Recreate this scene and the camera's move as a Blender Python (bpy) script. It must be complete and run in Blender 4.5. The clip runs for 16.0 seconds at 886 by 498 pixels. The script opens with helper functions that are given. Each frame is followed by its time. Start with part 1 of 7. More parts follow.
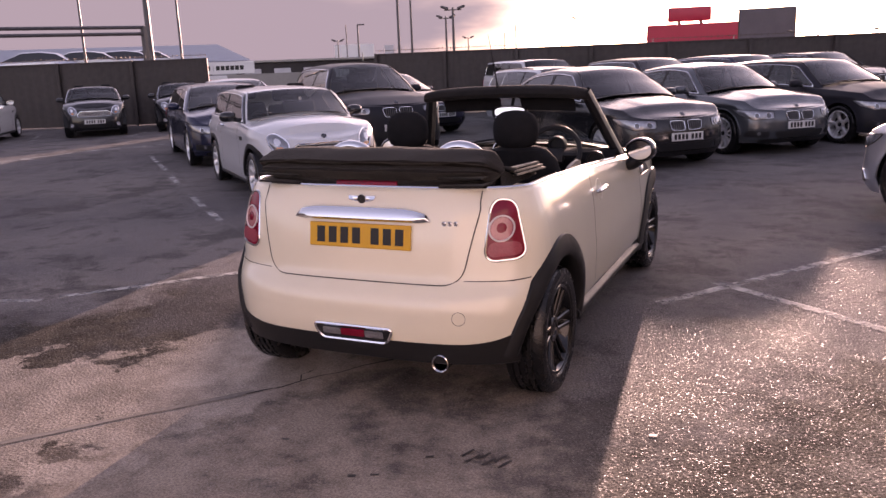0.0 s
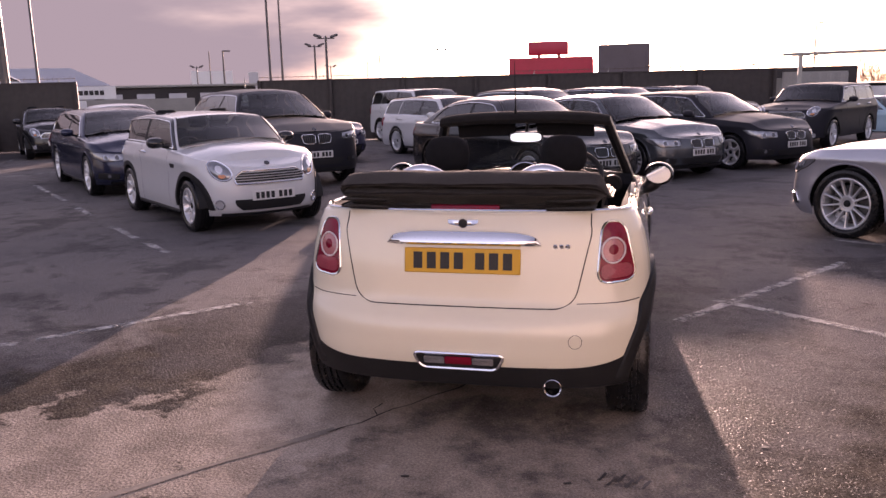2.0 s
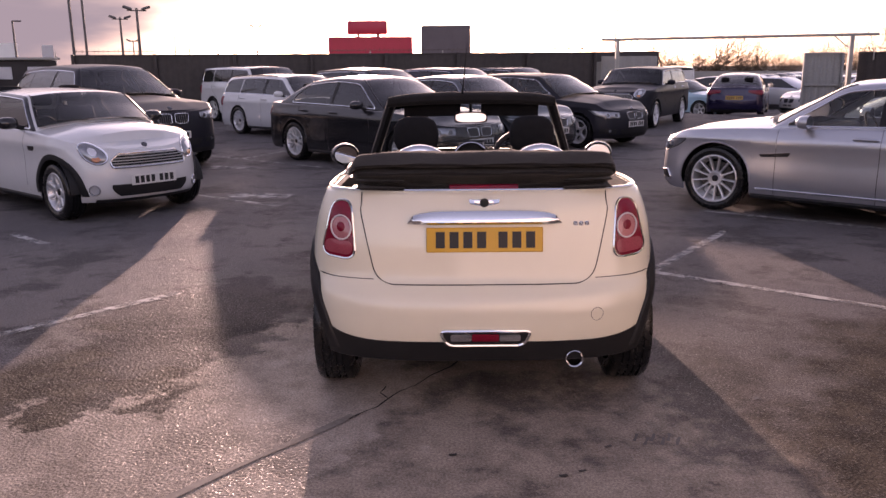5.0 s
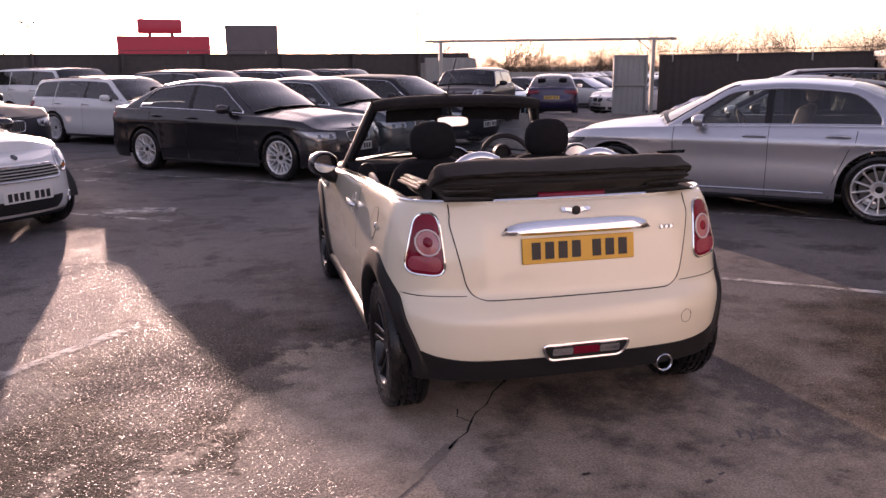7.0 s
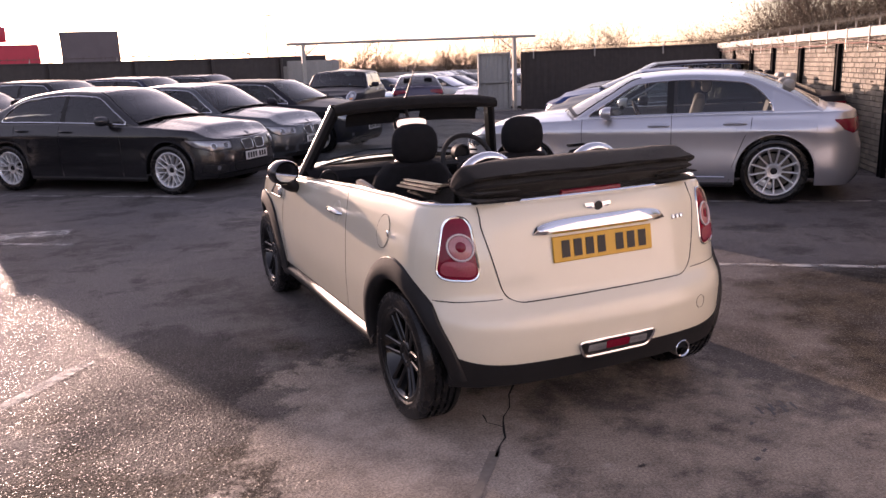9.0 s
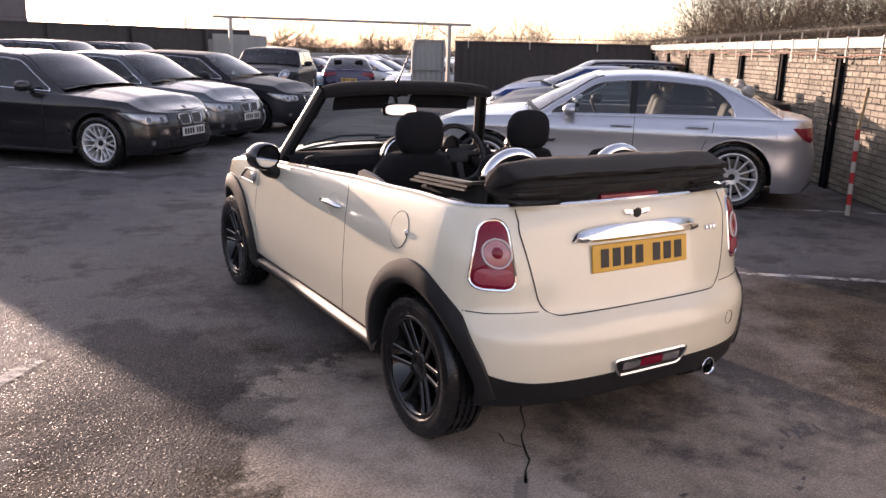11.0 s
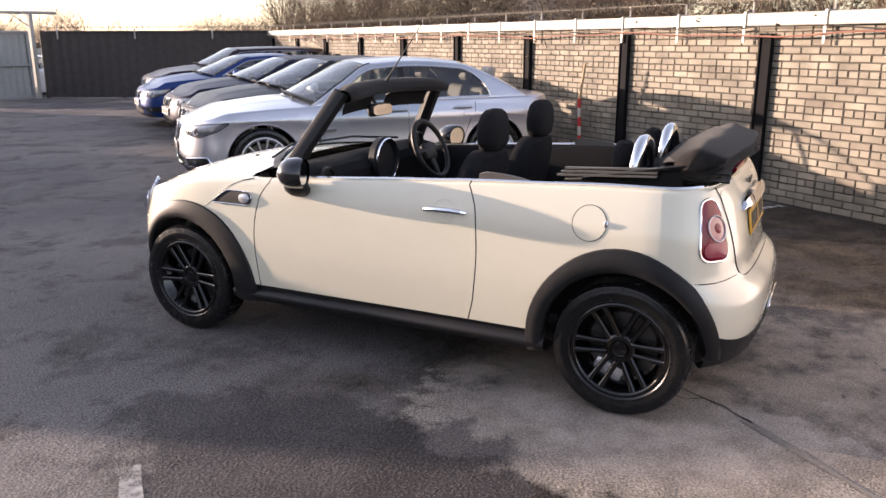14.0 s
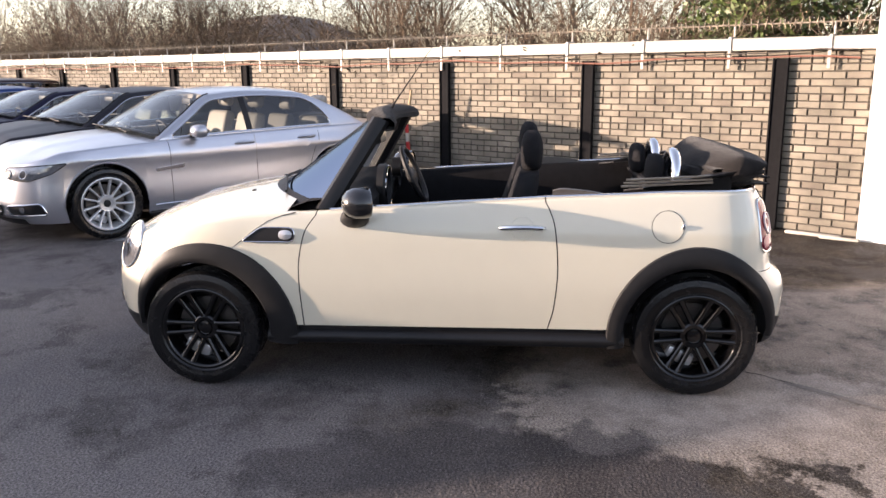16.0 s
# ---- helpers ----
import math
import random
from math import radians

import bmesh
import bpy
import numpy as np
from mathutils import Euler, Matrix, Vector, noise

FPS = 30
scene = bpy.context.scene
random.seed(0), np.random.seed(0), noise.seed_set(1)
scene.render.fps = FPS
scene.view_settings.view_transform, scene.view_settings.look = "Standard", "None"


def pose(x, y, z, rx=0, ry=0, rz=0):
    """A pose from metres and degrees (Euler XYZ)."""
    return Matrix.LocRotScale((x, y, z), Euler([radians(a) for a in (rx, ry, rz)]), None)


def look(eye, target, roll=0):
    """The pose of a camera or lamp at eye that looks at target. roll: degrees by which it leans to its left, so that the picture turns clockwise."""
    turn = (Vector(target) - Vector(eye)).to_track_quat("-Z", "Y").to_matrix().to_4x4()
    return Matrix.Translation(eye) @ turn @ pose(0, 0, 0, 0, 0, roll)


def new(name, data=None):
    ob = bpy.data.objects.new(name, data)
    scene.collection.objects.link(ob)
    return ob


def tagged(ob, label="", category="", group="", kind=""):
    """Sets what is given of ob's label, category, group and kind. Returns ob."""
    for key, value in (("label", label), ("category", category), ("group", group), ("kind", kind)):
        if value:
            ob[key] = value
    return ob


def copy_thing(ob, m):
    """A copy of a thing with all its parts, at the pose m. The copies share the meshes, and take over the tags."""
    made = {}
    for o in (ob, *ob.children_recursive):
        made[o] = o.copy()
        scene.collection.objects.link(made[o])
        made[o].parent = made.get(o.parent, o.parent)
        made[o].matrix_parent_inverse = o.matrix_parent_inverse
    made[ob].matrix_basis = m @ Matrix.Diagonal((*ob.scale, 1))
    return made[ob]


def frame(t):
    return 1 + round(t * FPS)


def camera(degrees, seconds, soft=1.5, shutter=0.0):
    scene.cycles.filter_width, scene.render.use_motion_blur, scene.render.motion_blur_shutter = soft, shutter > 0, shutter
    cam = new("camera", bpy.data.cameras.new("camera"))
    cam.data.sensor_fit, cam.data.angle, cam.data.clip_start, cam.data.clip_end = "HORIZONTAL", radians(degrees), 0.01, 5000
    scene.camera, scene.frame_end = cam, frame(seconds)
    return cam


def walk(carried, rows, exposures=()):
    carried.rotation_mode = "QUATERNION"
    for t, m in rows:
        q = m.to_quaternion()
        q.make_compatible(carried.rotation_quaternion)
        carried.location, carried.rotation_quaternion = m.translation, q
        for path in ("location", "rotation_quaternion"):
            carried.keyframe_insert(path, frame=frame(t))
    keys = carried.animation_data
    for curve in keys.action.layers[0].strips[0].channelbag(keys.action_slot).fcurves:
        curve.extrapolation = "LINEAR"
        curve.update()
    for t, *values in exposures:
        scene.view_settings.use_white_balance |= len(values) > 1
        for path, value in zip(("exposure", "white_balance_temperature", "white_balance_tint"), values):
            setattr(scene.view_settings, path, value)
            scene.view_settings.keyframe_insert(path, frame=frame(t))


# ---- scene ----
EXPOSURES = [(0.0, 1.74, 7600, 50), (3.0, 1.62, 7550, 49), (6.0, 1.58, 7500, 47), (9.2, 1.76, 7400, 41), (11.3, 1.96, 7200, 30), (14.0, 2.2, 7050, 26), (16.0, 2.22, 6950, 24)]
cam = camera(58.0, 16.0)
PATH = [
    (0, (1.796, -3.53, 1.531), (0.991, -1.755, 1.085), -2.2),
    (0.5, (1.678, -3.581, 1.523), (0.89, -1.801, 1.067), -1.6),
    (1, (1.402, -3.731, 1.538), (0.724, -1.904, 1.09), -1.4),
    (1.5, (1.086, -3.762, 1.523), (0.481, -1.898, 1.127), -1.6),
    (2, (0.747, -3.826, 1.535), (0.275, -1.921, 1.147), -1.4),
    (2.5, (0.398, -3.9, 1.542), (0.166, -1.959, 1.117), -0.8),
    (3, (0.135, -3.901, 1.538), (-0.018, -1.949, 1.132), -1.3),
    (3.2, (0.061, -3.921, 1.547), (-0.056, -1.972, 1.115), -1.4),
    (5.3, (-0.276, -3.958, 1.554), (-0.24, -2.009, 1.105), -0.1),
    (5.5, (-0.412, -3.924, 1.553), (-0.312, -1.979, 1.098), -0.3),
    (6, (-0.715, -3.816, 1.534), (-0.52, -1.873, 1.105), 0.0),
    (6.5, (-1.032, -3.7, 1.552), (-0.74, -1.77, 1.117), -0.4),
    (7, (-1.405, -3.589, 1.573), (-0.92, -1.7, 1.127), -0.5),
    (7.5, (-1.681, -3.443, 1.556), (-1.05, -1.595, 1.126), -0.9),
    (8, (-1.94, -3.341, 1.576), (-1.176, -1.544, 1.141), -1.0),
    (8.5, (-2.043, -3.274, 1.586), (-1.198, -1.517, 1.142), -1.7),
    (9, (-2.058, -3.246, 1.583), (-1.236, -1.48, 1.132), -2.1),
    (9.2, (-2.069, -3.244, 1.588), (-1.263, -1.471, 1.133), -2.1),
    (11.3, (-2.464, -2.602, 1.574), (-1.404, -0.979, 1.082), 1.5),
    (11.5, (-2.597, -2.514, 1.572), (-1.48, -0.931, 1.077), 0.3),
    (12, (-2.892, -2.267, 1.558), (-1.637, -0.792, 1.058), 1.1),
    (12.5, (-3.212, -1.971, 1.585), (-1.82, -0.625, 1.083), 0.7),
    (13, (-3.543, -1.653, 1.599), (-2.01, -0.474, 1.088), 1.3),
    (13.5, (-3.747, -1.251, 1.592), (-2.113, -0.219, 1.079), -0.0),
    (14, (-4.025, -0.822, 1.603), (-2.297, 0.048, 1.097), -0.1),
    (14.5, (-4.217, -0.371, 1.584), (-2.422, 0.358, 1.086), 0.2),
    (15, (-4.38, 0.069, 1.605), (-2.53, 0.647, 1.109), 0.3),
    (15.5, (-4.521, 0.497, 1.624), (-2.593, 0.757, 1.16), 0.1),
    (16, (-4.595, 0.868, 1.598), (-2.652, 1.03, 1.156), -0.5),
]
walk(cam, [(t, look(eye, target, roll)) for t, eye, target, roll in PATH], EXPOSURES)
# ---------------------------------------------------------------- world and sun
SUN_AZ, SUN_EL = 6.0, 7.6          # degrees to the left of +y, degrees up
world = bpy.data.worlds.new("sky")
scene.world = world
world.use_nodes = True
wn, wl = world.node_tree.nodes, world.node_tree.links
sky = wn.new("ShaderNodeTexSky")
sky.sky_type = 'NISHITA'
sky.sun_disc = False
sky.sun_elevation, sky.sun_rotation = radians(SUN_EL), radians(-SUN_AZ)
sky.dust_density, sky.air_density, sky.ozone_density = 1.1, 1.0, 2.0
wn["Background"].inputs[1].default_value = 0.138
soft = wn.new("ShaderNodeHueSaturation")
soft.inputs["Saturation"].default_value = 0.65
wl.new(sky.outputs[0], soft.inputs["Color"])
# a bank of grey-violet cloud, low down to the left of the sun, with ragged edges
wtc = wn.new("ShaderNodeTexCoord")
wsep = wn.new("ShaderNodeSeparateXYZ")
wl.new(wtc.outputs["Generated"], wsep.inputs[0])
wno = wn.new("ShaderNodeTexNoise")
wno.inputs["Scale"].default_value, wno.inputs["Detail"].default_value = 2.2, 6
wsc = wn.new("ShaderNodeMapping")
wsc.inputs["Scale"].default_value = (1, 1, 4)
wl.new(wtc.outputs["Generated"], wsc.inputs[0]), wl.new(wsc.outputs[0], wno.inputs[0])
wdot = wn.new("ShaderNodeVectorMath")
wdot.operation = 'DOT_PRODUCT'
wdot.inputs[1].default_value = (-math.sin(radians(48)), math.cos(radians(48)), 0.0)
wl.new(wtc.outputs["Generated"], wdot.inputs[0])


def wmath(op, a, b):
    t = wn.new("ShaderNodeMath")
    t.operation = op
    for k, v in enumerate((a, b)):
        if isinstance(v, (int, float)):
            t.inputs[k].default_value = v
        else:
            wl.new(v, t.inputs[k])
    return t.outputs[0]


def wrange(src, a, b, c, d):
    t = wn.new("ShaderNodeMapRange")
    t.interpolation_type = 'SMOOTHSTEP'
    for k, v in zip((1, 2, 3, 4), (a, b, c, d)):
        t.inputs[k].default_value = v
    wl.new(src, t.inputs[0])
    return t.outputs[0]


wbank = wmath('MULTIPLY', wrange(wmath('ADD', wdot.outputs["Value"], wmath('MULTIPLY', wno.outputs[0], 0.35)), 0.86, 1.12, 0, 1), wrange(wsep.outputs[2], 0.10, 0.45, 1, 0))
wcl = wn.new("ShaderNodeMix")
wcl.data_type, wcl.blend_type = 'RGBA', 'MIX'
wl.new(wbank, wcl.inputs[0]), wl.new(soft.outputs[0], wcl.inputs[6])
wcl.inputs[7].default_value = (0.82, 0.86, 0.96, 1)
wl.new(wcl.outputs[2], wn["Background"].inputs[0])
sun = new("sun", bpy.data.lights.new("sun", 'SUN'))
sun.data.energy, sun.data.angle, sun.data.color = 3.0, radians(0.6), (1.0, 0.86, 0.70)
sun.matrix_world = look((-60 * math.sin(radians(SUN_AZ)), 60 * math.cos(radians(SUN_AZ)), 60 * math.tan(radians(SUN_EL))), (0, 0, 0))


# ---------------------------------------------------------------- materials
def mat(name, color, rough=0.5, metal=0.0, coat=0.0, var=0.0, scale=8.0, bump=0.0, bscale=60.0, spec=0.5, rvar=0.0, sheen=0.0):
    """A principled material with two scales of noise in its colour, gloss and relief."""
    m = bpy.data.materials.new(name)
    m.use_nodes = True
    n, l = m.node_tree.nodes, m.node_tree.links
    p = n["Principled BSDF"]
    p.inputs["Base Color"].default_value = (*color, 1)
    p.inputs["Roughness"].default_value, p.inputs["Metallic"].default_value = rough, metal
    p.inputs["Coat Weight"].default_value, p.inputs["Coat Roughness"].default_value = coat, 0.04
    p.inputs["Specular IOR Level"].default_value = spec
    p.inputs["Sheen Weight"].default_value = sheen
    tc = n.new("ShaderNodeTexCoord")
    if var or rvar:
        big, small = n.new("ShaderNodeTexNoise"), n.new("ShaderNodeTexNoise")
        big.inputs["Scale"].default_value, small.inputs["Scale"].default_value = scale * 0.2, scale * 3
        big.inputs["Detail"].default_value = small.inputs["Detail"].default_value = 5
        add = n.new("ShaderNodeMath")
        l.new(tc.outputs["Object"], big.inputs[0]), l.new(tc.outputs["Object"], small.inputs[0])
        l.new(big.outputs[0], add.inputs[0]), l.new(small.outputs[0], add.inputs[1])
        if var:
            ramp = n.new("ShaderNodeMapRange")
            ramp.inputs[1].default_value, ramp.inputs[2].default_value = 0.6, 1.4
            ramp.inputs[3].default_value, ramp.inputs[4].default_value = 1 - var, 1 + var
            l.new(add.outputs[0], ramp.inputs[0])
            mix = n.new("ShaderNodeMix")
            mix.data_type, mix.blend_type = 'RGBA', 'MULTIPLY'
            mix.inputs[0].default_value = 1
            mix.inputs[6].default_value = (*color, 1)
            l.new(ramp.outputs[0], mix.inputs[7])
            l.new(mix.outputs[2], p.inputs["Base Color"])
        if rvar:
            rr = n.new("ShaderNodeMapRange")
            rr.inputs[1].default_value, rr.inputs[2].default_value = 0.6, 1.4
            rr.inputs[3].default_value, rr.inputs[4].default_value = max(0.02, rough - rvar), min(1, rough + rvar)
            l.new(add.outputs[0], rr.inputs[0]), l.new(rr.outputs[0], p.inputs["Roughness"])
    if bump:
        bn, bp = n.new("ShaderNodeTexNoise"), n.new("ShaderNodeBump")
        bn.inputs["Scale"].default_value, bn.inputs["Detail"].default_value = bscale, 4
        bp.inputs["Strength"].default_value, bp.inputs["Distance"].default_value = bump, 0.01
        l.new(tc.outputs["Object"], bn.inputs[0]), l.new(bn.outputs[0], bp.inputs["Height"]), l.new(bp.outputs[0], p.inputs["Normal"])
    return m


def glass(name, tint, ior=1.65, shine=(1, 1, 1)):
    m = bpy.data.materials.new(name)
    m.use_nodes = True
    n, l = m.node_tree.nodes, m.node_tree.links
    n.remove(n["Principled BSDF"])
    tr, gl, fr, mx = n.new("ShaderNodeBsdfTransparent"), n.new("ShaderNodeBsdfGlossy"), n.new("ShaderNodeFresnel"), n.new("ShaderNodeMixShader")
    tr.inputs[0].default_value = (*tint, 1)
    gl.inputs["Roughness"].default_value = 0.02
    gl.inputs[0].default_value = (*shine, 1)
    fr.inputs[0].default_value = ior
    l.new(fr.outputs[0], mx.inputs[0]), l.new(tr.outputs[0], mx.inputs[1]), l.new(gl.outputs[0], mx.inputs[2])
    l.new(mx.outputs[0], n["Material Output"].inputs[0])
    return m


def paint(name, color, metal=0.0, rough=0.22, var=0.03, coat=0.4, spec=0.5):
    return mat(name, color, rough, metal, coat=coat, var=var, scale=3.0, bump=0.01, bscale=900, spec=spec)


CREAM = paint("cream_paint", (0.735, 0.688, 0.548), var=0.02, coat=1.0)
WHITE = paint("white_paint", (0.60, 0.61, 0.61), coat=0.8)
BLACK = paint("black_paint", (0.012, 0.012, 0.014))
GREY = paint("grey_metallic", (0.10, 0.11, 0.12), 0.6)
GRAPHITE = paint("graphite_metallic", (0.022, 0.022, 0.028), 0.1, 0.40, coat=0.06, spec=0.12)
SILVER = paint("silver_metallic", (0.49, 0.505, 0.55), 0.75, 0.29, coat=0.6)
BLUE = paint("blue_metallic", (0.010, 0.038, 0.15), 0.3, 0.34, coat=0.2, spec=0.2)
PURPLE = paint("dark_slate_metallic", (0.012, 0.012, 0.030), 0.1, 0.40, coat=0.06, spec=0.12)
VIOLET = paint("violet_blue_metallic", (0.013, 0.009, 0.042), 0.4)
NAVY = paint("navy_metallic", (0.015, 0.02, 0.05), 0.4)
MAROON = paint("dark_red_paint", (0.020, 0.010, 0.014), 0.0, 0.34, coat=0.15, spec=0.2)
PALEBLUE = paint("pale_blue_paint", (0.35, 0.55, 0.65))
RUBBER = mat("tyre_rubber", (0.0075, 0.0075, 0.008), 0.24, var=0.25, bump=0.10, bscale=160, rvar=0.10, spec=0.42)
TRIM = mat("black_plastic", (0.013, 0.013, 0.014), 0.50, var=0.25, bump=0.04, bscale=400, spec=0.28, rvar=0.08)
GAP = mat("shut_line", (0.004, 0.004, 0.004), 0.9)
CHROME = mat("chrome", (0.75, 0.76, 0.78), 0.08, 1.0)
ALLOY = mat("silver_alloy", (0.70, 0.71, 0.72), 0.30, 0.65, var=0.06)
BLACKALLOY = mat("gloss_black_alloy", (0.003, 0.003, 0.0034), 0.06, 0.0, coat=0.2, spec=0.5)
STEEL = mat("dark_steel", (0.12, 0.115, 0.11), 0.4, 0.9, var=0.2)
FABRIC = mat("roof_fabric", (0.018, 0.0165, 0.016), 1.0, var=0.3, bump=0.25, bscale=420, spec=0.03, sheen=0.10)
SEAT = mat("seat_cloth", (0.013, 0.013, 0.0145), 0.9, var=0.25, bump=0.25, bscale=300, spec=0.12)
BEIGE = mat("pale_leather", (0.42, 0.38, 0.31), 0.6, var=0.1)
INNER = mat("dark_cabin", (0.02, 0.02, 0.022), 0.7, var=0.2)
GLASS = glass("car_glass", (0.72, 0.78, 0.76))
DARKGLASS = glass("tinted_glass", (0.25, 0.28, 0.28))
LAMPGLASS = mat("lamp_glass", (0.26, 0.27, 0.29), 0.10, 0.6, coat=1.0, var=0.5, scale=50)
REDLENS = mat("red_lens", (0.20, 0.006, 0.022), 0.10, coat=0.0, spec=0.40, var=0.25, scale=40)
ROSELENS = mat("rose_lens", (0.30, 0.055, 0.075), 0.12, spec=0.4, var=0.25, scale=50)
CLEARLENS = mat("clear_lens", (0.55, 0.55, 0.56), 0.12, 0.4, coat=1.0, var=0.2, scale=40)
YELLOW = mat("yellow_plate", (0.62, 0.33, 0.012), 0.4, coat=0.3, var=0.05)
PLATE = mat("white_plate", (0.62, 0.62, 0.60), 0.4, coat=0.3, var=0.05)
INK = mat("black_ink", (0.012, 0.012, 0.012), 0.5)


# ---------------------------------------------------------------- mesh helpers
def part(name, bm, material, parent=None, label="", smooth=40):
    """Links a bmesh, or (verts, faces), as one mesh object under its thing."""
    me = bpy.data.meshes.new(name)
    if isinstance(bm, tuple):
        me.from_pydata([tuple(map(float, v)) for v in bm[0]], [], [tuple(map(int, f)) for f in bm[1]])
    else:
        bm.to_mesh(me)
        bm.free()
    me.materials.append(material)
    if smooth:
        me.polygons.foreach_set("use_smooth", [True] * len(me.polygons))
        me.set_sharp_from_angle(angle=radians(smooth))
    me.update()
    ob = new(name, me)
    ob.parent = parent
    if label:
        ob["label"] = label
    return ob


def thing(name, label, category, m=None, group="", kind=""):
    ob = new(name)
    ob.empty_display_size = 0.2
    ob.matrix_world = m if m is not None else Matrix()
    return tagged(ob, label, category, group, kind)


def grid(p, closed=False, flip=False):
    """Faces over an array of points, rows by columns."""
    p = np.asarray(p, float)
    r, c = p.shape[:2]
    f = []
    for i in range(r - 1):
        for j in range(c - (0 if closed else 1)):
            q = [i * c + j, i * c + (j + 1) % c, (i + 1) * c + (j + 1) % c, (i + 1) * c + j]
            f.append(q[::-1] if flip else q)
    return p.reshape(-1, 3), f


def join(*meshes):
    v, f, n = [], [], 0
    for vv, ff in meshes:
        v.extend(list(map(tuple, vv)))
        f.extend([[i + n for i in q] for q in ff])
        n += len(vv)
    return v, f


def moved(mesh, m):
    return [tuple(m @ Vector(v)) for v in mesh[0]], mesh[1]


def mirrored(mesh):
    return [(-v[0], v[1], v[2]) for v in mesh[0]], [list(q)[::-1] for q in mesh[1]]


def box(sx, sy, sz, at=(0, 0, 0), bevel=0.0, seg=2):
    """A box with rounded edges, centred at a place."""
    bm = bmesh.new()
    bmesh.ops.create_cube(bm, size=1, matrix=Matrix.Translation(at) @ Matrix.Diagonal((sx, sy, sz, 1)))
    if bevel:
        bmesh.ops.bevel(bm, geom=bm.edges[:], offset=bevel, segments=seg, affect='EDGES', profile=0.5)
    bm.verts.index_update()
    out = [tuple(v.co) for v in bm.verts], [[v.index for v in q.verts] for q in bm.faces]
    bm.free()
    return out


def lathe(profile, n=32, axis="x"):
    """Turns a profile of (along, radius) about an axis."""
    pts = []
    for a, r in profile:
        ring = []
        for k in range(n):
            c, s = math.cos(2 * math.pi * k / n), math.sin(2 * math.pi * k / n)
            ring.append((a, r * c, r * s) if axis == "x" else (r * c, a, r * s) if axis == "y" else (r * c, r * s, a))
        pts.append(ring)
    return grid(pts, closed=True, flip=axis == "y")


def tube(path, r, n=8, ends=True):
    """A round bar along a path; r may be one radius or one for each point."""
    path = [Vector(p) for p in path]
    rs = r if isinstance(r, (list, tuple)) else [r] * len(path)
    pts, a = [], None
    for i, p in enumerate(path):
        d = (path[min(i + 1, len(path) - 1)] - path[max(i - 1, 0)]).normalized()
        side = d.cross(Vector((0, 0, 1)) if abs(d.z) < 0.9 else Vector((1, 0, 0))) if a is None else a - d * a.dot(d)
        a = side.normalized()
        b = d.cross(a)
        pts.append([tuple(p + rs[i] * (a * math.cos(2 * math.pi * k / n) + b * math.sin(2 * math.pi * k / n))) for k in range(n)])
    v, f = grid(pts, closed=True)
    v = list(map(tuple, v))
    if ends:
        f = f + [list(range(n))[::-1], list(range(len(v) - n, len(v)))]
    return v, f


def curve(*pts):
    """A smooth function through points (x, y), flat beyond its ends."""
    xs, ys = np.array([p[0] for p in pts], float), np.array([p[1] for p in pts], float)
    order = np.argsort(xs)
    xs, ys = xs[order] + np.arange(len(xs)) * 1e-4, ys[order]
    d = np.diff(ys) / np.diff(xs)
    m = np.r_[d[0], [0 if a * b <= 0 else 2 * a * b / (a + b) for a, b in zip(d[:-1], d[1:])], d[-1]]

    def f(x):
        if x <= xs[0]:
            return float(ys[0])
        if x >= xs[-1]:
            return float(ys[-1])
        i = int(np.searchsorted(xs, x)) - 1
        i = min(max(i, 0), len(xs) - 2)
        h = xs[i + 1] - xs[i]
        t = (x - xs[i]) / h
        return float((2 * t**3 - 3 * t**2 + 1) * ys[i] + (t**3 - 2 * t**2 + t) * h * m[i] + (-2 * t**3 + 3 * t**2) * ys[i + 1] + (t**3 - t**2) * h * m[i + 1])
    return f


def outline(pts, r=0.1, n=5):
    """A closed polygon with rounded corners."""
    out = []
    for i, p in enumerate(pts):
        p, a, b = Vector(p), Vector(pts[i - 1]), Vector(pts[(i + 1) % len(pts)])
        ra = min(r, (a - p).length * 0.45)
        rb = min(r, (b - p).length * 0.45)
        s, e = p + (a - p).normalized() * ra, p + (b - p).normalized() * rb
        for k in range(n + 1):
            t = k / n
            out.append(tuple((1 - t) ** 2 * s + 2 * t * (1 - t) * p + t * t * e))
    return out


def ease(a, b, v):
    t = min(1.0, max(0.0, (v - a) / (b - a)))
    return t * t * (3 - 2 * t)


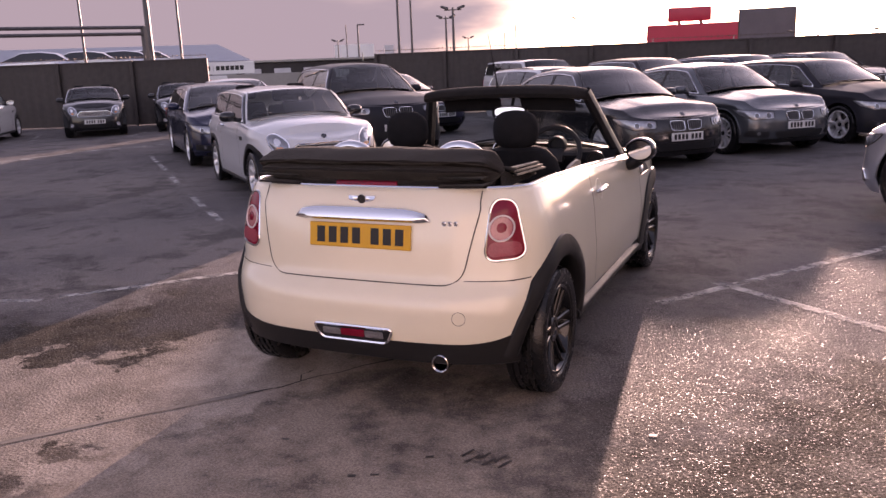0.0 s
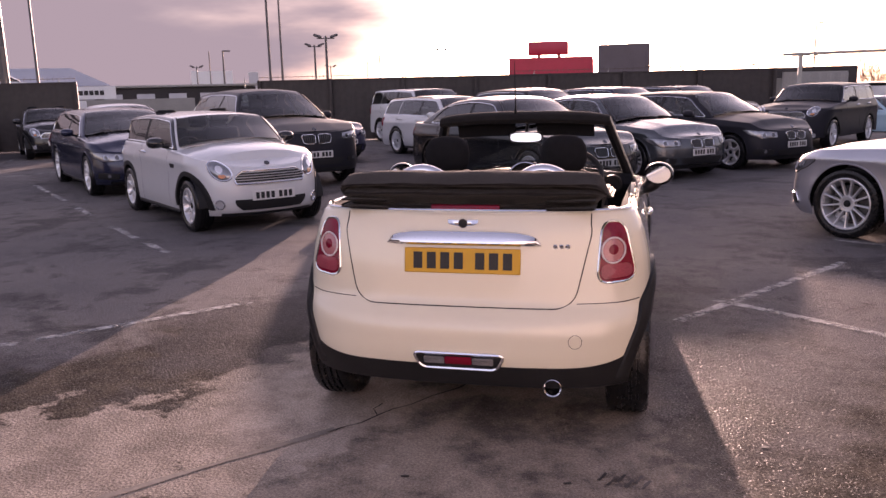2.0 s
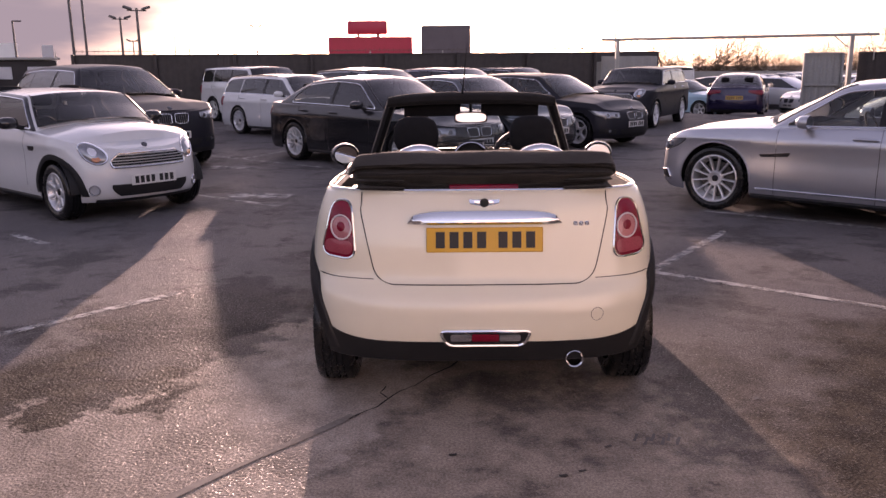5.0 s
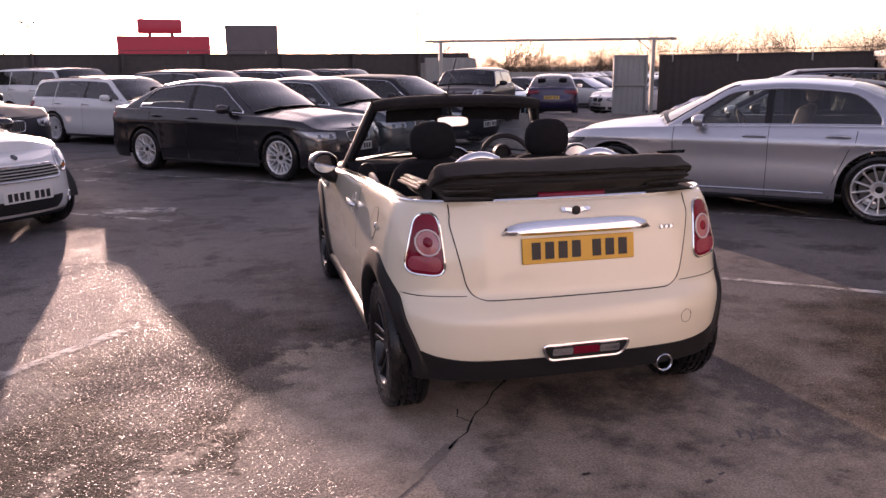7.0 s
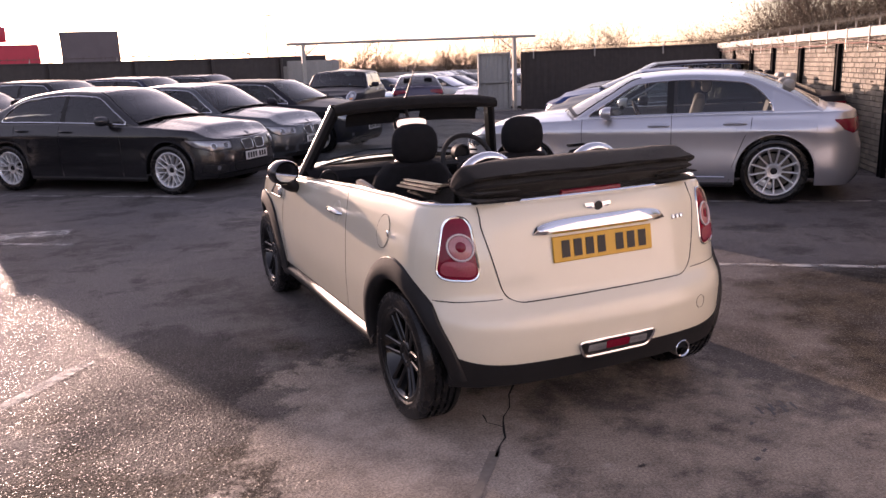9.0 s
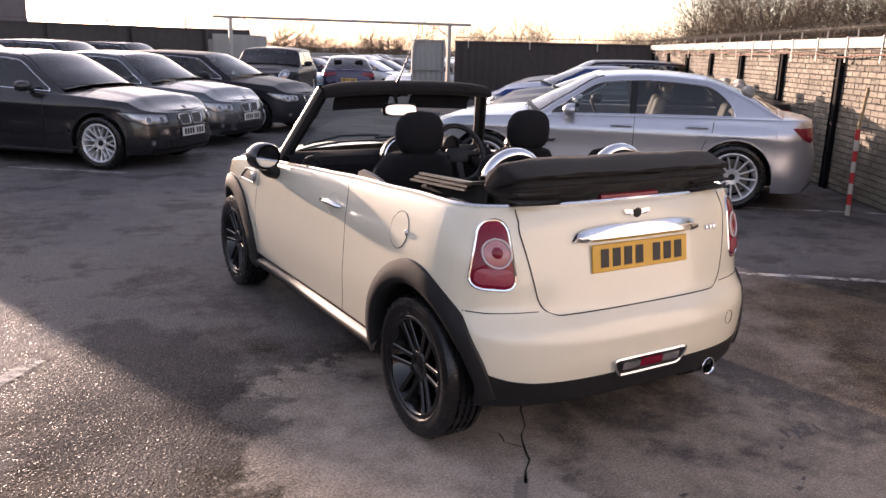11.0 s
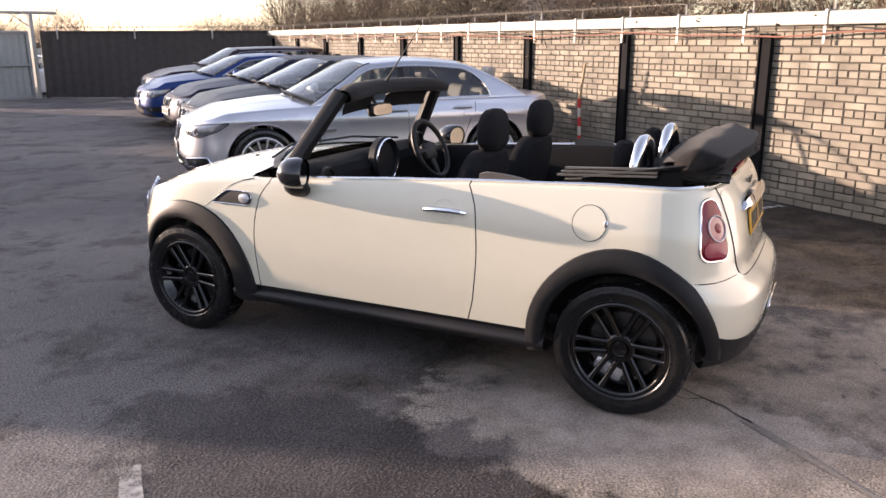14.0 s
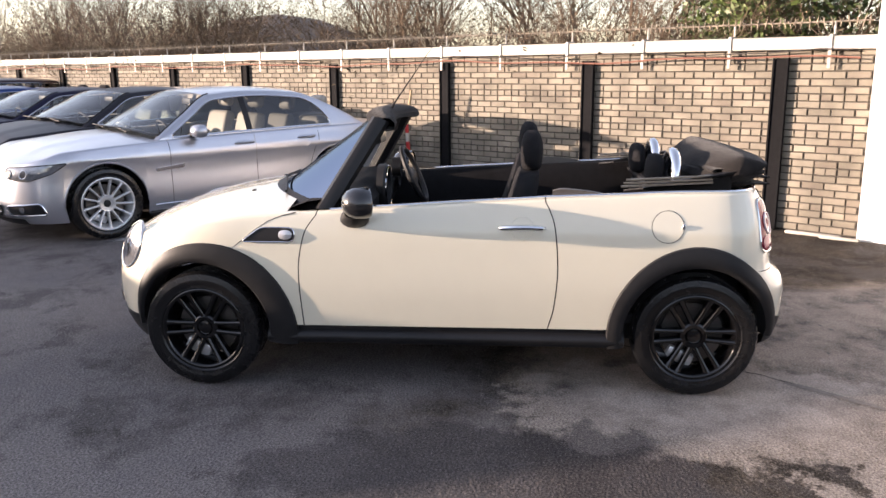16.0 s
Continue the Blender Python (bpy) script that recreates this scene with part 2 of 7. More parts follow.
# ---------------------------------------------------------------- car bodies
class Shell:
    """The outer skin of a car: a ribbon round its plan, closed above by bonnet and boot. Rear axle at y = 0, right side at +x."""

    def __init__(self, w, rear, front, side, belt, top, lr, lf, nr, nf, sill, arches, plan=None):
        self.w, self.rear, self.front, self.side, self.belt, self.top = w, rear, front, side, belt, top
        self.lr, self.lf, self.nr, self.nf, self.sill, self.arches = lr, lf, nr, nf, sill, arches
        self.plan = plan or (lambda y: 1.0)
        self.y0, self.y1 = min(rear(z / 50) for z in range(10, 50)), max(front(z / 50) for z in range(10, 50))
        self.warps = []

    def pt(self, u, z):
        w, yr, yf = self.w * self.side(z), self.rear(z), self.front(z)
        if u < 0.25:
            a = u / 0.25 * math.pi / 2
            c = max(0, math.cos(a))
            x, y = w * math.sin(a) ** (2 / self.nr), self.y0 + self.lr * (1 - c ** (2 / self.nr)) + (yr - self.y0) * c ** 0.6
        elif u > 0.70:
            a = (1 - u) / 0.30 * math.pi / 2
            c = max(0, math.cos(a))
            x, y = w * math.sin(max(a, 0)) ** (2 / self.nf), self.y1 - self.lf * (1 - c ** (2 / self.nf)) + (yf - self.y1) * c ** 0.6
        else:
            k = (u - 0.25) / 0.45
            x, y = w, (self.y0 + self.lr) * (1 - k) + (self.y1 - self.lf) * k
        return Vector((x * self.plan(y), y, z))

    def u_at(self, y, z):
        a, b = 0.0, 1.0
        for _ in range(40):
            m = (a + b) / 2
            if self.pt(m, z).y < y:
                a = m
            else:
                b = m
        return (a + b) / 2

    def u_rear(self, x, z):
        a, b = 0.0, 0.25
        for _ in range(40):
            m = (a + b) / 2
            if self.pt(m, z).x < x:
                a = m
            else:
                b = m
        return (a + b) / 2

    def u_front(self, x, z):
        a, b = 0.70, 1.0
        for _ in range(40):
            m = (a + b) / 2
            if self.pt(m, z).x > x:
                a = m
            else:
                b = m
        return (a + b) / 2

    def normal(self, u, z):
        e = 0.004
        ua, ub = max(u - e, 0.0005), min(u + e, 0.9995)
        n = (self.pt(ub, z) - self.pt(ua, z)).cross(self.pt(u, z + 0.01) - self.pt(u, z - 0.01))
        n.normalize()
        c = self.pt(u, z) - Vector((0, 1.2, z))
        return n if n.dot(c) > 0 else -n

    def on(self, u, z, off=0.0):
        u = min(max(u, 0.0), 1.0)
        p = self.pt(u, z)
        return p + self.normal(u, z) * off if off else p

    def bottom(self, u):
        z = self.sill(self.pt(u, 0.35).y)
        for _ in range(6):
            y = self.pt(u, z).y
            zz = self.sill(y)
            for yc, zc, r in self.arches:
                if abs(y - yc) < r:
                    zz = max(zz, zc + math.sqrt(r * r - (y - yc) ** 2))
            z = zz
        return z

    def warp(self, u, z):
        """How far a column leans along the side so that shut lines curve."""
        d = 0.0
        for uc, f in self.warps:
            k = max(0.0, 1 - abs(u - uc) / 0.06)
            d += f(z) * k * k * (3 - 2 * k) * 0.45 / (self.y1 - self.lf - self.y0 - self.lr)
        return d

    def ring_z(self, u):
        p = self.pt(u, 0.8)
        return self.belt(self.pt(u, self.belt(p.y)).y)

    def ribbon(self, cuts=(), n=72, rows=16, roll=0.05, rise=0.02, gap=0.004):
        """Columns of points; cuts are places along y where a shut line runs. Returns u values, points[u][row]."""
        us = list(np.linspace(0, 0.25, 17)) + list(np.linspace(0.25, 0.70, n // 2)) + list(np.linspace(0.70, 1, 21))
        for yc, zc, r in self.arches:
            for k in np.linspace(-1, 1, 15):
                us.append(self.u_at(yc + r * math.sin(k * math.pi / 2) * 0.9995, zc + r * 0.7))
            us += [self.u_at(yc - r, zc) - 1e-4, self.u_at(yc + r, zc) + 1e-4]
        us = sorted(set(np.round(us, 5)))
        marks = []
        for y in cuts:
            a, b = self.u_at(y - gap, 0.7), self.u_at(y + gap, 0.7)
            us = [u for u in us if not a - 0.001 < u < b + 0.001] + [a, b]
            marks.append((a + b) / 2)
        us = sorted(us)
        cols = []
        for u in us:
            zb, zt = self.bottom(u), self.ring_z(u)
            zs = [zb + (zt - zb) * (k / rows) ** 0.9 for k in range(rows + 1)]
            col = [self.pt(u + self.warp(u, z), z) for z in zs]
            top = col[-1]
            cen = Vector((0, min(max(top.y, self.rear(zt) + 0.35), self.front(zt) - 0.35), 0))
            inward = Vector((cen.x - top.x, cen.y - top.y, 0))
            inward = inward.normalized() if inward.length > 1e-6 else Vector((0, 0, 0))
            for a in (30, 60, 90):
                s, c = math.sin(radians(a)), 1 - math.cos(radians(a))
                col.append(top + inward * roll * c + Vector((0, 0, rise * s)))
            cols.append(col)
        return us, cols, marks

    def deck(self, us, cols, ya, yb, n=8):
        """The bonnet or boot lid: strips from the rim to the middle line, between two places along y."""
        rows = []
        for u, col in zip(us, cols):
            e = col[-1]
            if ya <= e.y <= yb:
                zc = max(self.top(e.y), e.z)
                rows.append([Vector((e.x * (1 - k / n), e.y, e.z + (zc - e.z) * (1 - (1 - k / n) ** 2.2))) for k in range(n + 1)])
        return rows


def both(p, closed=False):
    """A grid of the right side with its mirror image, as one mesh."""
    g = grid(p)
    return join((g[0], [q[::-1] for q in g[1]]), mirrored((g[0], [q[::-1] for q in g[1]])))


def patch(sh, u0, z0, du, dz, off=0.006, power=2.0, n=28, rings=5, lean=0.0, dome=0.0, edge=0.012):
    """A lens or cover lying on the skin: a rounded outline in (u, z), with a turned-in rim."""
    pts = []
    for k in range(rings + 2):
        r = k / rings if k <= rings else 1.0
        row = []
        for j in range(n):
            a = 2 * math.pi * j / n
            c, s = math.cos(a), math.sin(a)
            c, s = math.copysign(abs(c) ** (2 / power), c), math.copysign(abs(s) ** (2 / power), s)
            o = off + dome * (1 - r * r) if k <= rings else -edge
            row.append(sh.on(u0 + r * du * c + lean * r * s * du, z0 + r * dz * s, o))
        pts.append(row)
    return grid(pts, closed=True)


def rim_tube(sh, u0, z0, du, dz, r=0.008, off=0.006, power=2.0, n=36, lean=0.0):
    path = []
    for j in range(n + 1):
        a = 2 * math.pi * j / n
        c, s = math.cos(a), math.sin(a)
        c, s = math.copysign(abs(c) ** (2 / power), c), math.copysign(abs(s) ** (2 / power), s)
        path.append(sh.on(u0 + du * c + lean * s * du, z0 + dz * s, off))
    return tube(path, r, 6, ends=False)


def strip(sh, pts, width=0.006, off=0.002):
    """A thin dark line on the skin through points (u, z)."""
    path = [sh.on(u, z, off) for u, z in pts]
    return tube(path, width / 2, 4)


def wheel(parent, x, y, r, kind, side, width=0.2, rim_r=None, grooves=True):
    """A wheel: tyre, rim with its spokes, brake disc."""
    rim_r = rim_r or r * 0.66
    w = width / 2
    m = Matrix.Translation((x, y, r)) @ Matrix.Diagonal((side, 1, 1, 1))
    h = thing_part("wheel", parent, m)
    sd = r - rim_r
    prof = [(w * 0.86, rim_r - 0.002), (w * 0.95, rim_r + 0.006), (w * 1.00, rim_r + 0.012), (w * 0.985, rim_r + 0.016), (w * 1.035, rim_r + sd * 0.32), (w * 1.06, rim_r + sd * 0.48), (w * 1.055, rim_r + sd * 0.60), (w * 1.035, rim_r + sd * 0.64), (w * 1.025, rim_r + sd * 0.74), (w * 0.985, rim_r + sd * 0.86), (w * 0.90, r - 0.008), (w * 0.78, r - 0.001)]
    if grooves:
        for g in (0.5, 0.17, -0.17, -0.5):
            prof += [(w * (g + 0.07), r), (w * (g + 0.055), r - 0.008), (w * (g - 0.055), r - 0.008), (w * (g - 0.07), r)]
    prof += [(-w * 0.78, r - 0.002), (-w * 0.9, r - 0.010), (-w, r - 0.035), (-w * 1.04, (r + rim_r) / 2), (-w * 0.9, rim_r)]
    part("tyre", lathe(prof, 48), RUBBER, h)
    mat_rim = BLACKALLOY if kind == "black" else ALLOY
    rim = [lathe([(w * 0.86, rim_r + 0.003), (w * 0.93, rim_r + 0.003), (w * 0.965, rim_r - 0.002), (w * 0.97, rim_r - 0.007), (w * 0.945, rim_r - 0.013), (w * 0.86, rim_r - 0.018), (w * 0.74, rim_r - 0.022), (w * 0.2, rim_r - 0.05), (-w * 0.9, rim_r - 0.03)], 48)]
    hub = 0.058 if kind == "black" else 0.075
    n = {"black": 6, "mini": 7, "multi": 13, "double": 9, "five": 5}[kind]
    for k in range(n):
        a = 2 * math.pi * k / n + (math.pi / 6 if kind == "black" else 0.2)
        for s in ((-1, 1) if kind in ("black", "double") else (0,)):
            wd = {"black": 0.028, "mini": 0.048, "multi": 0.022, "double": 0.019, "five": 0.06}[kind]
            spread = (0.0235 if kind == "black" else 0.03) * s
            ln = rim_r - 0.012
            q = []
            for f_, ww, d in ((0.0, 1.0, 0.66), (0.25, 0.92, 0.72), (0.5, 0.90, 0.77), (0.75, 0.98, 0.83), (0.93, 1.12, 0.90), (1.0, 1.3, 0.93)):
                rr = hub * 0.85 + (ln - hub * 0.85) * f_
                sp = spread * (0.8 + 0.45 * rr / ln)
                sec = [(0.040, -0.50)] + [(0.014 * (1 - math.sin(b)), -0.5 * math.cos(b)) for b in np.linspace(0.15, math.pi - 0.15, 9)] + [(0.040, 0.50)]
                q.append([(w * d - a_, sp + b_ * wd * ww, rr) for a_, b_ in sec])
            g = grid(q, closed=True)
            rim.append(moved(g, Matrix.Rotation(a, 4, 'X')))
    rim.append(lathe([(w * 0.3, hub + 0.012), (w * 0.62, hub + 0.008), (w * 0.68, hub), (w * 0.655, hub * 0.72), (w * 0.58, hub * 0.66), (w * 0.56, 0.034)], 24))
    part("rim", join(*rim), mat_rim, h)
    cap = part("centre_cap", lathe([(w * 0.56, 0.036), (w * 0.64, 0.033), (w * 0.675, 0.022), (w * 0.69, 0.0005)], 20), BLACKALLOY if kind == "black" else TRIM, h)
    part("brake_disc", lathe([(w * 0.05, 0.02), (w * 0.05, rim_r * 0.72), (-w * 0.08, rim_r * 0.72), (-w * 0.08, 0.02)], 32), STEEL, h)
    if grooves:
        cal = moved(box(0.05, 0.07, 0.14, (0, 0, 0), 0.015, 2), Matrix.Rotation(radians(-65), 4, 'X') @ Matrix.Translation((w * 0.02, rim_r * 0.62, 0)))
        part("brake_caliper", cal, ALLOY, h, "silver brake caliper")
    return h


def thing_part(name, parent, m):
    ob = new(name)
    ob.empty_display_size = 0.1
    ob.parent = parent
    ob.matrix_local = m
    return ob


def plate_part(parent, at, normal, color, w=0.52, h=0.111, bars=7, name="number_plate"):
    """A number plate with its characters as plain bars."""
    n = Vector(normal).normalized()
    xax = Vector((0, 0, 1)).cross(n).normalized()
    zax = n.cross(xax)
    m = Matrix((xax, zax, n)).transposed().to_4x4()
    m.translation = at
    pl = part(name, moved(box(w, h, 0.008, (0, 0, 0.0), 0.003, 1), m), color, parent, "plate with dark characters as bars")
    cw = w * 0.098
    pitch = w * 0.118
    x = -w * 0.5 + w * 0.12
    for k in range(bars):
        part("character", moved(box(cw * 0.8, h * 0.66, 0.002, (x, 0, 0.0055)), m), INK, pl, smooth=0)
        x += pitch * (1.55 if k == 3 else 1)
    return pl


def seat_mesh(x, y, z, tall=0.6, w=0.48):
    """Cushion, backrest and head restraint."""
    back = moved(box(w, 0.13, tall, (0, 0, tall / 2), 0.05, 3), Matrix.Translation((x, y, z + 0.12)) @ Matrix.Rotation(radians(16), 4, 'X'))
    cush = box(w, 0.5, 0.16, (x, y + 0.26, z + 0.08), 0.05, 3)
    head = moved(box(0.27, 0.11, 0.2, (0, 0, 0.1), 0.05, 3), Matrix.Translation((x, y - 0.2, z + tall + 0.15)) @ Matrix.Rotation(radians(8), 4, 'X'))
    return join(back, cush, head)


def sides(name, mesh, material, parent, label=""):
    """The part on both sides of the car."""
    return part(name, mesh, material, parent, label), part(name, mirrored(mesh), material, parent, label)


def lens_loop(sh, pts, r=0.04, n=5):
    """A rounded outline on the skin, as (u, z); corners are given by x (front 'f', rear 'r') or by y (side 's')."""
    q = []
    for kind, v, z in pts:
        u = sh.u_front(v, z) if kind == "f" else sh.u_rear(v, z) if kind == "r" else sh.u_at(v, z)
        q.append((u * 3.2, z))
    loop = outline(q, r, n)
    dense = []
    for i, p in enumerate(loop):
        e = loop[(i + 1) % len(loop)]
        m = max(1, int(math.hypot(e[0] - p[0], e[1] - p[1]) / 0.05))
        dense += [((p[0] + (e[0] - p[0]) * k / m) / 3.2, p[1] + (e[1] - p[1]) * k / m) for k in range(m)]
    return dense


def lens(sh, loop, off=0.005, rings=4, edge=0.012, dome=0.0):
    """A panel or lens lying on the skin inside an outline."""
    cu, cz = sum(p[0] for p in loop) / len(loop), sum(p[1] for p in loop) / len(loop)
    rows = []
    for k in range(rings + 2):
        t = min(k / rings, 1.0)
        o = off + dome * (1 - t * t) if k <= rings else -edge
        rows.append([sh.on(cu + (u - cu) * t, cz + (z - cz) * t, o) for u, z in loop])
    return grid(rows, closed=True)


def lens_rim(sh, loop, r=0.005, off=0.006):
    return tube([sh.on(u, z, off) for u, z in list(loop) + [loop[0]]], r, 6, ends=False)


def across(sh, z, half, off=0.01, n=17):
    """Points across the nose at one height, from side to side."""
    return [Vector((x, sh.pt(sh.u_front(abs(x), z), z).y + off, z)) for x in np.linspace(-half, half, n)]


def nose_panel(sh, z0, z1, w0, w1, off, n=17, rows=5, bulge=0.0):
    """A panel across the nose: half widths w0 below, w1 above, with soft ends."""
    q = []
    for t in np.linspace(0, 1, rows):
        half = w0 + (w1 - w0) * t + bulge * math.sin(math.pi * t)
        q.append(across(sh, z0 + (z1 - z0) * t, half, off, n))
    return grid(q)


def make_car(name, label, category, spec, paint_mat, at, heading, wheels="multi", glassmat=None, plate=PLATE, group="", simple=False, seats=SEAT, roof_mat=None, rails=False, z=0.0):
    """A parked car from its main measures. at: the middle of its front axle; heading: the way its nose points."""
    g = dict(spec)
    wb, w, h, r = g["wb"], g["w"] / 2, g["h"], g["r"]
    yf, yr = wb + g["fo"], -g["ro"]
    hx, hy = Vector(heading).normalized()
    rz = math.degrees(math.atan2(-hx, hy))
    car = thing(name, label, category, pose(at[0], at[1], z, 0, 0, rz) @ pose(0, -wb, 0), group)
    glassmat = glassmat or GLASS
    zn, zt = g["nose"], g["tail"]
    cowl, rf, rr, rb = g["cowl"], g["rf"], g["rr"], g["rb"]
    bf, br = g["belt"]
    ct = g.get("cut", 0.20)
    up = g.get("up", 0.0)
    mini = g.get("face") == "mini"
    rake = g.get("rake", 0.07)
    sh = Shell(w,
               rear=curve((0.2, yr + 0.10), (0.30, yr + 0.02), (0.45, yr), (0.60 + up, yr + 0.005), (0.70 + up, yr + 0.035), (zt - 0.03, yr + rake), (zt + 0.05, yr + rake + 0.03)),
               front=curve((0.2, yf - 0.09), (0.27, yf - 0.02), (0.40, yf), (0.52 + up, yf - 0.008), (zn - 0.10, yf - 0.035), (zn - 0.03, yf - 0.075), (zn + 0.05, yf - 0.16), (zn + 0.3, yf - 0.5)),
               side=curve((0.15, 0.94), (0.25, 0.975), (0.38, 0.994), (0.50, 0.990), (0.60 + up, 0.984), (bf - 0.17, 0.990), (bf - 0.13, 1.0), (bf - 0.09, 0.988), (bf, 0.950), (br + 0.15, 0.90)),
               belt=curve((yr, zt - 0.05), (yr + 0.12, zt - 0.02), (rb + 0.2, br + 0.005), (0.3, br), (cowl - 0.2, bf), (wb + 0.35, (bf * 0.55 + zn * 0.45)), (yf - 0.28, zn + 0.0), (yf, zn - 0.06)) if not mini else
               curve((yr, br), (0.3, br), (cowl - 0.2, bf), (wb - 0.1, bf - 0.03), (wb + 0.2, bf - 0.085), (yf - 0.2, zn + 0.01), (yf, zn - 0.05)),
               top=curve((yr, zt), (yr + 0.15, zt + 0.012), (rb, g["deck"]), (rb + 0.5, g["deck"]), (cowl - 0.3, g["cowl_z"]), (cowl + 0.1, g["cowl_z"]), (wb + 0.30, zn + (g["cowl_z"] - zn) * 0.62), (yf - 0.32, zn + 0.055), (yf - 0.1, zn - 0.01)),
               lr=g.get("lr", 0.50), lf=g.get("lf", 0.74), nr=g.get("nr", 3.6), nf=g.get("nf", 2.9), sill=lambda y: ct,
               arches=[(0, r, r + 0.05), (wb, r, r + 0.05)],
               plan=curve((yr, 0.975), (0, 1.0), (wb, 1.0), (yf, 0.975)))
    doors = g["doors"]
    us, cols, marks = sh.ribbon(cuts=doors[:2], n=56, rows=14, gap=0.003, roll=0.045, rise=0.018)
    us = np.array(us)
    bounds = [0.0] + sorted(marks) + [1.0]
    if len(doors) > 2:
        clear = us[int(np.argmin(abs(us - sh.u_at(r + 0.11, 0.6))))]
        bounds = sorted(bounds + [float(clear)])
    for k in range(len(bounds) - 1):
        idx = [i for i, u in enumerate(us) if bounds[k] - 1e-9 <= u <= bounds[k + 1] + 1e-9]
        seg = [cols[i] for i in idx]
        if 0 < k < len(bounds) - 2:
            yh = sh.pt(us[idx[0]], 0.7).y + 0.13 if not (len(doors) > 2 and k == 1) else doors[2] + 0.17
            for m, s in ((grid(seg, flip=True), 1), (mirrored(grid(seg, flip=True)), -1)):
                d = part("door", m, paint_mat, car)
                zz = sh.belt(yh) - 0.085
                hp = [sh.on(sh.u_at(yh + dy, zz), zz, o) for dy, o in ((-0.115, 0.004), (-0.09, 0.022), (0.0, 0.028), (0.09, 0.022), (0.115, 0.004))]
                hb = tube(hp, [0.008, 0.015, 0.016, 0.015, 0.008], 8)
                part("door_handle", hb if s > 0 else mirrored(hb), CHROME if mini else paint_mat, d, "door handle")
        else:
            part("rear_body" if k == 0 else "front_body", both(seg), paint_mat, car)
    for mk in marks:
        i = int(np.searchsorted(us, mk))
        seg = [[p + Vector((-0.012, 0, 0)) for p in cols[i - 1]], [p + Vector((-0.012, 0, 0)) for p in cols[i]]]
        part("shut_line", grid(seg, flip=True), GAP, car)
        part("shut_line", mirrored(grid(seg, flip=True)), GAP, car)
    if len(doors) > 2:
        d2 = doors[2]
        ln = [(sh.u_at(y, zz), zz) for y, zz in ((d2, br - 0.02), (d2 + 0.01, br - 0.13), (d2 + 0.07, br - 0.22), (r + 0.02, r + 0.22), (r + 0.08, r + 0.06), (r + 0.11, ct + 0.03))]
        lm = strip(sh, ln, 0.007, 0.0)
        part("shut_line", lm, GAP, car), part("shut_line", mirrored(lm), GAP, car)

    def deck(ya, yb, n=12):
        rows = []
        for u, col in zip(us, cols):
            e = col[-1]
            if ya <= e.y <= yb:
                zc = max(sh.top(e.y), e.z)
                row = []
                for k in range(n + 1):
                    t = 1 - k / n
                    x = e.x * t
                    fold = 0.010 * (1 - ease(0.40, 0.50, abs(x))) * ease(yf - 0.15, yf - 0.45, e.y) if yb > wb else 0.0
                    row.append(Vector((x, e.y, e.z + (zc - e.z) * (1 - t ** 2.4) + fold)))
                rows.append(row)
        return rows
    part("bonnet", both(deck(cowl - 0.15, yf)), paint_mat, car)
    boot = deck(yr - 0.1, rb + 0.22)
    if len(boot) > 1:
        part("boot_lid", both(boot), paint_mat, car)
    # ---- cabin: stations along the car, each a section from the belt over the roof rail to the middle
    crown = curve((rb, max(0.02, sh.top(rb) - sh.belt(rb))), (rr, 0.045), (rf, 0.045), (cowl, max(0.02, sh.top(cowl) - sh.belt(cowl))))
    bow = curve((rb, -0.10), (rr, -0.05), ((rr + rf) / 2, 0.0), (rf, 0.07), (cowl, g.get("bow", 0.20)))
    ht = h - 0.045
    b0, b1 = sh.belt(rb) + 0.012, sh.belt(cowl) + 0.012
    arch = curve((rb, b0), (rb + (rr - rb) * 0.5, b0 + (ht - g.get("drop", 0.05) - b0) * g.get("rbulge", 0.60)), (rr, ht - g.get("drop", 0.05)), (rr + (rf - rr) * 0.55, ht), (rf, ht - 0.03), (rf + (cowl - rf) * 0.5, b1 + (ht - 0.03 - b1) * 0.545), (cowl, b1))
    dr, dl = g["dlo"], g.get("dl", 0.45)
    tum, bend = g.get("tum", 0.34), g.get("bend", 0.42)
    bp = g["doors"][1] + 0.02

    def lo(y):
        return sh.belt(y) + 0.035

    def hi(y):
        top = arch(y) - g.get("rail", 0.055)
        if y < dr + dl:
            k = max(0.0, min(1.0, (y - dr) / dl))
            top = lo(y) + (top - lo(y)) * math.sqrt(max(0.0, 1 - (1 - k) ** 2.2))
        return max(lo(y) + 0.002, top)

    st = list(np.linspace(rb, rr, 12)) + list(np.linspace(rr, rf, 12)) + list(np.linspace(rf, cowl, 14)) + [dr + dl * k for k in (0, 0.01, 0.04, 0.1, 0.2, 0.35, 0.55, 0.8, 1.0)] + [bp - 0.035, bp + 0.035] + ([g["quarter"] - 0.012, g["quarter"] + 0.012] if "quarter" in g else [])
    st = sorted(set(round(float(y), 4) for y in st))
    gh = []
    for y in st:
        zb, za = sh.belt(y) + 0.012, arch(y)
        xb = sh.pt(sh.u_at(y, sh.belt(y)), sh.belt(y)).x - 0.040

        def xs(zz):
            d = max(0.0, zz - zb)
            return xb - tum * d - bend * d * d
        zl, zh = min(lo(y), za - 0.004), min(hi(y), za - 0.002)
        zs = [zb - 0.02, zl] + [zl + (zh - zl) * k / 5 for k in range(1, 6)] + [za]
        colm = [Vector((xs(v), y, v)) for v in zs]
        corner = colm[-1]
        ln = (corner - colm[-2]).length
        fr = min(0.05, 0.8 * ln)
        top = []
        nt = 9
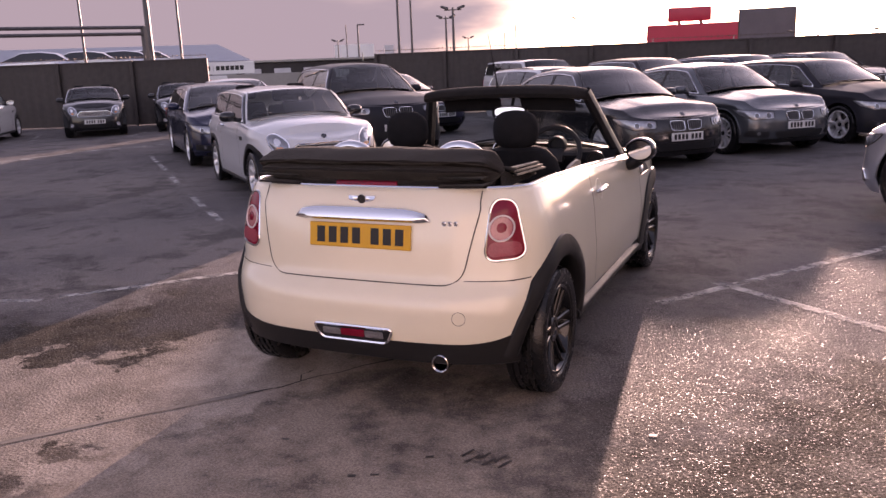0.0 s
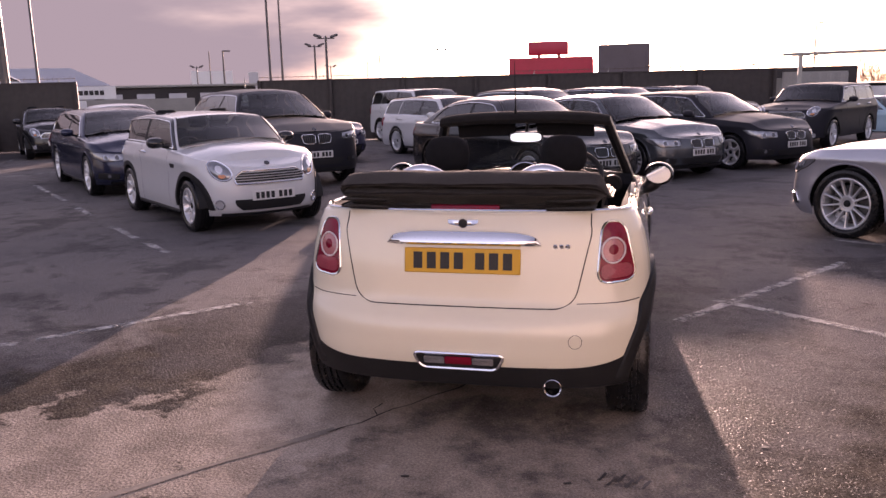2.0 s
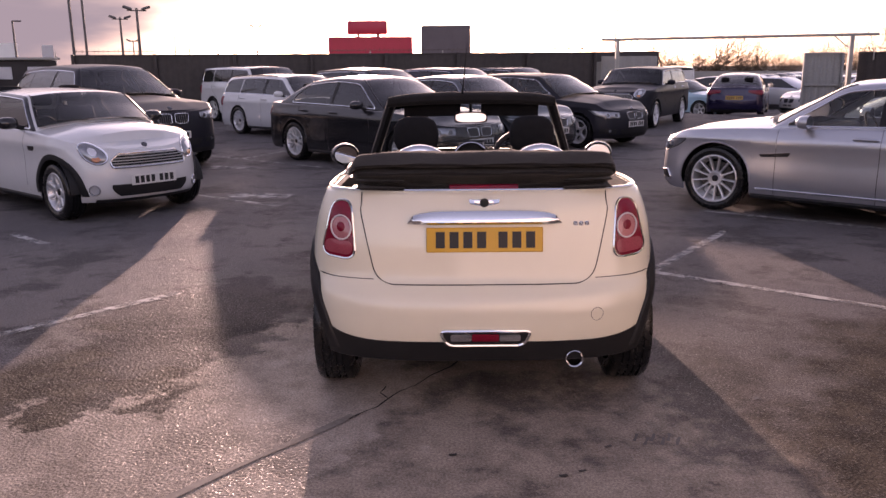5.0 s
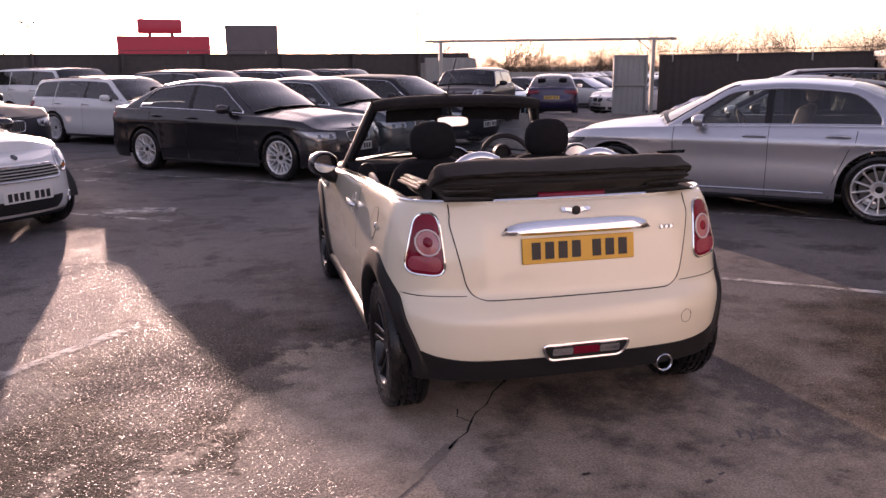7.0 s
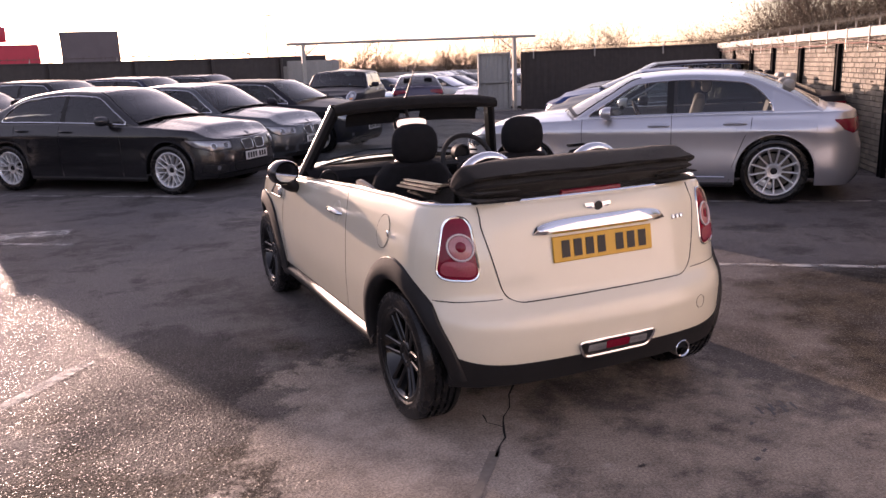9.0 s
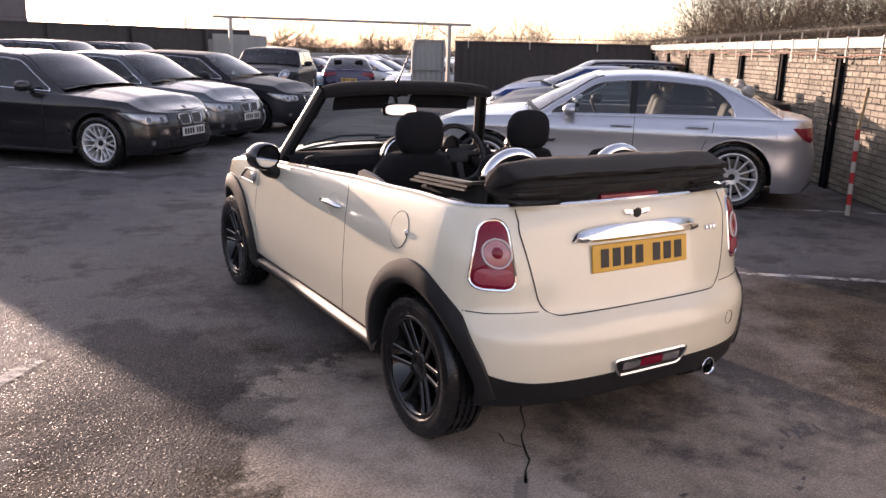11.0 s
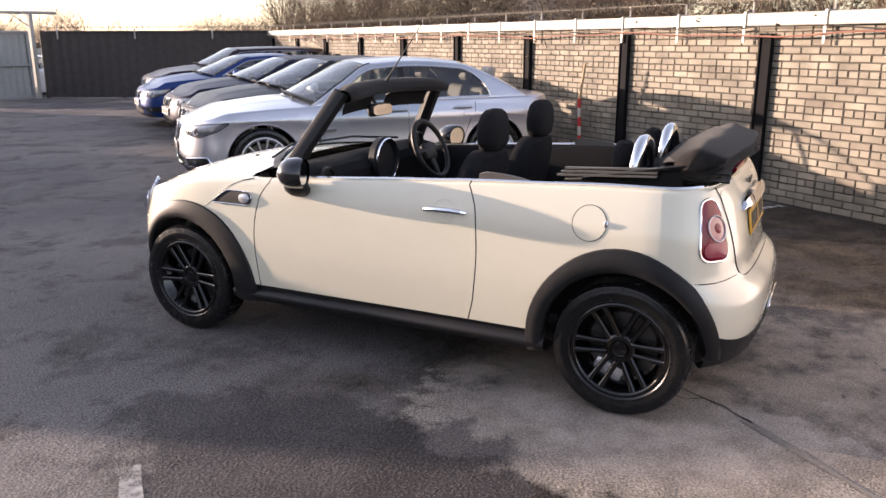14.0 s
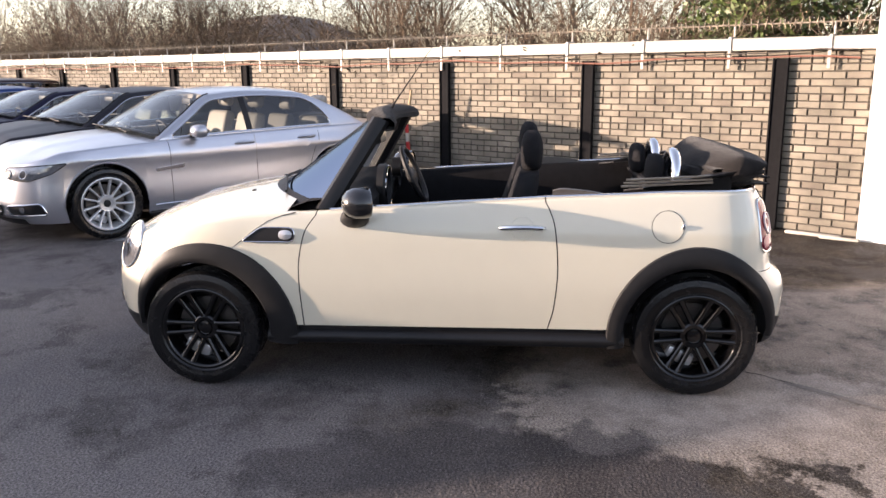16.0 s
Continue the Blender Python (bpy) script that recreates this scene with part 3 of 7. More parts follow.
        for k in range(nt + 1):
            t = 1 - k / nt
            top.append(Vector((corner.x * t, y + bow(y) * (1 - t * t), za + crown(y) * (1 - abs(t) ** 2.4))))
        s_, e_ = corner + (colm[-2] - corner).normalized() * fr, corner + (top[1] - corner).normalized() * min(0.06, 0.8 * (top[1] - corner).length)
        fil = [(1 - t) ** 2 * s_ + 2 * t * (1 - t) * corner + t * t * e_ for t in (0, 0.33, 0.67, 1)]
        gh.append(colm[:-1] + fil + top[1:])
    P0, P1, T0 = 1, 6, 10
    nk = len(gh[0])
    wins = {"side": [], "windscreen": [], "rear_window": []}
    frame_f, roof_f = [], []
    flat = [p for col in gh for p in col]
    yq = g.get("quarter", -99)
    for i in range(len(st) - 1):
        ya, yb = st[i], st[i + 1]
        ym = (ya + yb) / 2
        for k in range(nk - 1):
            q = [i * nk + k, (i + 1) * nk + k, (i + 1) * nk + k + 1, i * nk + k + 1]
            glass_side = P0 <= k < P1 and ym > dr and hi(ym) - lo(ym) > 0.012 and abs(ym - bp) > 0.034 and abs(ym - yq) > 0.011
            if glass_side:
                wins["side"].append((0 if ym > bp else 1 if ym > yq else 2, q))
            elif k >= T0 and ym > rf + 0.03 and ym < cowl - 0.02:
                wins["windscreen"].append((0, q))
            elif k >= T0 and ym < rr - 0.03 and ym > rb + g.get("sill_r", 0.10):
                wins["rear_window"].append((0, q))
            elif k >= T0 - 1:
                roof_f.append(q)
            else:
                frame_f.append(q)

    def take(faces):
        ids = sorted({i for q in faces for i in q})
        m_ = {v: k for k, v in enumerate(ids)}
        return [tuple(flat[i]) for i in ids], [[m_[i] for i in q] for q in faces]
    for kind, faces in wins.items():
        gl = g.get("rear_glass", DARKGLASS) if kind == "rear_window" else glassmat
        for grp in sorted({a for a, _ in faces}):
            m_ = take([q for a, q in faces if a == grp])
            gl2 = g.get("rear_glass", gl) if grp else gl
            if kind == "side":
                for mm in (m_, mirrored(m_)):
                    part("side_window", mm, gl2, car).visible_shadow = g.get("shade", 0) == 1
            else:
                part(kind, join(m_, mirrored(m_)), gl2, car).visible_shadow = g.get("shade", 0) == 1
    m_ = take(frame_f)
    part("window_frame", join(m_, mirrored(m_)), g.get("frame_mat") or paint_mat, car)
    m_ = take(roof_f)
    part("roof", join(m_, mirrored(m_)), roof_mat or paint_mat, car)
    # dark rubber round the windscreen, trim round the side glass
    inw = [i for i, y in enumerate(st) if rf + 0.0 <= y <= cowl - 0.01]
    ed = tube([gh[i][T0] + Vector((0, 0, 0.001)) for i in inw], 0.008, 5)
    part("windscreen_seal", ed, TRIM, car), part("windscreen_seal", mirrored(ed), TRIM, car)
    base = gh[inw[-1]]
    cw = [[p + Vector((0, 0.0, 0.006)), p + Vector((0, 0.05, 0.004))] for p in base[T0:]]
    part("scuttle", both(cw), TRIM, car)
    for x0 in (0.05, 0.55):
        part("wiper", tube([Vector((x0 - 0.55, cowl + bow(cowl) * 0.8, sh.top(cowl) + 0.012)), Vector((x0 - 0.25, cowl + bow(cowl) * 0.9 - 0.05, sh.top(cowl) + 0.040)), Vector((x0 + 0.05, cowl + bow(cowl) * 0.9 - 0.07, sh.top(cowl) + 0.045))], 0.007, 5), TRIM, car)
    win_i = [i for i, y in enumerate(st) if y >= dr and hi(y) - lo(y) > 0.004]
    path = [gh[i][P0] + Vector((0.004, 0, 0)) for i in win_i] + [gh[i][P1] + Vector((0.004, 0, 0)) for i in win_i[::-1]]
    tb = tube(path + path[:1], g.get("trim_r", 0.009), 5, ends=False)
    sides("window_trim", tb, g.get("trim", CHROME), car, "thin trim round the side windows")
    bi = [i for i, y in enumerate(st) if abs(y - bp) < 0.04]
    q = [[gh[i][k] + Vector((0.003, 0, 0)) for k in range(P0, P1 + 1)] for i in bi]
    part("door_pillar", grid(q), TRIM, car), part("door_pillar", mirrored(grid(q)), TRIM, car)
    if rails:
        rp = [gh[i][8] + Vector((-0.02, 0, 0.035)) for i, y in enumerate(st) if rr + 0.1 < y < rf - 0.1]
        tb = tube(rp, 0.014, 6)
        sides("roof_rail", tb, CHROME if rails == "chrome" else TRIM, car)
    # ---- interior
    part("cabin_floor", box(w * 1.66, cowl - rb - 0.1, 0.06, (0, (cowl + rb) / 2, bf - 0.30), 0.02, 1), INNER, car)
    part("dashboard", box(w * 1.5, 0.42, 0.22, (0, cowl - 0.22, bf - 0.09), 0.08, 2), INNER, car)
    if not simple:
        for x in (-0.36, 0.36):
            part("seat", seat_mesh(x, g["seat"], bf - 0.44, 0.56), seats, car)
            part("seat", seat_mesh(x, g["seat"] - 0.85, bf - 0.44, 0.48), seats, car, "rear seat")
        part("steering_wheel", moved(lathe([(0.012 * math.cos(b), 0.17 + 0.012 * math.sin(b)) for b in np.linspace(0, 2 * math.pi, 7)], 24, "y"), Matrix.Translation((0.36, cowl - 0.62, bf - 0.02)) @ Matrix.Rotation(radians(-25), 4, 'X')), INNER, car)
        part("rear_view_mirror", box(0.22, 0.03, 0.07, (0, rf - 0.02, h - 0.16), 0.012, 2), TRIM, car)
    # ---- underside, wheel wells, wheels
    part("underbody", box(w * 1.35, yf - yr - 0.5, 0.3, (0, (yf + yr) / 2, 0.38), 0.05, 1), TRIM, car)
    for yc in (0, wb):
        q = [[Vector((xx, yc + (r + 0.05) * math.cos(math.pi * k / 12), r + (r + 0.05) * math.sin(math.pi * k / 12))) for xx in (w * 0.60, w * 0.975)] for k in range(13)]
        part("wheel_arch_liner", grid(q), TRIM, car)
        part("wheel_arch_liner", mirrored(grid(q)), TRIM, car)
        if mini:
            band = []
            for k in range(25):
                a = radians(-4 + 188 * k / 24)
                col = []
                for rad, off in ((r + 0.045, -0.03), (r + 0.045, 0.008), (r + 0.07, 0.014), (r + 0.100, 0.010), (r + 0.104, -0.004)):
                    yy, zz = yc + rad * math.cos(a), max(ct, r + rad * math.sin(a))
                    col.append(sh.on(sh.u_at(yy, zz), zz, off))
                band.append(col)
            lm = grid(band)
        else:
            path = [sh.on(sh.u_at(yc + (r + 0.052) * math.cos(math.pi * k / 20), r + (r + 0.052) * math.sin(math.pi * k / 20)), r + (r + 0.052) * math.sin(math.pi * k / 20), -0.002) for k in range(21)]
            lm = tube(path, 0.010, 6)
        part("wheel_arch_trim", lm, TRIM if mini else paint_mat, car)
        part("wheel_arch_trim", mirrored(lm), TRIM if mini else paint_mat, car)
    for x in (-1, 1):
        for yc in (0, wb):
            wheel(car, x * (w - 0.118), yc, r, wheels, x, 0.21, r * g.get("rimf", 0.72), grooves=not simple)
    sl = [[Vector((x, y, zz)) for x, zz in ((w * 0.80, ct - 0.03), (w * 0.955, ct - 0.025), (w * 0.975, ct + 0.004), (w * 0.965, ct + 0.03))] for y in np.linspace(r + 0.06, wb - r - 0.06, 8)]
    part("sill", grid(sl, flip=True), TRIM, car), part("sill", mirrored(grid(sl, flip=True)), TRIM, car)
    # ---- nose
    part("bumper_skirt", both([[sh.on(u, zz, 0.006) for zz in np.linspace(ct - 0.005, ct + g.get("skirt", 0.06), 3)] for u in np.linspace(0.86, 1.0, 12)]), TRIM, car, "dark lower lip of the front bumper")
    part("bumper_skirt", both([[sh.on(u, zz, 0.006) for zz in np.linspace(ct - 0.005, ct + 0.10, 3)] for u in np.linspace(0.0, 0.12, 12)]), TRIM, car, "dark lower part of the rear bumper")
    pz = g.get("plate_z", 0.46)
    if not mini:
        lx = g.get("lamp_in", 0.50) * w
        lz = zn - 0.045
        for s in (1, -1):
            kid = lens_loop(sh, [("f", 0.026, lz - 0.015), ("f", 0.265, lz - 0.022), ("f", 0.235, lz - g.get("kid", 0.15) + 0.012), ("f", 0.030, lz - g.get("kid", 0.15))], 0.028)
            m_, k_ = lens(sh, kid, 0.010), lens_rim(sh, kid, g.get("kid_rim", 0.005), 0.011)
            gr = part("grille", m_ if s > 0 else mirrored(m_), TRIM, car, "dark kidney-shaped grille opening")
            part("grille_frame", k_ if s > 0 else mirrored(k_), CHROME, gr)
            if not simple:
                for x in (0.065, 0.10, 0.135, 0.17, 0.205):
                    bm_ = tube([sh.on(sh.u_front(x, zz), zz, 0.014) for zz in (lz - g.get("kid", 0.15) + 0.005, lz - 0.08, lz - 0.028)], 0.004, 4)
                    part("grille_bar", bm_ if s > 0 else mirrored(bm_), GRILLEBAR, gr)
            ys = yf - g.get("lamp_back", 0.52)
            loop = lens_loop(sh, [("f", lx, lz - 0.005), ("s", ys, lz + 0.035), ("s", ys + 0.13, lz - 0.055), ("f", w * 0.80, lz - 0.125), ("f", lx + 0.01, lz - 0.105)], 0.03)
            m_, k_ = lens(sh, loop, 0.004, dome=0.006), lens_rim(sh, loop, 0.005, 0.004)
            hl = part("headlamp", m_ if s > 0 else mirrored(m_), LAMPGLASS, car, "clear headlamp with round reflectors")
            part("lamp_rim", k_ if s > 0 else mirrored(k_), TRIM, hl, "thin dark lamp surround")
            for xx in (w * 0.60, w * 0.76):
                cu = sh.u_front(xx, lz - 0.06)
                m_, k_ = patch(sh, cu, lz - 0.062, 0.0095, 0.032, 0.012, 2, 16, 3), rim_tube(sh, cu, lz - 0.062, 0.0105, 0.036, 0.0035, 0.013, n=18)
                part("lamp_bowl", m_ if s > 0 else mirrored(m_), LAMPDARK, hl)
                part("lamp_ring", k_ if s > 0 else mirrored(k_), CHROME, hl)
            loop = lens_loop(sh, [("f", w * 0.58, 0.375 + up), ("f", w * 0.88, 0.40 + up), ("f", w * 0.90, 0.30 + up), ("f", w * 0.60, 0.285 + up)], 0.03)
            m_ = lens(sh, loop, 0.005)
            it = part("side_intake", m_ if s > 0 else mirrored(m_), TRIM, car, "dark side intake")
            if g.get("strips"):
                k_ = lens_rim(sh, loop, 0.009, 0.008)
                part("intake_frame", k_ if s > 0 else mirrored(k_), CHROME, it)
            m_ = patch(sh, sh.u_front(w * 0.74, 0.345 + up), 0.345 + up, 0.008, 0.028, 0.010, 2, 16, 3)
            part("fog_lamp", m_ if s > 0 else mirrored(m_), LAMPGLASS, car)
        part("air_intake", nose_panel(sh, 0.27 + up, 0.375 + up, w * 0.44, w * 0.50, 0.007, bulge=0.02), TRIM, car, "wide dark air intake in the bumper")
        if g.get("strips"):
            part("intake_strip", tube(across(sh, 0.315 + up, w * 0.46, 0.014), 0.009, 6), CHROME, car, "chrome strip across the air intake")
        bdg = moved(lathe([(0.0, 0.038), (0.006, 0.036), (0.008, 0.0005)], 18, "z"), Matrix.Translation((0, sh.front(zn) - 0.02, zn + 0.022)) @ Matrix.Rotation(radians(-38), 4, 'X'))
        part("badge", bdg, LAMPDARK, car, "plain round badge")
    else:
        lz = zn - 0.035
        for s in (1, -1):
            uu = sh.u_front(w * 0.68, lz)
            m_, k_ = patch(sh, uu, lz, 0.034, 0.105, 0.006, 2.0, 28, dome=0.02, lean=-0.25), rim_tube(sh, uu, lz, 0.0350, 0.108, 0.010, 0.004, lean=-0.25)
            hl = part("headlamp", m_ if s > 0 else mirrored(m_), LAMPGLASS, car, "large oval headlamp in a chrome ring")
            part("lamp_ring", k_ if s > 0 else mirrored(k_), CHROME, hl)
            m_ = patch(sh, uu, lz + 0.01, 0.012, 0.040, 0.026, 2, 20, 3)
            part("lamp_bowl", m_ if s > 0 else mirrored(m_), ALLOY, hl)
            m_ = patch(sh, uu + 0.004, lz - 0.06, 0.012, 0.024, 0.022, 2, 20, 3)
            part("turn_lamp", m_ if s > 0 else mirrored(m_), AMBERLENS, hl, "small amber turn lamp")
            uu = sh.u_front(w * 0.72, 0.335)
            m_, k_ = patch(sh, uu, 0.335, 0.0125, 0.042, 0.008, 2, 20), rim_tube(sh, uu, 0.335, 0.0150, 0.049, 0.009, 0.008)
            fl = part("fog_lamp", m_ if s > 0 else mirrored(m_), CLEARLENS, car)
            part("lamp_ring", k_ if s > 0 else mirrored(k_), CHROME, fl)
            loop = [(sh.u_at(y, zz), zz) for y, zz in outline([(wb - 0.36, bf - 0.14), (wb - 0.52, bf - 0.14), (wb - 0.52, bf - 0.19), (wb - 0.40, bf - 0.19)], 0.02, 4)]
            m_ = lens(sh, loop, 0.006)
            part("side_grille", m_ if s > 0 else mirrored(m_), TRIM, car)
        gz0, gz1 = zn - 0.185, zn - 0.045
        gr = part("grille", nose_panel(sh, gz0, gz1, w * 0.50, w * 0.40, 0.008, bulge=0.05), TRIM, car, "wide oval grille with bright bars")
        for t in np.linspace(0.1, 0.9, 5):
            half = w * (0.50 - 0.10 * t) + 0.045 * math.sin(math.pi * t)
            part("grille_bar", tube(across(sh, gz0 + (gz1 - gz0) * t, half, 0.016, 15), 0.006, 5), ALLOY, gr)
        path = []
        for t, s in [(t, 1) for t in np.linspace(0, 1, 9)] + [(t, -1) for t in np.linspace(1, 0, 9)]:
            x, zz = s * (w * (0.50 - 0.10 * t) + 0.055 * math.sin(math.pi * t)), gz0 + (gz1 - gz0) * t
            path.append(Vector((x, sh.pt(sh.u_front(abs(x), zz), zz).y + 0.014, zz)))
        path = path[:9] + across(sh, gz1, w * 0.40, 0.014, 9)[::-1][1:-1] + path[9:] + across(sh, gz0, w * 0.50, 0.014, 9)[1:-1]
        part("grille_frame", tube(path + path[:1], 0.011, 6, ends=False), CHROME, gr)
        part("air_intake", nose_panel(sh, 0.26, 0.385, w * 0.44, w * 0.54, 0.008, bulge=0.03), TRIM, car)
        bdg = moved(lathe([(0.0, 0.034), (0.006, 0.032), (0.008, 0.0005)], 18, "z"), Matrix.Translation((0, sh.front(zn) - 0.03, zn + 0.028)) @ Matrix.Rotation(radians(-42), 4, 'X'))
        part("badge", bdg, LAMPDARK, car, "plain round badge")
    plate_part(car, Vector((0, sh.front(pz) + 0.016, pz)), (0, 1, 0.02), plate)
    # ---- tail
    ztl = zt - 0.06
    for s in (1, -1):
        if mini or g.get("upright"):
            loop = lens_loop(sh, [("r", w * 0.74, ztl - 0.02), ("r", w * 0.95, ztl - 0.02), ("r", w * 0.97, ztl - 0.25), ("r", w * 0.74, ztl - 0.26)], 0.04)
        else:
            loop = lens_loop(sh, [("r", w * 0.46, ztl - 0.02), ("s", yr + 0.36, ztl - 0.03), ("s", yr + 0.24, ztl - 0.14), ("r", w * 0.86, ztl - 0.18), ("r", w * 0.46, ztl - 0.11)], 0.03)
        m_ = lens(sh, loop, 0.005, dome=0.006)
        tl = part("tail_lamp", m_ if s > 0 else mirrored(m_), REDLENS, car, "red tail lamp")
        if mini:
            k_ = lens_rim(sh, loop, 0.006, 0.005)
            part("lamp_rim", k_ if s > 0 else mirrored(k_), CHROME, tl)
        # mirrors
        ym, mz = cowl - g.get("mir", 0.42), sh.belt(cowl - 0.4) + 0.085
        c = Vector((w * 0.97 + 0.085, ym, mz))
        q = []
        for a, sc in ((0.075, 0.06), (0.066, 0.5), (0.042, 0.82), (0.01, 0.98), (-0.03, 1.0), (-0.055, 0.95)):
            q.append([c + Vector((0.105 * sc * math.copysign(abs(math.cos(b)) ** 0.8, math.cos(b)), a, 0.068 * sc * math.copysign(abs(math.sin(b)) ** 0.8, math.sin(b)))) for b in np.linspace(0, 2 * math.pi, 18, endpoint=False)])
        mm = grid(q, closed=True)
        mr = part("door_mirror", mm if s > 0 else mirrored(mm), g.get("mirror_mat") or paint_mat, car)
        arm = tube([Vector((w * 0.86, ym, mz - 0.055)), Vector((w * 0.94, ym, mz - 0.05)), c + Vector((-0.03, 0, -0.03))], [0.03, 0.022, 0.028], 8)
        part("mirror_arm", arm if s > 0 else mirrored(arm), TRIM, mr)
        gm = ([tuple(c + Vector((0.092 * math.copysign(abs(math.cos(b)) ** 0.8, math.cos(b)), -0.052, 0.056 * math.copysign(abs(math.sin(b)) ** 0.8, math.sin(b))))) for b in np.linspace(0, 2 * math.pi, 18, endpoint=False)], [list(range(18))])
        part("mirror_glass", gm if s > 0 else mirrored(gm), CHROME, mr, smooth=0)
        if g.get("strips"):
            low = tube([sh.on(sh.u_at(y, 0.285), 0.285, 0.003) for y in np.linspace(0.50, wb - 0.46, 12)], 0.008, 5)
            part("sill_strip", low if s > 0 else mirrored(low), CHROME, car, "bright strip low on the doors")
            gill = lens(sh, [(sh.u_at(y, zz), zz) for y, zz in outline([(wb - 0.48, 0.645), (wb - 0.80, 0.675), (wb - 0.78, 0.635), (wb - 0.50, 0.615)], 0.012, 3)], 0.008)
            part("wing_vent", gill if s > 0 else mirrored(gill), CHROME, car, "chrome wing vent with a dark slot")
    plate_part(car, Vector((0, sh.rear(0.66 + up) - 0.012, 0.66 + up)), (0, -1, 0.1), YELLOW)
    return car


GRILLEBAR = mat("grille_bar_metal", (0.10, 0.10, 0.105), 0.3, 0.8)
LAMPDARK = mat("dark_lamp_bowl", (0.05, 0.05, 0.055), 0.12, 0.3, coat=1.0)
RINGLENS = mat("white_lamp_ring", (0.60, 0.50, 0.51), 0.15, coat=0.5)
AMBERLENS = mat("amber_lens", (0.55, 0.16, 0.03), 0.15, coat=0.8, var=0.1)
SEDAN = dict(wb=2.81, fo=0.77, ro=1.00, w=1.81, h=1.43, r=0.33, nose=0.735, tail=0.985, cowl=2.28, cowl_z=0.975, deck=1.02, rf=1.50, rr=0.32, rb=-0.52, belt=(0.90, 0.945), doors=(2.04, 0.98, 0.14), dlo=-0.12, dl=0.36, seat=0.85)
SALOON7 = dict(strips=True, kid_rim=0.008, rimf=0.74, wb=2.68, fo=0.85, ro=0.90, w=1.90, h=1.415, r=0.345, nose=0.775, kid=0.19, tail=0.975, cowl=2.12, cowl_z=0.975, deck=1.015, rf=1.40, rr=0.36, rb=-0.46, belt=(0.90, 0.935), doors=(2.03, 1.06, 0.24), dlo=0.03, dl=0.32, rear_glass=DARKGLASS, seat=0.92, drop=0.035, rbulge=0.60, lamp_back=0.52, lamp_in=0.54, mir=0.37)
TOURING = dict(SEDAN, doors=(2.04, 0.98, 0.02), quarter=0.0, rr=-0.70, rb=-0.93, tail=0.99, deck=1.0, drop=0.05, rake=0.09, dlo=-0.72, dl=0.22, rbulge=0.56, upright=True, lr=0.40)
HATCH = dict(wb=2.69, fo=0.76, ro=0.85, w=1.76, h=1.42, r=0.32, nose=0.74, tail=0.98, cowl=2.20, cowl_z=0.985, deck=1.0, rf=1.42, rr=-0.42, rb=-0.76, belt=(0.905, 0.955), doors=(1.88, 0.84, -0.02), dlo=-0.50, dl=0.30, quarter=0.0, seat=0.75, rake=0.09, rbulge=0.56, upright=True, lr=0.42)
MINI = dict(wb=2.36, fo=0.62, ro=0.56, w=1.60, h=1.35, r=0.30, nose=0.745, plate_z=0.425, skirt=0.035, tail=0.96, cowl=1.86, cowl_z=0.985, deck=0.97, rf=1.42, rr=-0.30, rb=-0.44, belt=(0.905, 0.945), doors=(1.72, 0.62), dlo=-0.34, dl=0.10, seat=0.70, face="mini", frame_mat=BLACK, mirror_mat=BLACK, lf=0.72, nf=2.5, lr=0.42, nr=3.0, rimf=0.68, drop=0.04, tum=0.22, bend=0.34, rail=0.035, bow=0.24, rbulge=0.52, trim=CHROME, mir=0.28, rake=0.06)
SUV = dict(wb=2.81, fo=0.86, ro=0.94, w=1.88, h=1.66, r=0.36, nose=0.945, tail=1.13, cowl=2.30, cowl_z=1.135, deck=1.14, rf=1.58, rr=-0.62, rb=-0.88, belt=(1.06, 1.11), doors=(2.00, 0.93, 0.0), dlo=-0.66, dl=0.28, quarter=-0.02, seat=0.85, cut=0.28, rake=0.09, plate_z=0.56, up=0.12, kid=0.17, upright=True, lr=0.42, drop=0.06, rbulge=0.56)
BOXY = dict(SUV, w=1.92, h=1.76, nose=1.03, cowl_z=1.18, tail=1.16, belt=(1.11, 1.14), rr=-0.76, rb=-0.90, rf=1.68, cowl=2.22, tum=0.20, bend=0.25, drop=0.03, dl=0.12)


# ---------------------------------------------------------------- the lot
LU, LV = Vector((0.80, -0.60)), Vector((0.60, 0.80))     # across and along the brick wall


def lot(a, b, z=0.0):
    """A place from metres across and along the wall, from the car's rear axle."""
    p = LU * a + LV * b
    return Vector((p.x, p.y, z))


def dip(x, y):
    """The ground falls gently beyond the gateway."""
    return -0.42 * ease(23.3, 29.0, 0.52 * x + 0.855 * y) * ease(-17.0, -10.5, 0.855 * x - 0.52 * y)


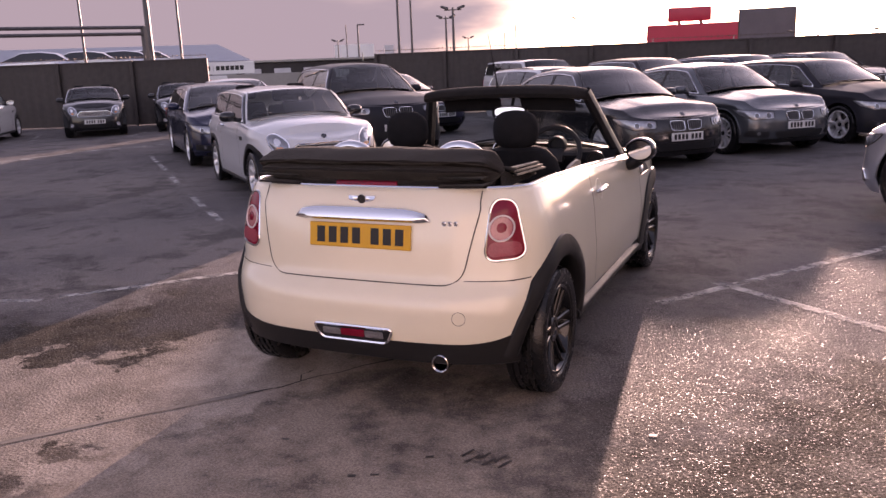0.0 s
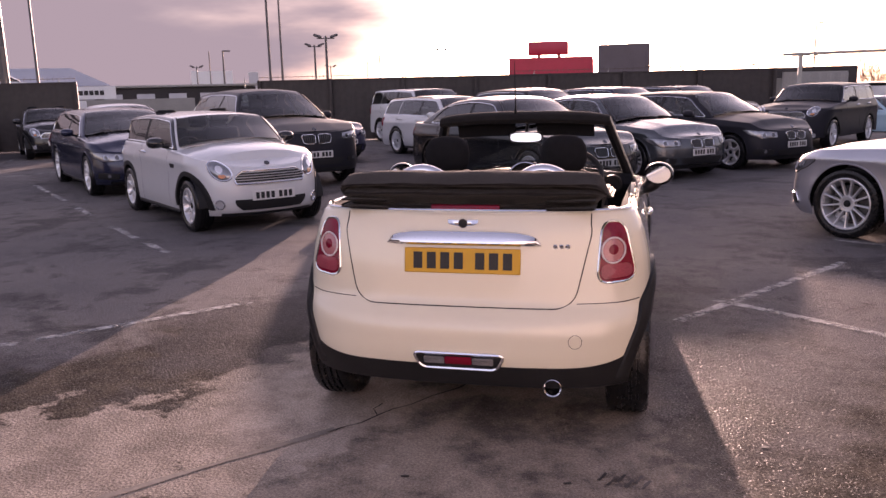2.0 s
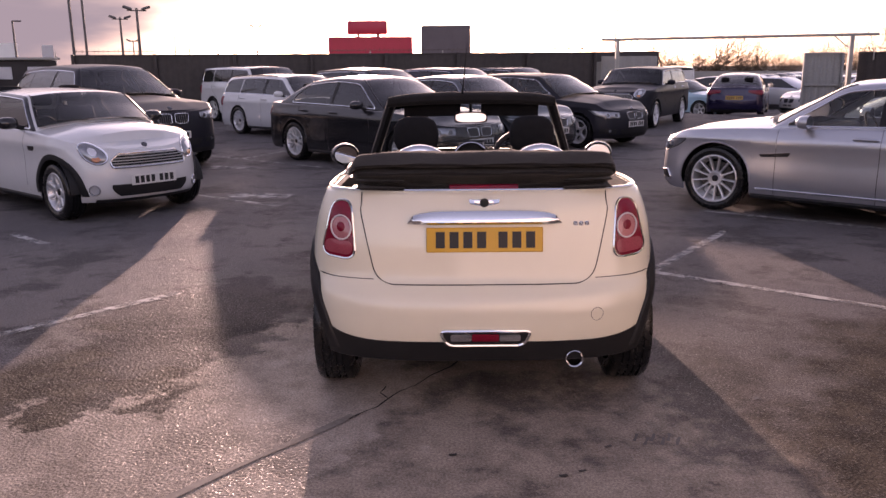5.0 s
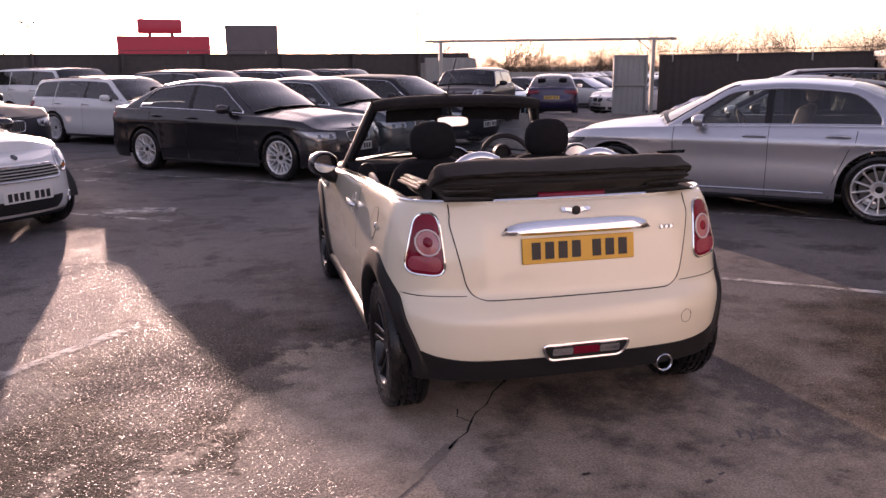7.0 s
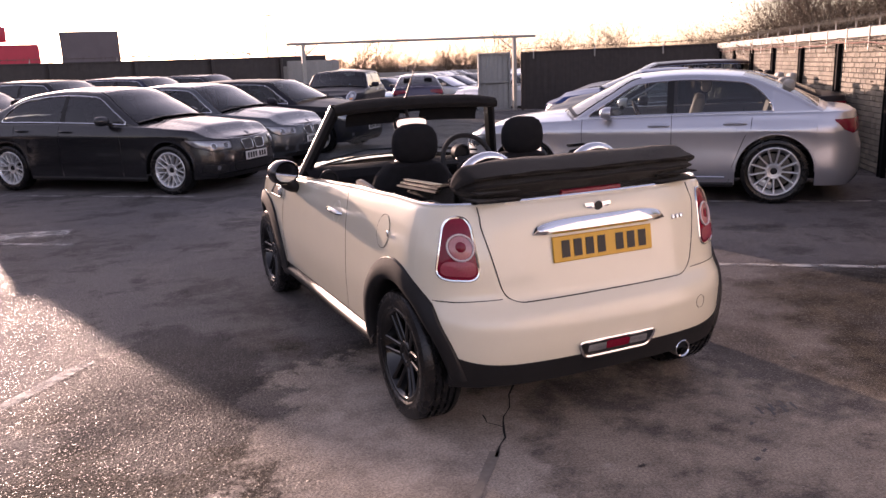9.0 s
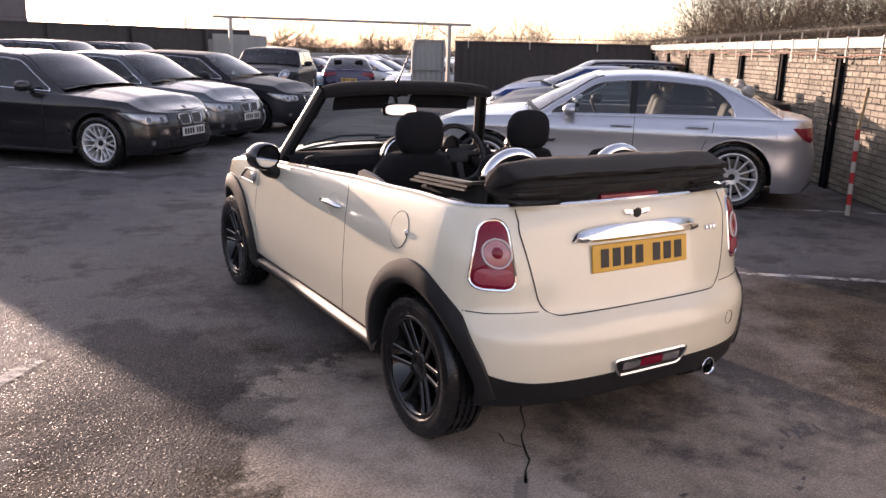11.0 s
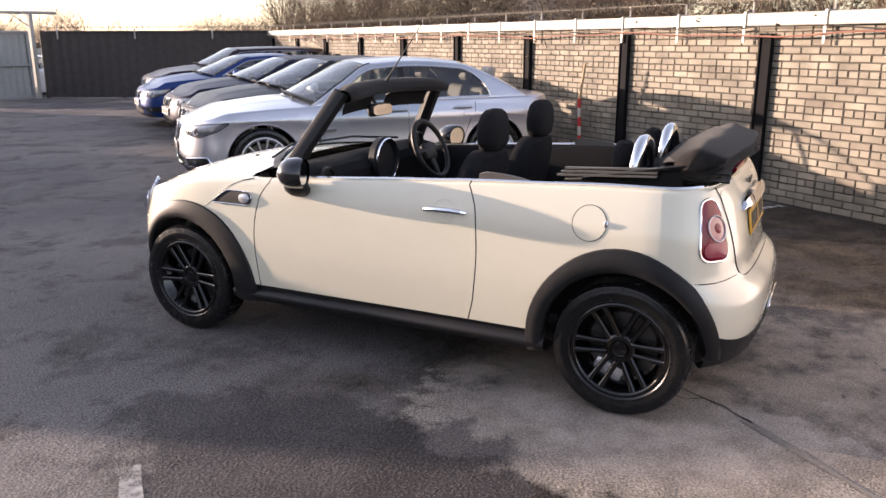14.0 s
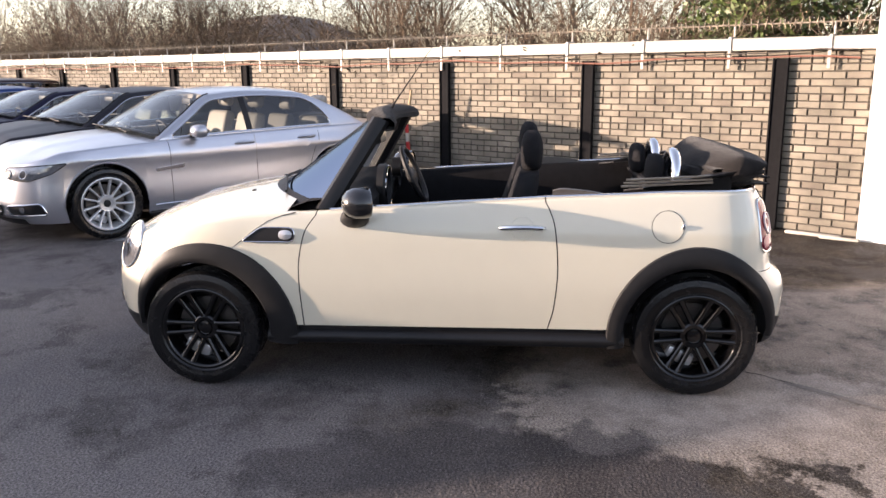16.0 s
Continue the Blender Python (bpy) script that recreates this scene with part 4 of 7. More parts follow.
def ground_material():
    m = bpy.data.materials.new("asphalt")
    m.use_nodes = True
    n, l = m.node_tree.nodes, m.node_tree.links
    p = n["Principled BSDF"]
    tc = n.new("ShaderNodeTexCoord")

    def noise_node(scale, detail=5, rough=0.6):
        t = n.new("ShaderNodeTexNoise")
        t.inputs["Scale"].default_value, t.inputs["Detail"].default_value, t.inputs["Roughness"].default_value = scale, detail, rough
        l.new(tc.outputs["Object"], t.inputs[0])
        return t.outputs[0]

    def rng(src, a, b, c, d):
        t = n.new("ShaderNodeMapRange")
        for k, v in zip((1, 2, 3, 4), (a, b, c, d)):
            t.inputs[k].default_value = v
        l.new(src, t.inputs[0])
        return t.outputs[0]

    def mix(f, a, b, mode='MIX'):
        t = n.new("ShaderNodeMix")
        t.data_type, t.blend_type = 'RGBA', mode
        for k, v in ((0, f), (6, a), (7, b)):
            if isinstance(v, (int, float)):
                t.inputs[k].default_value = v
            elif isinstance(v, tuple):
                t.inputs[k].default_value = (*v, 1)
            else:
                l.new(v, t.inputs[k])
        return t.outputs[2]

    def field(cx, cy, rx, ry, ragged, grain, soft_=0.25):
        """1 inside a ragged oval on the ground, 0 outside."""
        mp = n.new("ShaderNodeMapping")
        mp.vector_type = 'TEXTURE'
        mp.inputs["Location"].default_value, mp.inputs["Scale"].default_value = (cx, cy, 0), (rx, ry, 1)
        l.new(tc.outputs["Object"], mp.inputs[0])
        ln = n.new("ShaderNodeVectorMath")
        ln.operation = 'LENGTH'
        l.new(mp.outputs[0], ln.inputs[0])
        ad = n.new("ShaderNodeMath")
        ad.operation = 'MULTIPLY_ADD'
        l.new(noise_node(grain, 6, 0.65), ad.inputs[0])
        ad.inputs[1].default_value = ragged
        l.new(ln.outputs["Value"], ad.inputs[2])
        return rng(ad.outputs[0], 0.85 + ragged * 0.5, 0.85 + soft_ + ragged * 0.5, 1, 0)

    def most(a, b):
        t = n.new("ShaderNodeMath")
        t.operation = 'MAXIMUM'
        l.new(a, t.inputs[0]), l.new(b, t.inputs[1])
        return t.outputs[0]

    patches, stains, drips = noise_node(0.33, 4), noise_node(1.3, 6, 0.7), noise_node(3.1, 7, 0.72)
    # a paler, smoother repair behind the car, and sunlit ovals darkened to offset glare
    pale = most(field(0.20, -1.8, 1.15, 2.2, 1.0, 0.9), field(-0.45, -0.15, 0.9, 0.95, 0.9, 1.8))
    sun_dimmed = most(field(-1.2, -0.6, 1.9, 1.8, 1.6, 0.9), field(2.9, -1.4, 2.2, 2.2, 1.2, 0.9))
    stone = n.new("ShaderNodeTexVoronoi")
    stone.inputs["Scale"].default_value = 62
    l.new(tc.outputs["Object"], stone.inputs[0])
    col = mix(rng(patches, 0.42, 0.60, 0, 1), (0.135, 0.127, 0.130), (0.19, 0.175, 0.168))
    col = mix(sun_dimmed, col, mix(rng(drips, 0.40, 0.58, 0, 1), (0.070, 0.060, 0.050), (0.028, 0.025, 0.022)))
    col = mix(pale, col, mix(rng(drips, 0.42, 0.62, 0, 1), (0.285, 0.243, 0.206), (0.166, 0.141, 0.122)))
    dried = most(field(-0.92, -0.08, 0.66, 1.0, 1.5, 3.0, 0.12), field(-1.5, -1.1, 0.9, 0.8, 3.0, 2.4, 0.12))
    col = mix(rng(stains, 0.50, 0.60, 0, 0.72), col, (0.056, 0.052, 0.053))
    col = mix(rng(drips, 0.57, 0.66, 0, 0.65), col, (0.050, 0.045, 0.043))
    col = mix(rng(dried, 0, 1, 0, 0.75), col, mix(rng(drips, 0.40, 0.60, 0, 1), (0.38, 0.335, 0.295), (0.24, 0.21, 0.185)))
    wet = field(-1.75, 0.95, 0.62, 1.0, 1.6, 2.2, 0.12)
    col = mix(rng(wet, 0, 1, 0, 0.70), col, (0.060, 0.056, 0.058))
    chips = mix(pale, (0.16, 0.16, 0.16), (0.08, 0.08, 0.08))
    col = mix(mix(rng(stone.outputs[0], 0.0, 0.5, 1, 0), (0, 0, 0), chips), col, (0.30, 0.275, 0.245))
    speck = noise_node(95, 4, 0.7)
    coarse = mix(rng(speck, 0.38, 0.62, 0, 1), (0.52, 0.52, 0.52), (1.50, 1.49, 1.46))
    smooth_ = mix(rng(speck, 0.38, 0.62, 0, 1), (0.70, 0.70, 0.70), (1.28, 1.28, 1.28))
    col = mix(1.0, col, mix(pale, coarse, smooth_), 'MULTIPLY')
    l.new(col, p.inputs["Base Color"])
    # a few polished stones and damp spots glint, the rest is dull
    shiny = n.new("ShaderNodeSeparateColor")
    grit = n.new("ShaderNodeTexVoronoi")
    grit.inputs["Scale"].default_value = 190
    l.new(tc.outputs["Object"], grit.inputs[0]), l.new(grit.outputs["Color"], shiny.inputs[0])
    glint = rng(shiny.outputs[0], 0.91, 0.94, 0, 1)
    rough = n.new("ShaderNodeMath")
    rough.operation = 'MULTIPLY'
    l.new(rng(stains, 0.35, 0.65, 0.90, 0.62), rough.inputs[0]), l.new(rng(glint, 0, 1, 1.0, 0.55), rough.inputs[1])
    l.new(rough.outputs[0], p.inputs["Roughness"])
    gloss = n.new("ShaderNodeMath")
    gloss.operation = 'MULTIPLY'
    l.new(rng(pale, 0, 1, 0.025, 0.05), gloss.inputs[0]), l.new(rng(glint, 0, 1, 1.0, 6.0), gloss.inputs[1])
    l.new(gloss.outputs[0], p.inputs["Specular IOR Level"])
    clump = noise_node(24, 4, 0.65)
    bp, fine, both_ = n.new("ShaderNodeBump"), n.new("ShaderNodeMath"), n.new("ShaderNodeMath")
    fine.operation = both_.operation = 'ADD'
    l.new(rng(stone.outputs[0], 0, 0.6, 1, 0), fine.inputs[0])
    l.new(rng(speck, 0.3, 0.7, 0, 0.7), fine.inputs[1])
    l.new(fine.outputs[0], both_.inputs[0]), l.new(rng(clump, 0.3, 0.7, 0, 0.8), both_.inputs[1])
    l.new(both_.outputs[0], bp.inputs["Height"])
    l.new(rng(pale, 0, 1, 0.36, 0.10), bp.inputs["Strength"])
    bp.inputs["Distance"].default_value = 0.020
    l.new(bp.outputs[0], p.inputs["Normal"])
    return m


ASPHALT = ground_material()
g = new("ground", bpy.data.meshes.new("ground"))
xs = [-900, -250, -80, -40] + list(range(-20, 82, 2)) + [120, 250, 900]
nx = len(xs)
gv = [(x, y, dip(x, y)) for y in xs for x in xs]
g.data.from_pydata(gv, [], [(j * nx + i, j * nx + i + 1, (j + 1) * nx + i + 1, (j + 1) * nx + i) for j in range(nx - 1) for i in range(nx - 1)])
g.data.materials.append(ASPHALT)
tagged(g, "worn grey asphalt of the car lot with darker stains", "ground", kind="structure")


# ---------------------------------------------------------------- the cream convertible
def overlay(sh, poly, off=0.004, rings=6, edge=0.012, dome=0.0):
    """A panel or lens on the tail, from its outline in (x, z)."""
    cx, cz = sum(p[0] for p in poly) / len(poly), sum(p[1] for p in poly) / len(poly)
    rows = []
    for k in range(rings + 2):
        r = min(k / rings, 1.0)
        o = off + dome * (1 - r * r) if k <= rings else -edge
        row = []
        for x, z in poly:
            px, pz = cx + (x - cx) * r, cz + (z - cz) * r
            p = sh.on(sh.u_rear(abs(px), pz), pz, o)
            row.append(Vector((math.copysign(p.x, px), p.y, p.z)))
        rows.append(row)
    return grid(rows, closed=True)


def overlay_rim(sh, poly, r, off):
    path = []
    for x, z in list(poly) + [poly[0]]:
        p = sh.on(sh.u_rear(abs(x), z), z, off)
        path.append(Vector((math.copysign(p.x, x), p.y, p.z)))
    return tube(path, r, 6, ends=False)


def circle(cx, cz, rx, rz, n=28):
    return [(cx + rx * math.cos(2 * math.pi * k / n), cz + rz * math.sin(2 * math.pi * k / n)) for k in range(n)]


def convertible():
    car = thing("convertible_car", "cream two-door convertible with its black fabric roof folded down", "car", pose(0, -0.045, 0))
    wb, r, w = 2.467, 0.302, 0.824
    sh = Shell(w,
               rear=curve((0.20, -0.455), (0.26, -0.495), (0.33, -0.52), (0.42, -0.535), (0.50, -0.535), (0.560, -0.515), (0.595, -0.475), (0.62, -0.452), (0.75, -0.434), (0.85, -0.415), (0.93, -0.393), (0.99, -0.362), (1.03, -0.33)),
               front=curve((0.15, 2.97), (0.22, 3.06), (0.35, 3.12), (0.48, 3.13), (0.56, 3.115), (0.68, 3.08), (0.76, 3.04), (0.84, 2.96), (0.95, 2.78)),
               side=curve((0.15, 0.93), (0.26, 0.965), (0.40, 0.988), (0.55, 1.0), (0.70, 0.99), (0.80, 0.977), (0.90, 0.948), (0.96, 0.922), (1.02, 0.89)),
               belt=curve((-0.55, 0.986), (-0.33, 0.990), (0.05, 0.988), (0.40, 0.974), (0.77, 0.957), (1.18, 0.937), (1.45, 0.920), (1.78, 0.903), (2.0, 0.893), (2.3, 0.868), (2.6, 0.817), (2.8, 0.768), (2.95, 0.72), (3.13, 0.68)),
               top=curve((-0.4, 1.012), (-0.2, 1.02), (1.9, 0.970), (2.05, 0.970), (2.2, 0.968), (2.4, 0.949), (2.6, 0.911), (2.78, 0.855), (2.92, 0.795), (3.05, 0.71)),
               lr=0.46, lf=0.86, nr=3.1, nf=2.7, sill=lambda y: 0.335, arches=[(0, r, 0.362), (wb, r, 0.362)],
               plan=curve((-0.5, 0.975), (0.0, 1.0), (0.8, 0.992), (1.6, 0.996), (2.467, 1.0), (3.0, 0.985)))
    doors = (0.672, 1.95)
    sh.warps = [(sh.u_at(doors[0], 0.7), curve((0.33, 0.045), (0.45, 0.015), (0.64, 0.0), (0.84, 0.015), (0.92, 0.04), (1.0, 0.085))),
                (sh.u_at(doors[1], 0.7), curve((0.30, -0.015), (0.62, 0.0), (0.80, -0.03), (0.87, -0.07), (0.95, -0.15)))]
    us, cols, marks = sh.ribbon(cuts=doors, n=96, rows=22, roll=0.045, rise=0.018, gap=0.003)
    us = np.array(us)
    bounds = [0.0] + sorted(marks) + [1.0]
    for k, nm in enumerate(("rear_body", "door", "front_body")):
        idx = [i for i, u in enumerate(us) if bounds[k] <= u <= bounds[k + 1]]
        seg = [cols[i] for i in idx]
        if nm == "door":
            dr = sides("door", grid(seg, flip=True), CREAM, car, "cream door")
        else:
            part(nm, both(seg), CREAM, car)
    for mk in marks:
        i = int(np.searchsorted(us, mk))
        sides("shut_line", grid([[p + Vector((-0.008, 0, 0)) for p in cols[i - 1]], [p + Vector((-0.008, 0, 0)) for p in cols[i]]], flip=True), GAP, car)
    part("bonnet", both(sh.deck(us, cols, 1.965, 3.2, 14)), CREAM, car)
    tail = sh.deck(us, cols, -0.6, -0.255, 10)
    part("boot_top", both(tail), CREAM, car)

    # bonnet shut line from the side grille over to the windscreen
    ln = [(sh.u_at(y, z), z) for y, z in ((2.33, 0.70), (2.24, 0.765), (2.17, 0.82), (2.10, 0.865), (2.03, 0.892), (1.96, 0.908))]
    sides("bonnet_edge", strip(sh, ln, 0.005, -0.0008), GAP, car)
    # boot lid with its shut line, and the line along the top of the bumper
    lid = outline([(-0.572, 0.985), (0.572, 0.985), (0.486, 0.603), (-0.486, 0.603)], 0.085, 8)
    dense = []
    for i, p in enumerate(lid):
        q = lid[(i + 1) % len(lid)]
        n = max(1, int(math.hypot(q[0] - p[0], q[1] - p[1]) / 0.05))
        dense += [(p[0] + (q[0] - p[0]) * t / n, p[1] + (q[1] - p[1]) * t / n) for t in range(n)]
    part("boot_lid", overlay(sh, dense, 0.0022, 10), CREAM, car)
    seam = [p for p in dense[len(dense) // 4:] + dense[:len(dense) // 4] if not (p[1] > 0.95 and abs(p[0]) < 0.55)]
    cut = max(range(len(seam)), key=lambda i: (Vector(seam[i]) - Vector(seam[i - 1])).length)
    seam = seam[cut:] + seam[:cut]
    seam = [(seam[0][0], 1.0)] + seam + [(seam[-1][0], 1.0)]
    path = [sh.on(sh.u_rear(abs(x), z), z, 0.0016) for x, z in seam]
    part("shut_line", tube([Vector((math.copysign(p.x, s_[0]), p.y, p.z)) for p, s_ in zip(path, seam)], 0.0026, 6), GAP, car)
    bl = [(sh.u_rear(x, 0.622), 0.622 + (0.0 if x < 0.6 else 0.0)) for x in np.linspace(0.50, 0.70, 8)] + [(sh.u_at(y, 0.622), 0.622 + 0.10 * (y + 0.36)) for y in np.linspace(-0.36, -0.29, 5)]
    sides("shut_line", strip(sh, bl, 0.005, 0.001), GAP, car)
    # black skirt right round below the paint
    def skirt(ua, ub, n, z0, z1, off, lip=0.0):
        q = []
        for u in np.linspace(ua, ub, n):
            col = [sh.on(u, z0 + 0.0, off - 0.05), sh.on(u, z0, off - 0.012), sh.on(u, z0 + 0.015, off)]
            zt = z1(u) if callable(z1) else z1
            col += [sh.on(u, z, off) for z in np.linspace(z0 + 0.03, zt, 4)] + [sh.on(u, zt, -0.01)]
            q.append(col)
        return q
    ue = sh.u_at(-0.352, 0.34)
    uf = sh.u_at(wb + 0.352, 0.34)
    part("rear_skirt", both(skirt(0.0, ue, 26, 0.245, lambda u: 0.356 + 0.045 * min(1, max(0, (u - 0.07) / 0.09)) ** 2, 0.004)), TRIM, car, "black plastic lower bumper")
    part("front_skirt", both(skirt(uf, 1.0, 26, 0.19, lambda u: 0.33, 0.004)), TRIM, car, "black plastic lower bumper")
    sill = []
    for y in np.linspace(0.34, wb - 0.34, 20):
        sill.append([Vector((x, y, z)) for x, z in ((0.62, 0.225), (0.745, 0.225), (0.786, 0.236), (0.810, 0.258), (0.813, 0.276), (0.804, 0.292), (0.782, 0.308), (0.780, 0.345))])
    sides("sill_cover", grid(sill, flip=True), PILLAR, car, "black plastic sill")
    # wheel arch covers
    for yc in (0, wb):
        q = []
        for k in range(33):
            a0_, a1_ = ((-9, 181) if yc == 0 else (-1, 189))
            a = radians(a0_ + (a1_ - a0_) * k / 32)
            col = []
            ro = 0.352 + (curve((-9, 0.075), (40, 0.085), (90, 0.105), (130, 0.078), (160, 0.058), (189, 0.045)) if yc == 0 else curve((-9, 0.03), (20, 0.05), (50, 0.075), (90, 0.10), (140, 0.13), (189, 0.15)))(math.degrees(a))
            for rr, off in ((0.352, -0.05), (0.352, 0.004), (0.360, 0.014), (0.352 + (ro - 0.352) * 0.3, 0.019), (0.352 + (ro - 0.352) * 0.65, 0.017), (ro - 0.005, 0.012), (ro, 0.002), (ro, -0.01)):
                yy, zz = yc + rr * math.cos(a), r + rr * math.sin(a)
                zz = max(zz, 0.235)
                p = sh.on(sh.u_at(yy, max(zz, 0.25)), zz, off)
                col.append(p)
            q.append(col)
        sides("wheel_arch", grid(q), TRIM, car, "black plastic wheel arch cover")
        q = [[Vector((x, yc + 0.36 * math.cos(math.pi * k / 16), r + 0.36 * math.sin(math.pi * k / 16))) for x in (0.50, min(0.79, sh.pt(sh.u_at(yc + 0.36 * math.cos(math.pi * k / 16), r + 0.36 * math.sin(math.pi * k / 16)), r + 0.36 * math.sin(math.pi * k / 16)).x - 0.03))] for k in range(17)]
        sides("arch_liner", grid(q), TRIM, car)
    for sx in (-1, 1):
        for yc in (0, wb):
            wheel(car, sx * 0.716, yc, r, "black", sx, 0.185, 0.212)
    part("underbody", box(1.16, 3.1, 0.26, (0, 1.22, 0.33), 0.05, 2), TRIM, car)

    # ---- tail details
    for s in (1, -1):
        poly = [(s * x, z) for x, z in outline([(0.600, 0.968), (0.690, 0.960), (0.748, 0.718), (0.582, 0.706)], 0.058, 9)]
        if s < 0:
            poly = poly[::-1]
        lamp = part("tail_lamp", overlay(sh, poly, 0.004, 5, dome=0.006), REDLENS, car, "red tail lamp in a chrome rim")
        part("lamp_rim", overlay_rim(sh, poly, 0.0060, 0.003), CHROME, lamp)
        c = circle(s * 0.645, 0.845, 0.047, 0.052)
        part("lamp_ring", overlay_rim(sh, c if s > 0 else c[::-1], 0.0045, 0.0115), RINGLENS, lamp)
        c = circle(s * 0.645, 0.845, 0.042, 0.047)
        part("lamp_disc", overlay(sh, c if s > 0 else c[::-1], 0.0100, 3, dome=0.003), PINKLENS, lamp)
        c = circle(s * 0.645, 0.848, 0.019, 0.021)
        part("lamp_core", overlay(sh, c if s > 0 else c[::-1], 0.0138, 3, dome=0.003), REDLENS, lamp)
        poly = [(s * x, z) for x, z in outline([(0.597, 0.788), (0.718, 0.792), (0.728, 0.735), (0.598, 0.724)], 0.030, 6)]
        part("lamp_lens", overlay(sh, poly if s > 0 else poly[::-1], 0.0105, 4, dome=0.002), ROSELENS, lamp)
    # chrome boot handle
    q = []
    for x in np.linspace(-0.345, 0.345, 41):
        t = abs(x) / 0.345
        hh = 0.056 * (1 - t ** 5) ** 0.5 + 0.004
        y = sh.pt(sh.u_rear(abs(x), 0.89), 0.89).y
        z0 = 0.872
        col = []
        for a, b in ((0.0, 0.0), (0.012, -0.004), (0.030, 0.0), (0.040, 0.012), (0.038, 0.022), (0.030, hh * 0.7), (0.018, hh), (0.0, hh + 0.003)):
            col.append(Vector((x, y - a * (1 - 0.6 * t ** 6) - 0.003, z0 + min(b, hh))))
        q.append(col)
    part("boot_handle", grid(q), CHROME, car, "chrome boot handle bar")
    ny = sh.rear(0.80)
    plate_part(car, Vector((0, ny - 0.006, 0.802)), (0, -1, 0.14), YELLOW)
    # winged badge as plain shapes, and three bright bars
    by = sh.rear(0.962) - 0.012
    bd = part("badge", moved(lathe([(0.0, 0.021), (0.006, 0.020), (0.008, 0.015), (0.008, 0.0005)], 20, "z"), Matrix.Translation((0, by + 0.002, 0.962)) @ Matrix.Rotation(radians(100), 4, 'X')), INK, car)
    for s in (1, -1):
        wing = [[Vector((s * (0.018 + 0.050 * t), by + 0.004, 0.962 + 0.013 * (1 - 0.3 * t) + 0.006 * t)), Vector((s * (0.018 + 0.048 * t), by - 0.002, 0.962)), Vector((s * (0.018 + 0.038 * t), by + 0.001, 0.962 - 0.013 * (1 - 0.55 * t)))] for t in (0, 0.33, 0.66, 1)]
        part("badge_wing", grid(wing, flip=s < 0), CHROME, bd)
    bits = [moved(box(0.019, 0.006, 0.020, (0, 0, 0), 0.004, 1), Matrix.Translation((x, sh.pt(sh.u_rear(x, 0.868), 0.868).y - 0.008, 0.868))) for x in (0.407, 0.433, 0.459)]
    part("model_badge", join(*bits), CHROME, car, "small bright badge of three bars")
    # rear fog and reversing lamp
    fp = outline([(-0.205, 0.412), (0.205, 0.412), (0.168, 0.342), (-0.168, 0.342)], 0.03, 6)
    fl = part("fog_lamp_panel", overlay(sh, fp, 0.006, 4), TRIM, car)
    part("lamp_rim", overlay_rim(sh, fp, 0.007, 0.008), CHROME, fl)
    for x0, x1, m_ in ((-0.155, -0.062, CHROME), (-0.06, 0.06, REDLENS), (0.062, 0.155, CHROME)):
        part("lens", overlay(sh, outline([(x0, 0.398), (x1, 0.398), (x1, 0.366), (x0, 0.366)], 0.008, 3), 0.013, 3), m_, fl)
    ex = part("exhaust", moved(lathe([(0.0, 0.030), (0.16, 0.033), (0.165, 0.038), (0.162, 0.041), (0.10, 0.040), (0.0, 0.036)], 28, "y"), Matrix.Translation((0.405, -0.335, 0.262)) @ Matrix.Rotation(math.pi, 4, 'Z')), CHROME, car, "chrome exhaust tip")
    part("exhaust_bore", moved(lathe([(0.10, 0.0005), (0.10, 0.031)], 20, "y"), Matrix.Translation((0.405, -0.335, 0.262)) @ Matrix.Rotation(math.pi, 4, 'Z')), GAP, ex)
    tow = circle(0.50, 0.475, 0.028, 0.03)
    part("towing_cover", overlay_rim(sh, tow, 0.0011, 0.0), GAP, car)
    # bright rim along the belt and round the tail
    rim = [c[-2] + Vector((0, 0, 0.006)) for u, c in zip(us, cols) if c[-1].y < 1.80]
    full = [Vector((-p.x, p.y, p.z)) for p in rim[::-1]] + rim[1:]
    part("belt_trim", tube(full, 0.0075, 6), CHROME, car, "chrome strip along the top of the body")
    br = [Vector((x, sh.pt(sh.u_rear(abs(x), 0.995), 0.995).y + 0.028, 1.022)) for x in np.linspace(-0.155, 0.155, 9)]
    part("brake_lamp", tube(br, 0.0145, 8), REDLENS, car, "red high brake lamp")
    # fuel cap
    for s in (-1,):
        cu, cz = sh.u_at(0.155, 0.85), 0.85
        ring = rim_tube(sh, cu, cz, 0.0755 / ((sh.y1 - sh.lf - sh.y0 - sh.lr) / 0.45), 0.0755, 0.0013, 0.0005)
        fc = part("fuel_cap", mirrored(patch(sh, cu, cz, 0.073 / ((sh.y1 - sh.lf - sh.y0 - sh.lr) / 0.45), 0.073, 0.002)), CREAM, car)
        part("fuel_cap_edge", mirrored(ring), GAP, fc)
        part("fuel_cap_catch", mirrored(moved(box(0.012, 0.016, 0.028, (0, 0, 0), 0.004, 1), Matrix.Translation(sh.on(sh.u_at(0.082, 0.85), 0.85, 0.004)))), CHROME, fc)
    # door handles in their dished cups
    k = 0.45 / (sh.y1 - sh.lf - sh.y0 - sh.lr)
    for s, d in ((1, dr[0]), (-1, dr[1])):
        hp = [sh.on(sh.u_at(y, 0.838), 0.838 + 0.004 * math.cos((y - 0.84) * 14), o) for y, o in ((0.955, 0.006), (0.935, 0.022), (0.87, 0.030), (0.80, 0.030), (0.75, 0.024), (0.735, 0.006))]
        hm = tube(hp, [0.007, 0.012, 0.013, 0.013, 0.012, 0.008], 8)
        hd = part("door_handle", hm if s > 0 else mirrored(hm), CHROME, d, "chrome door handle")
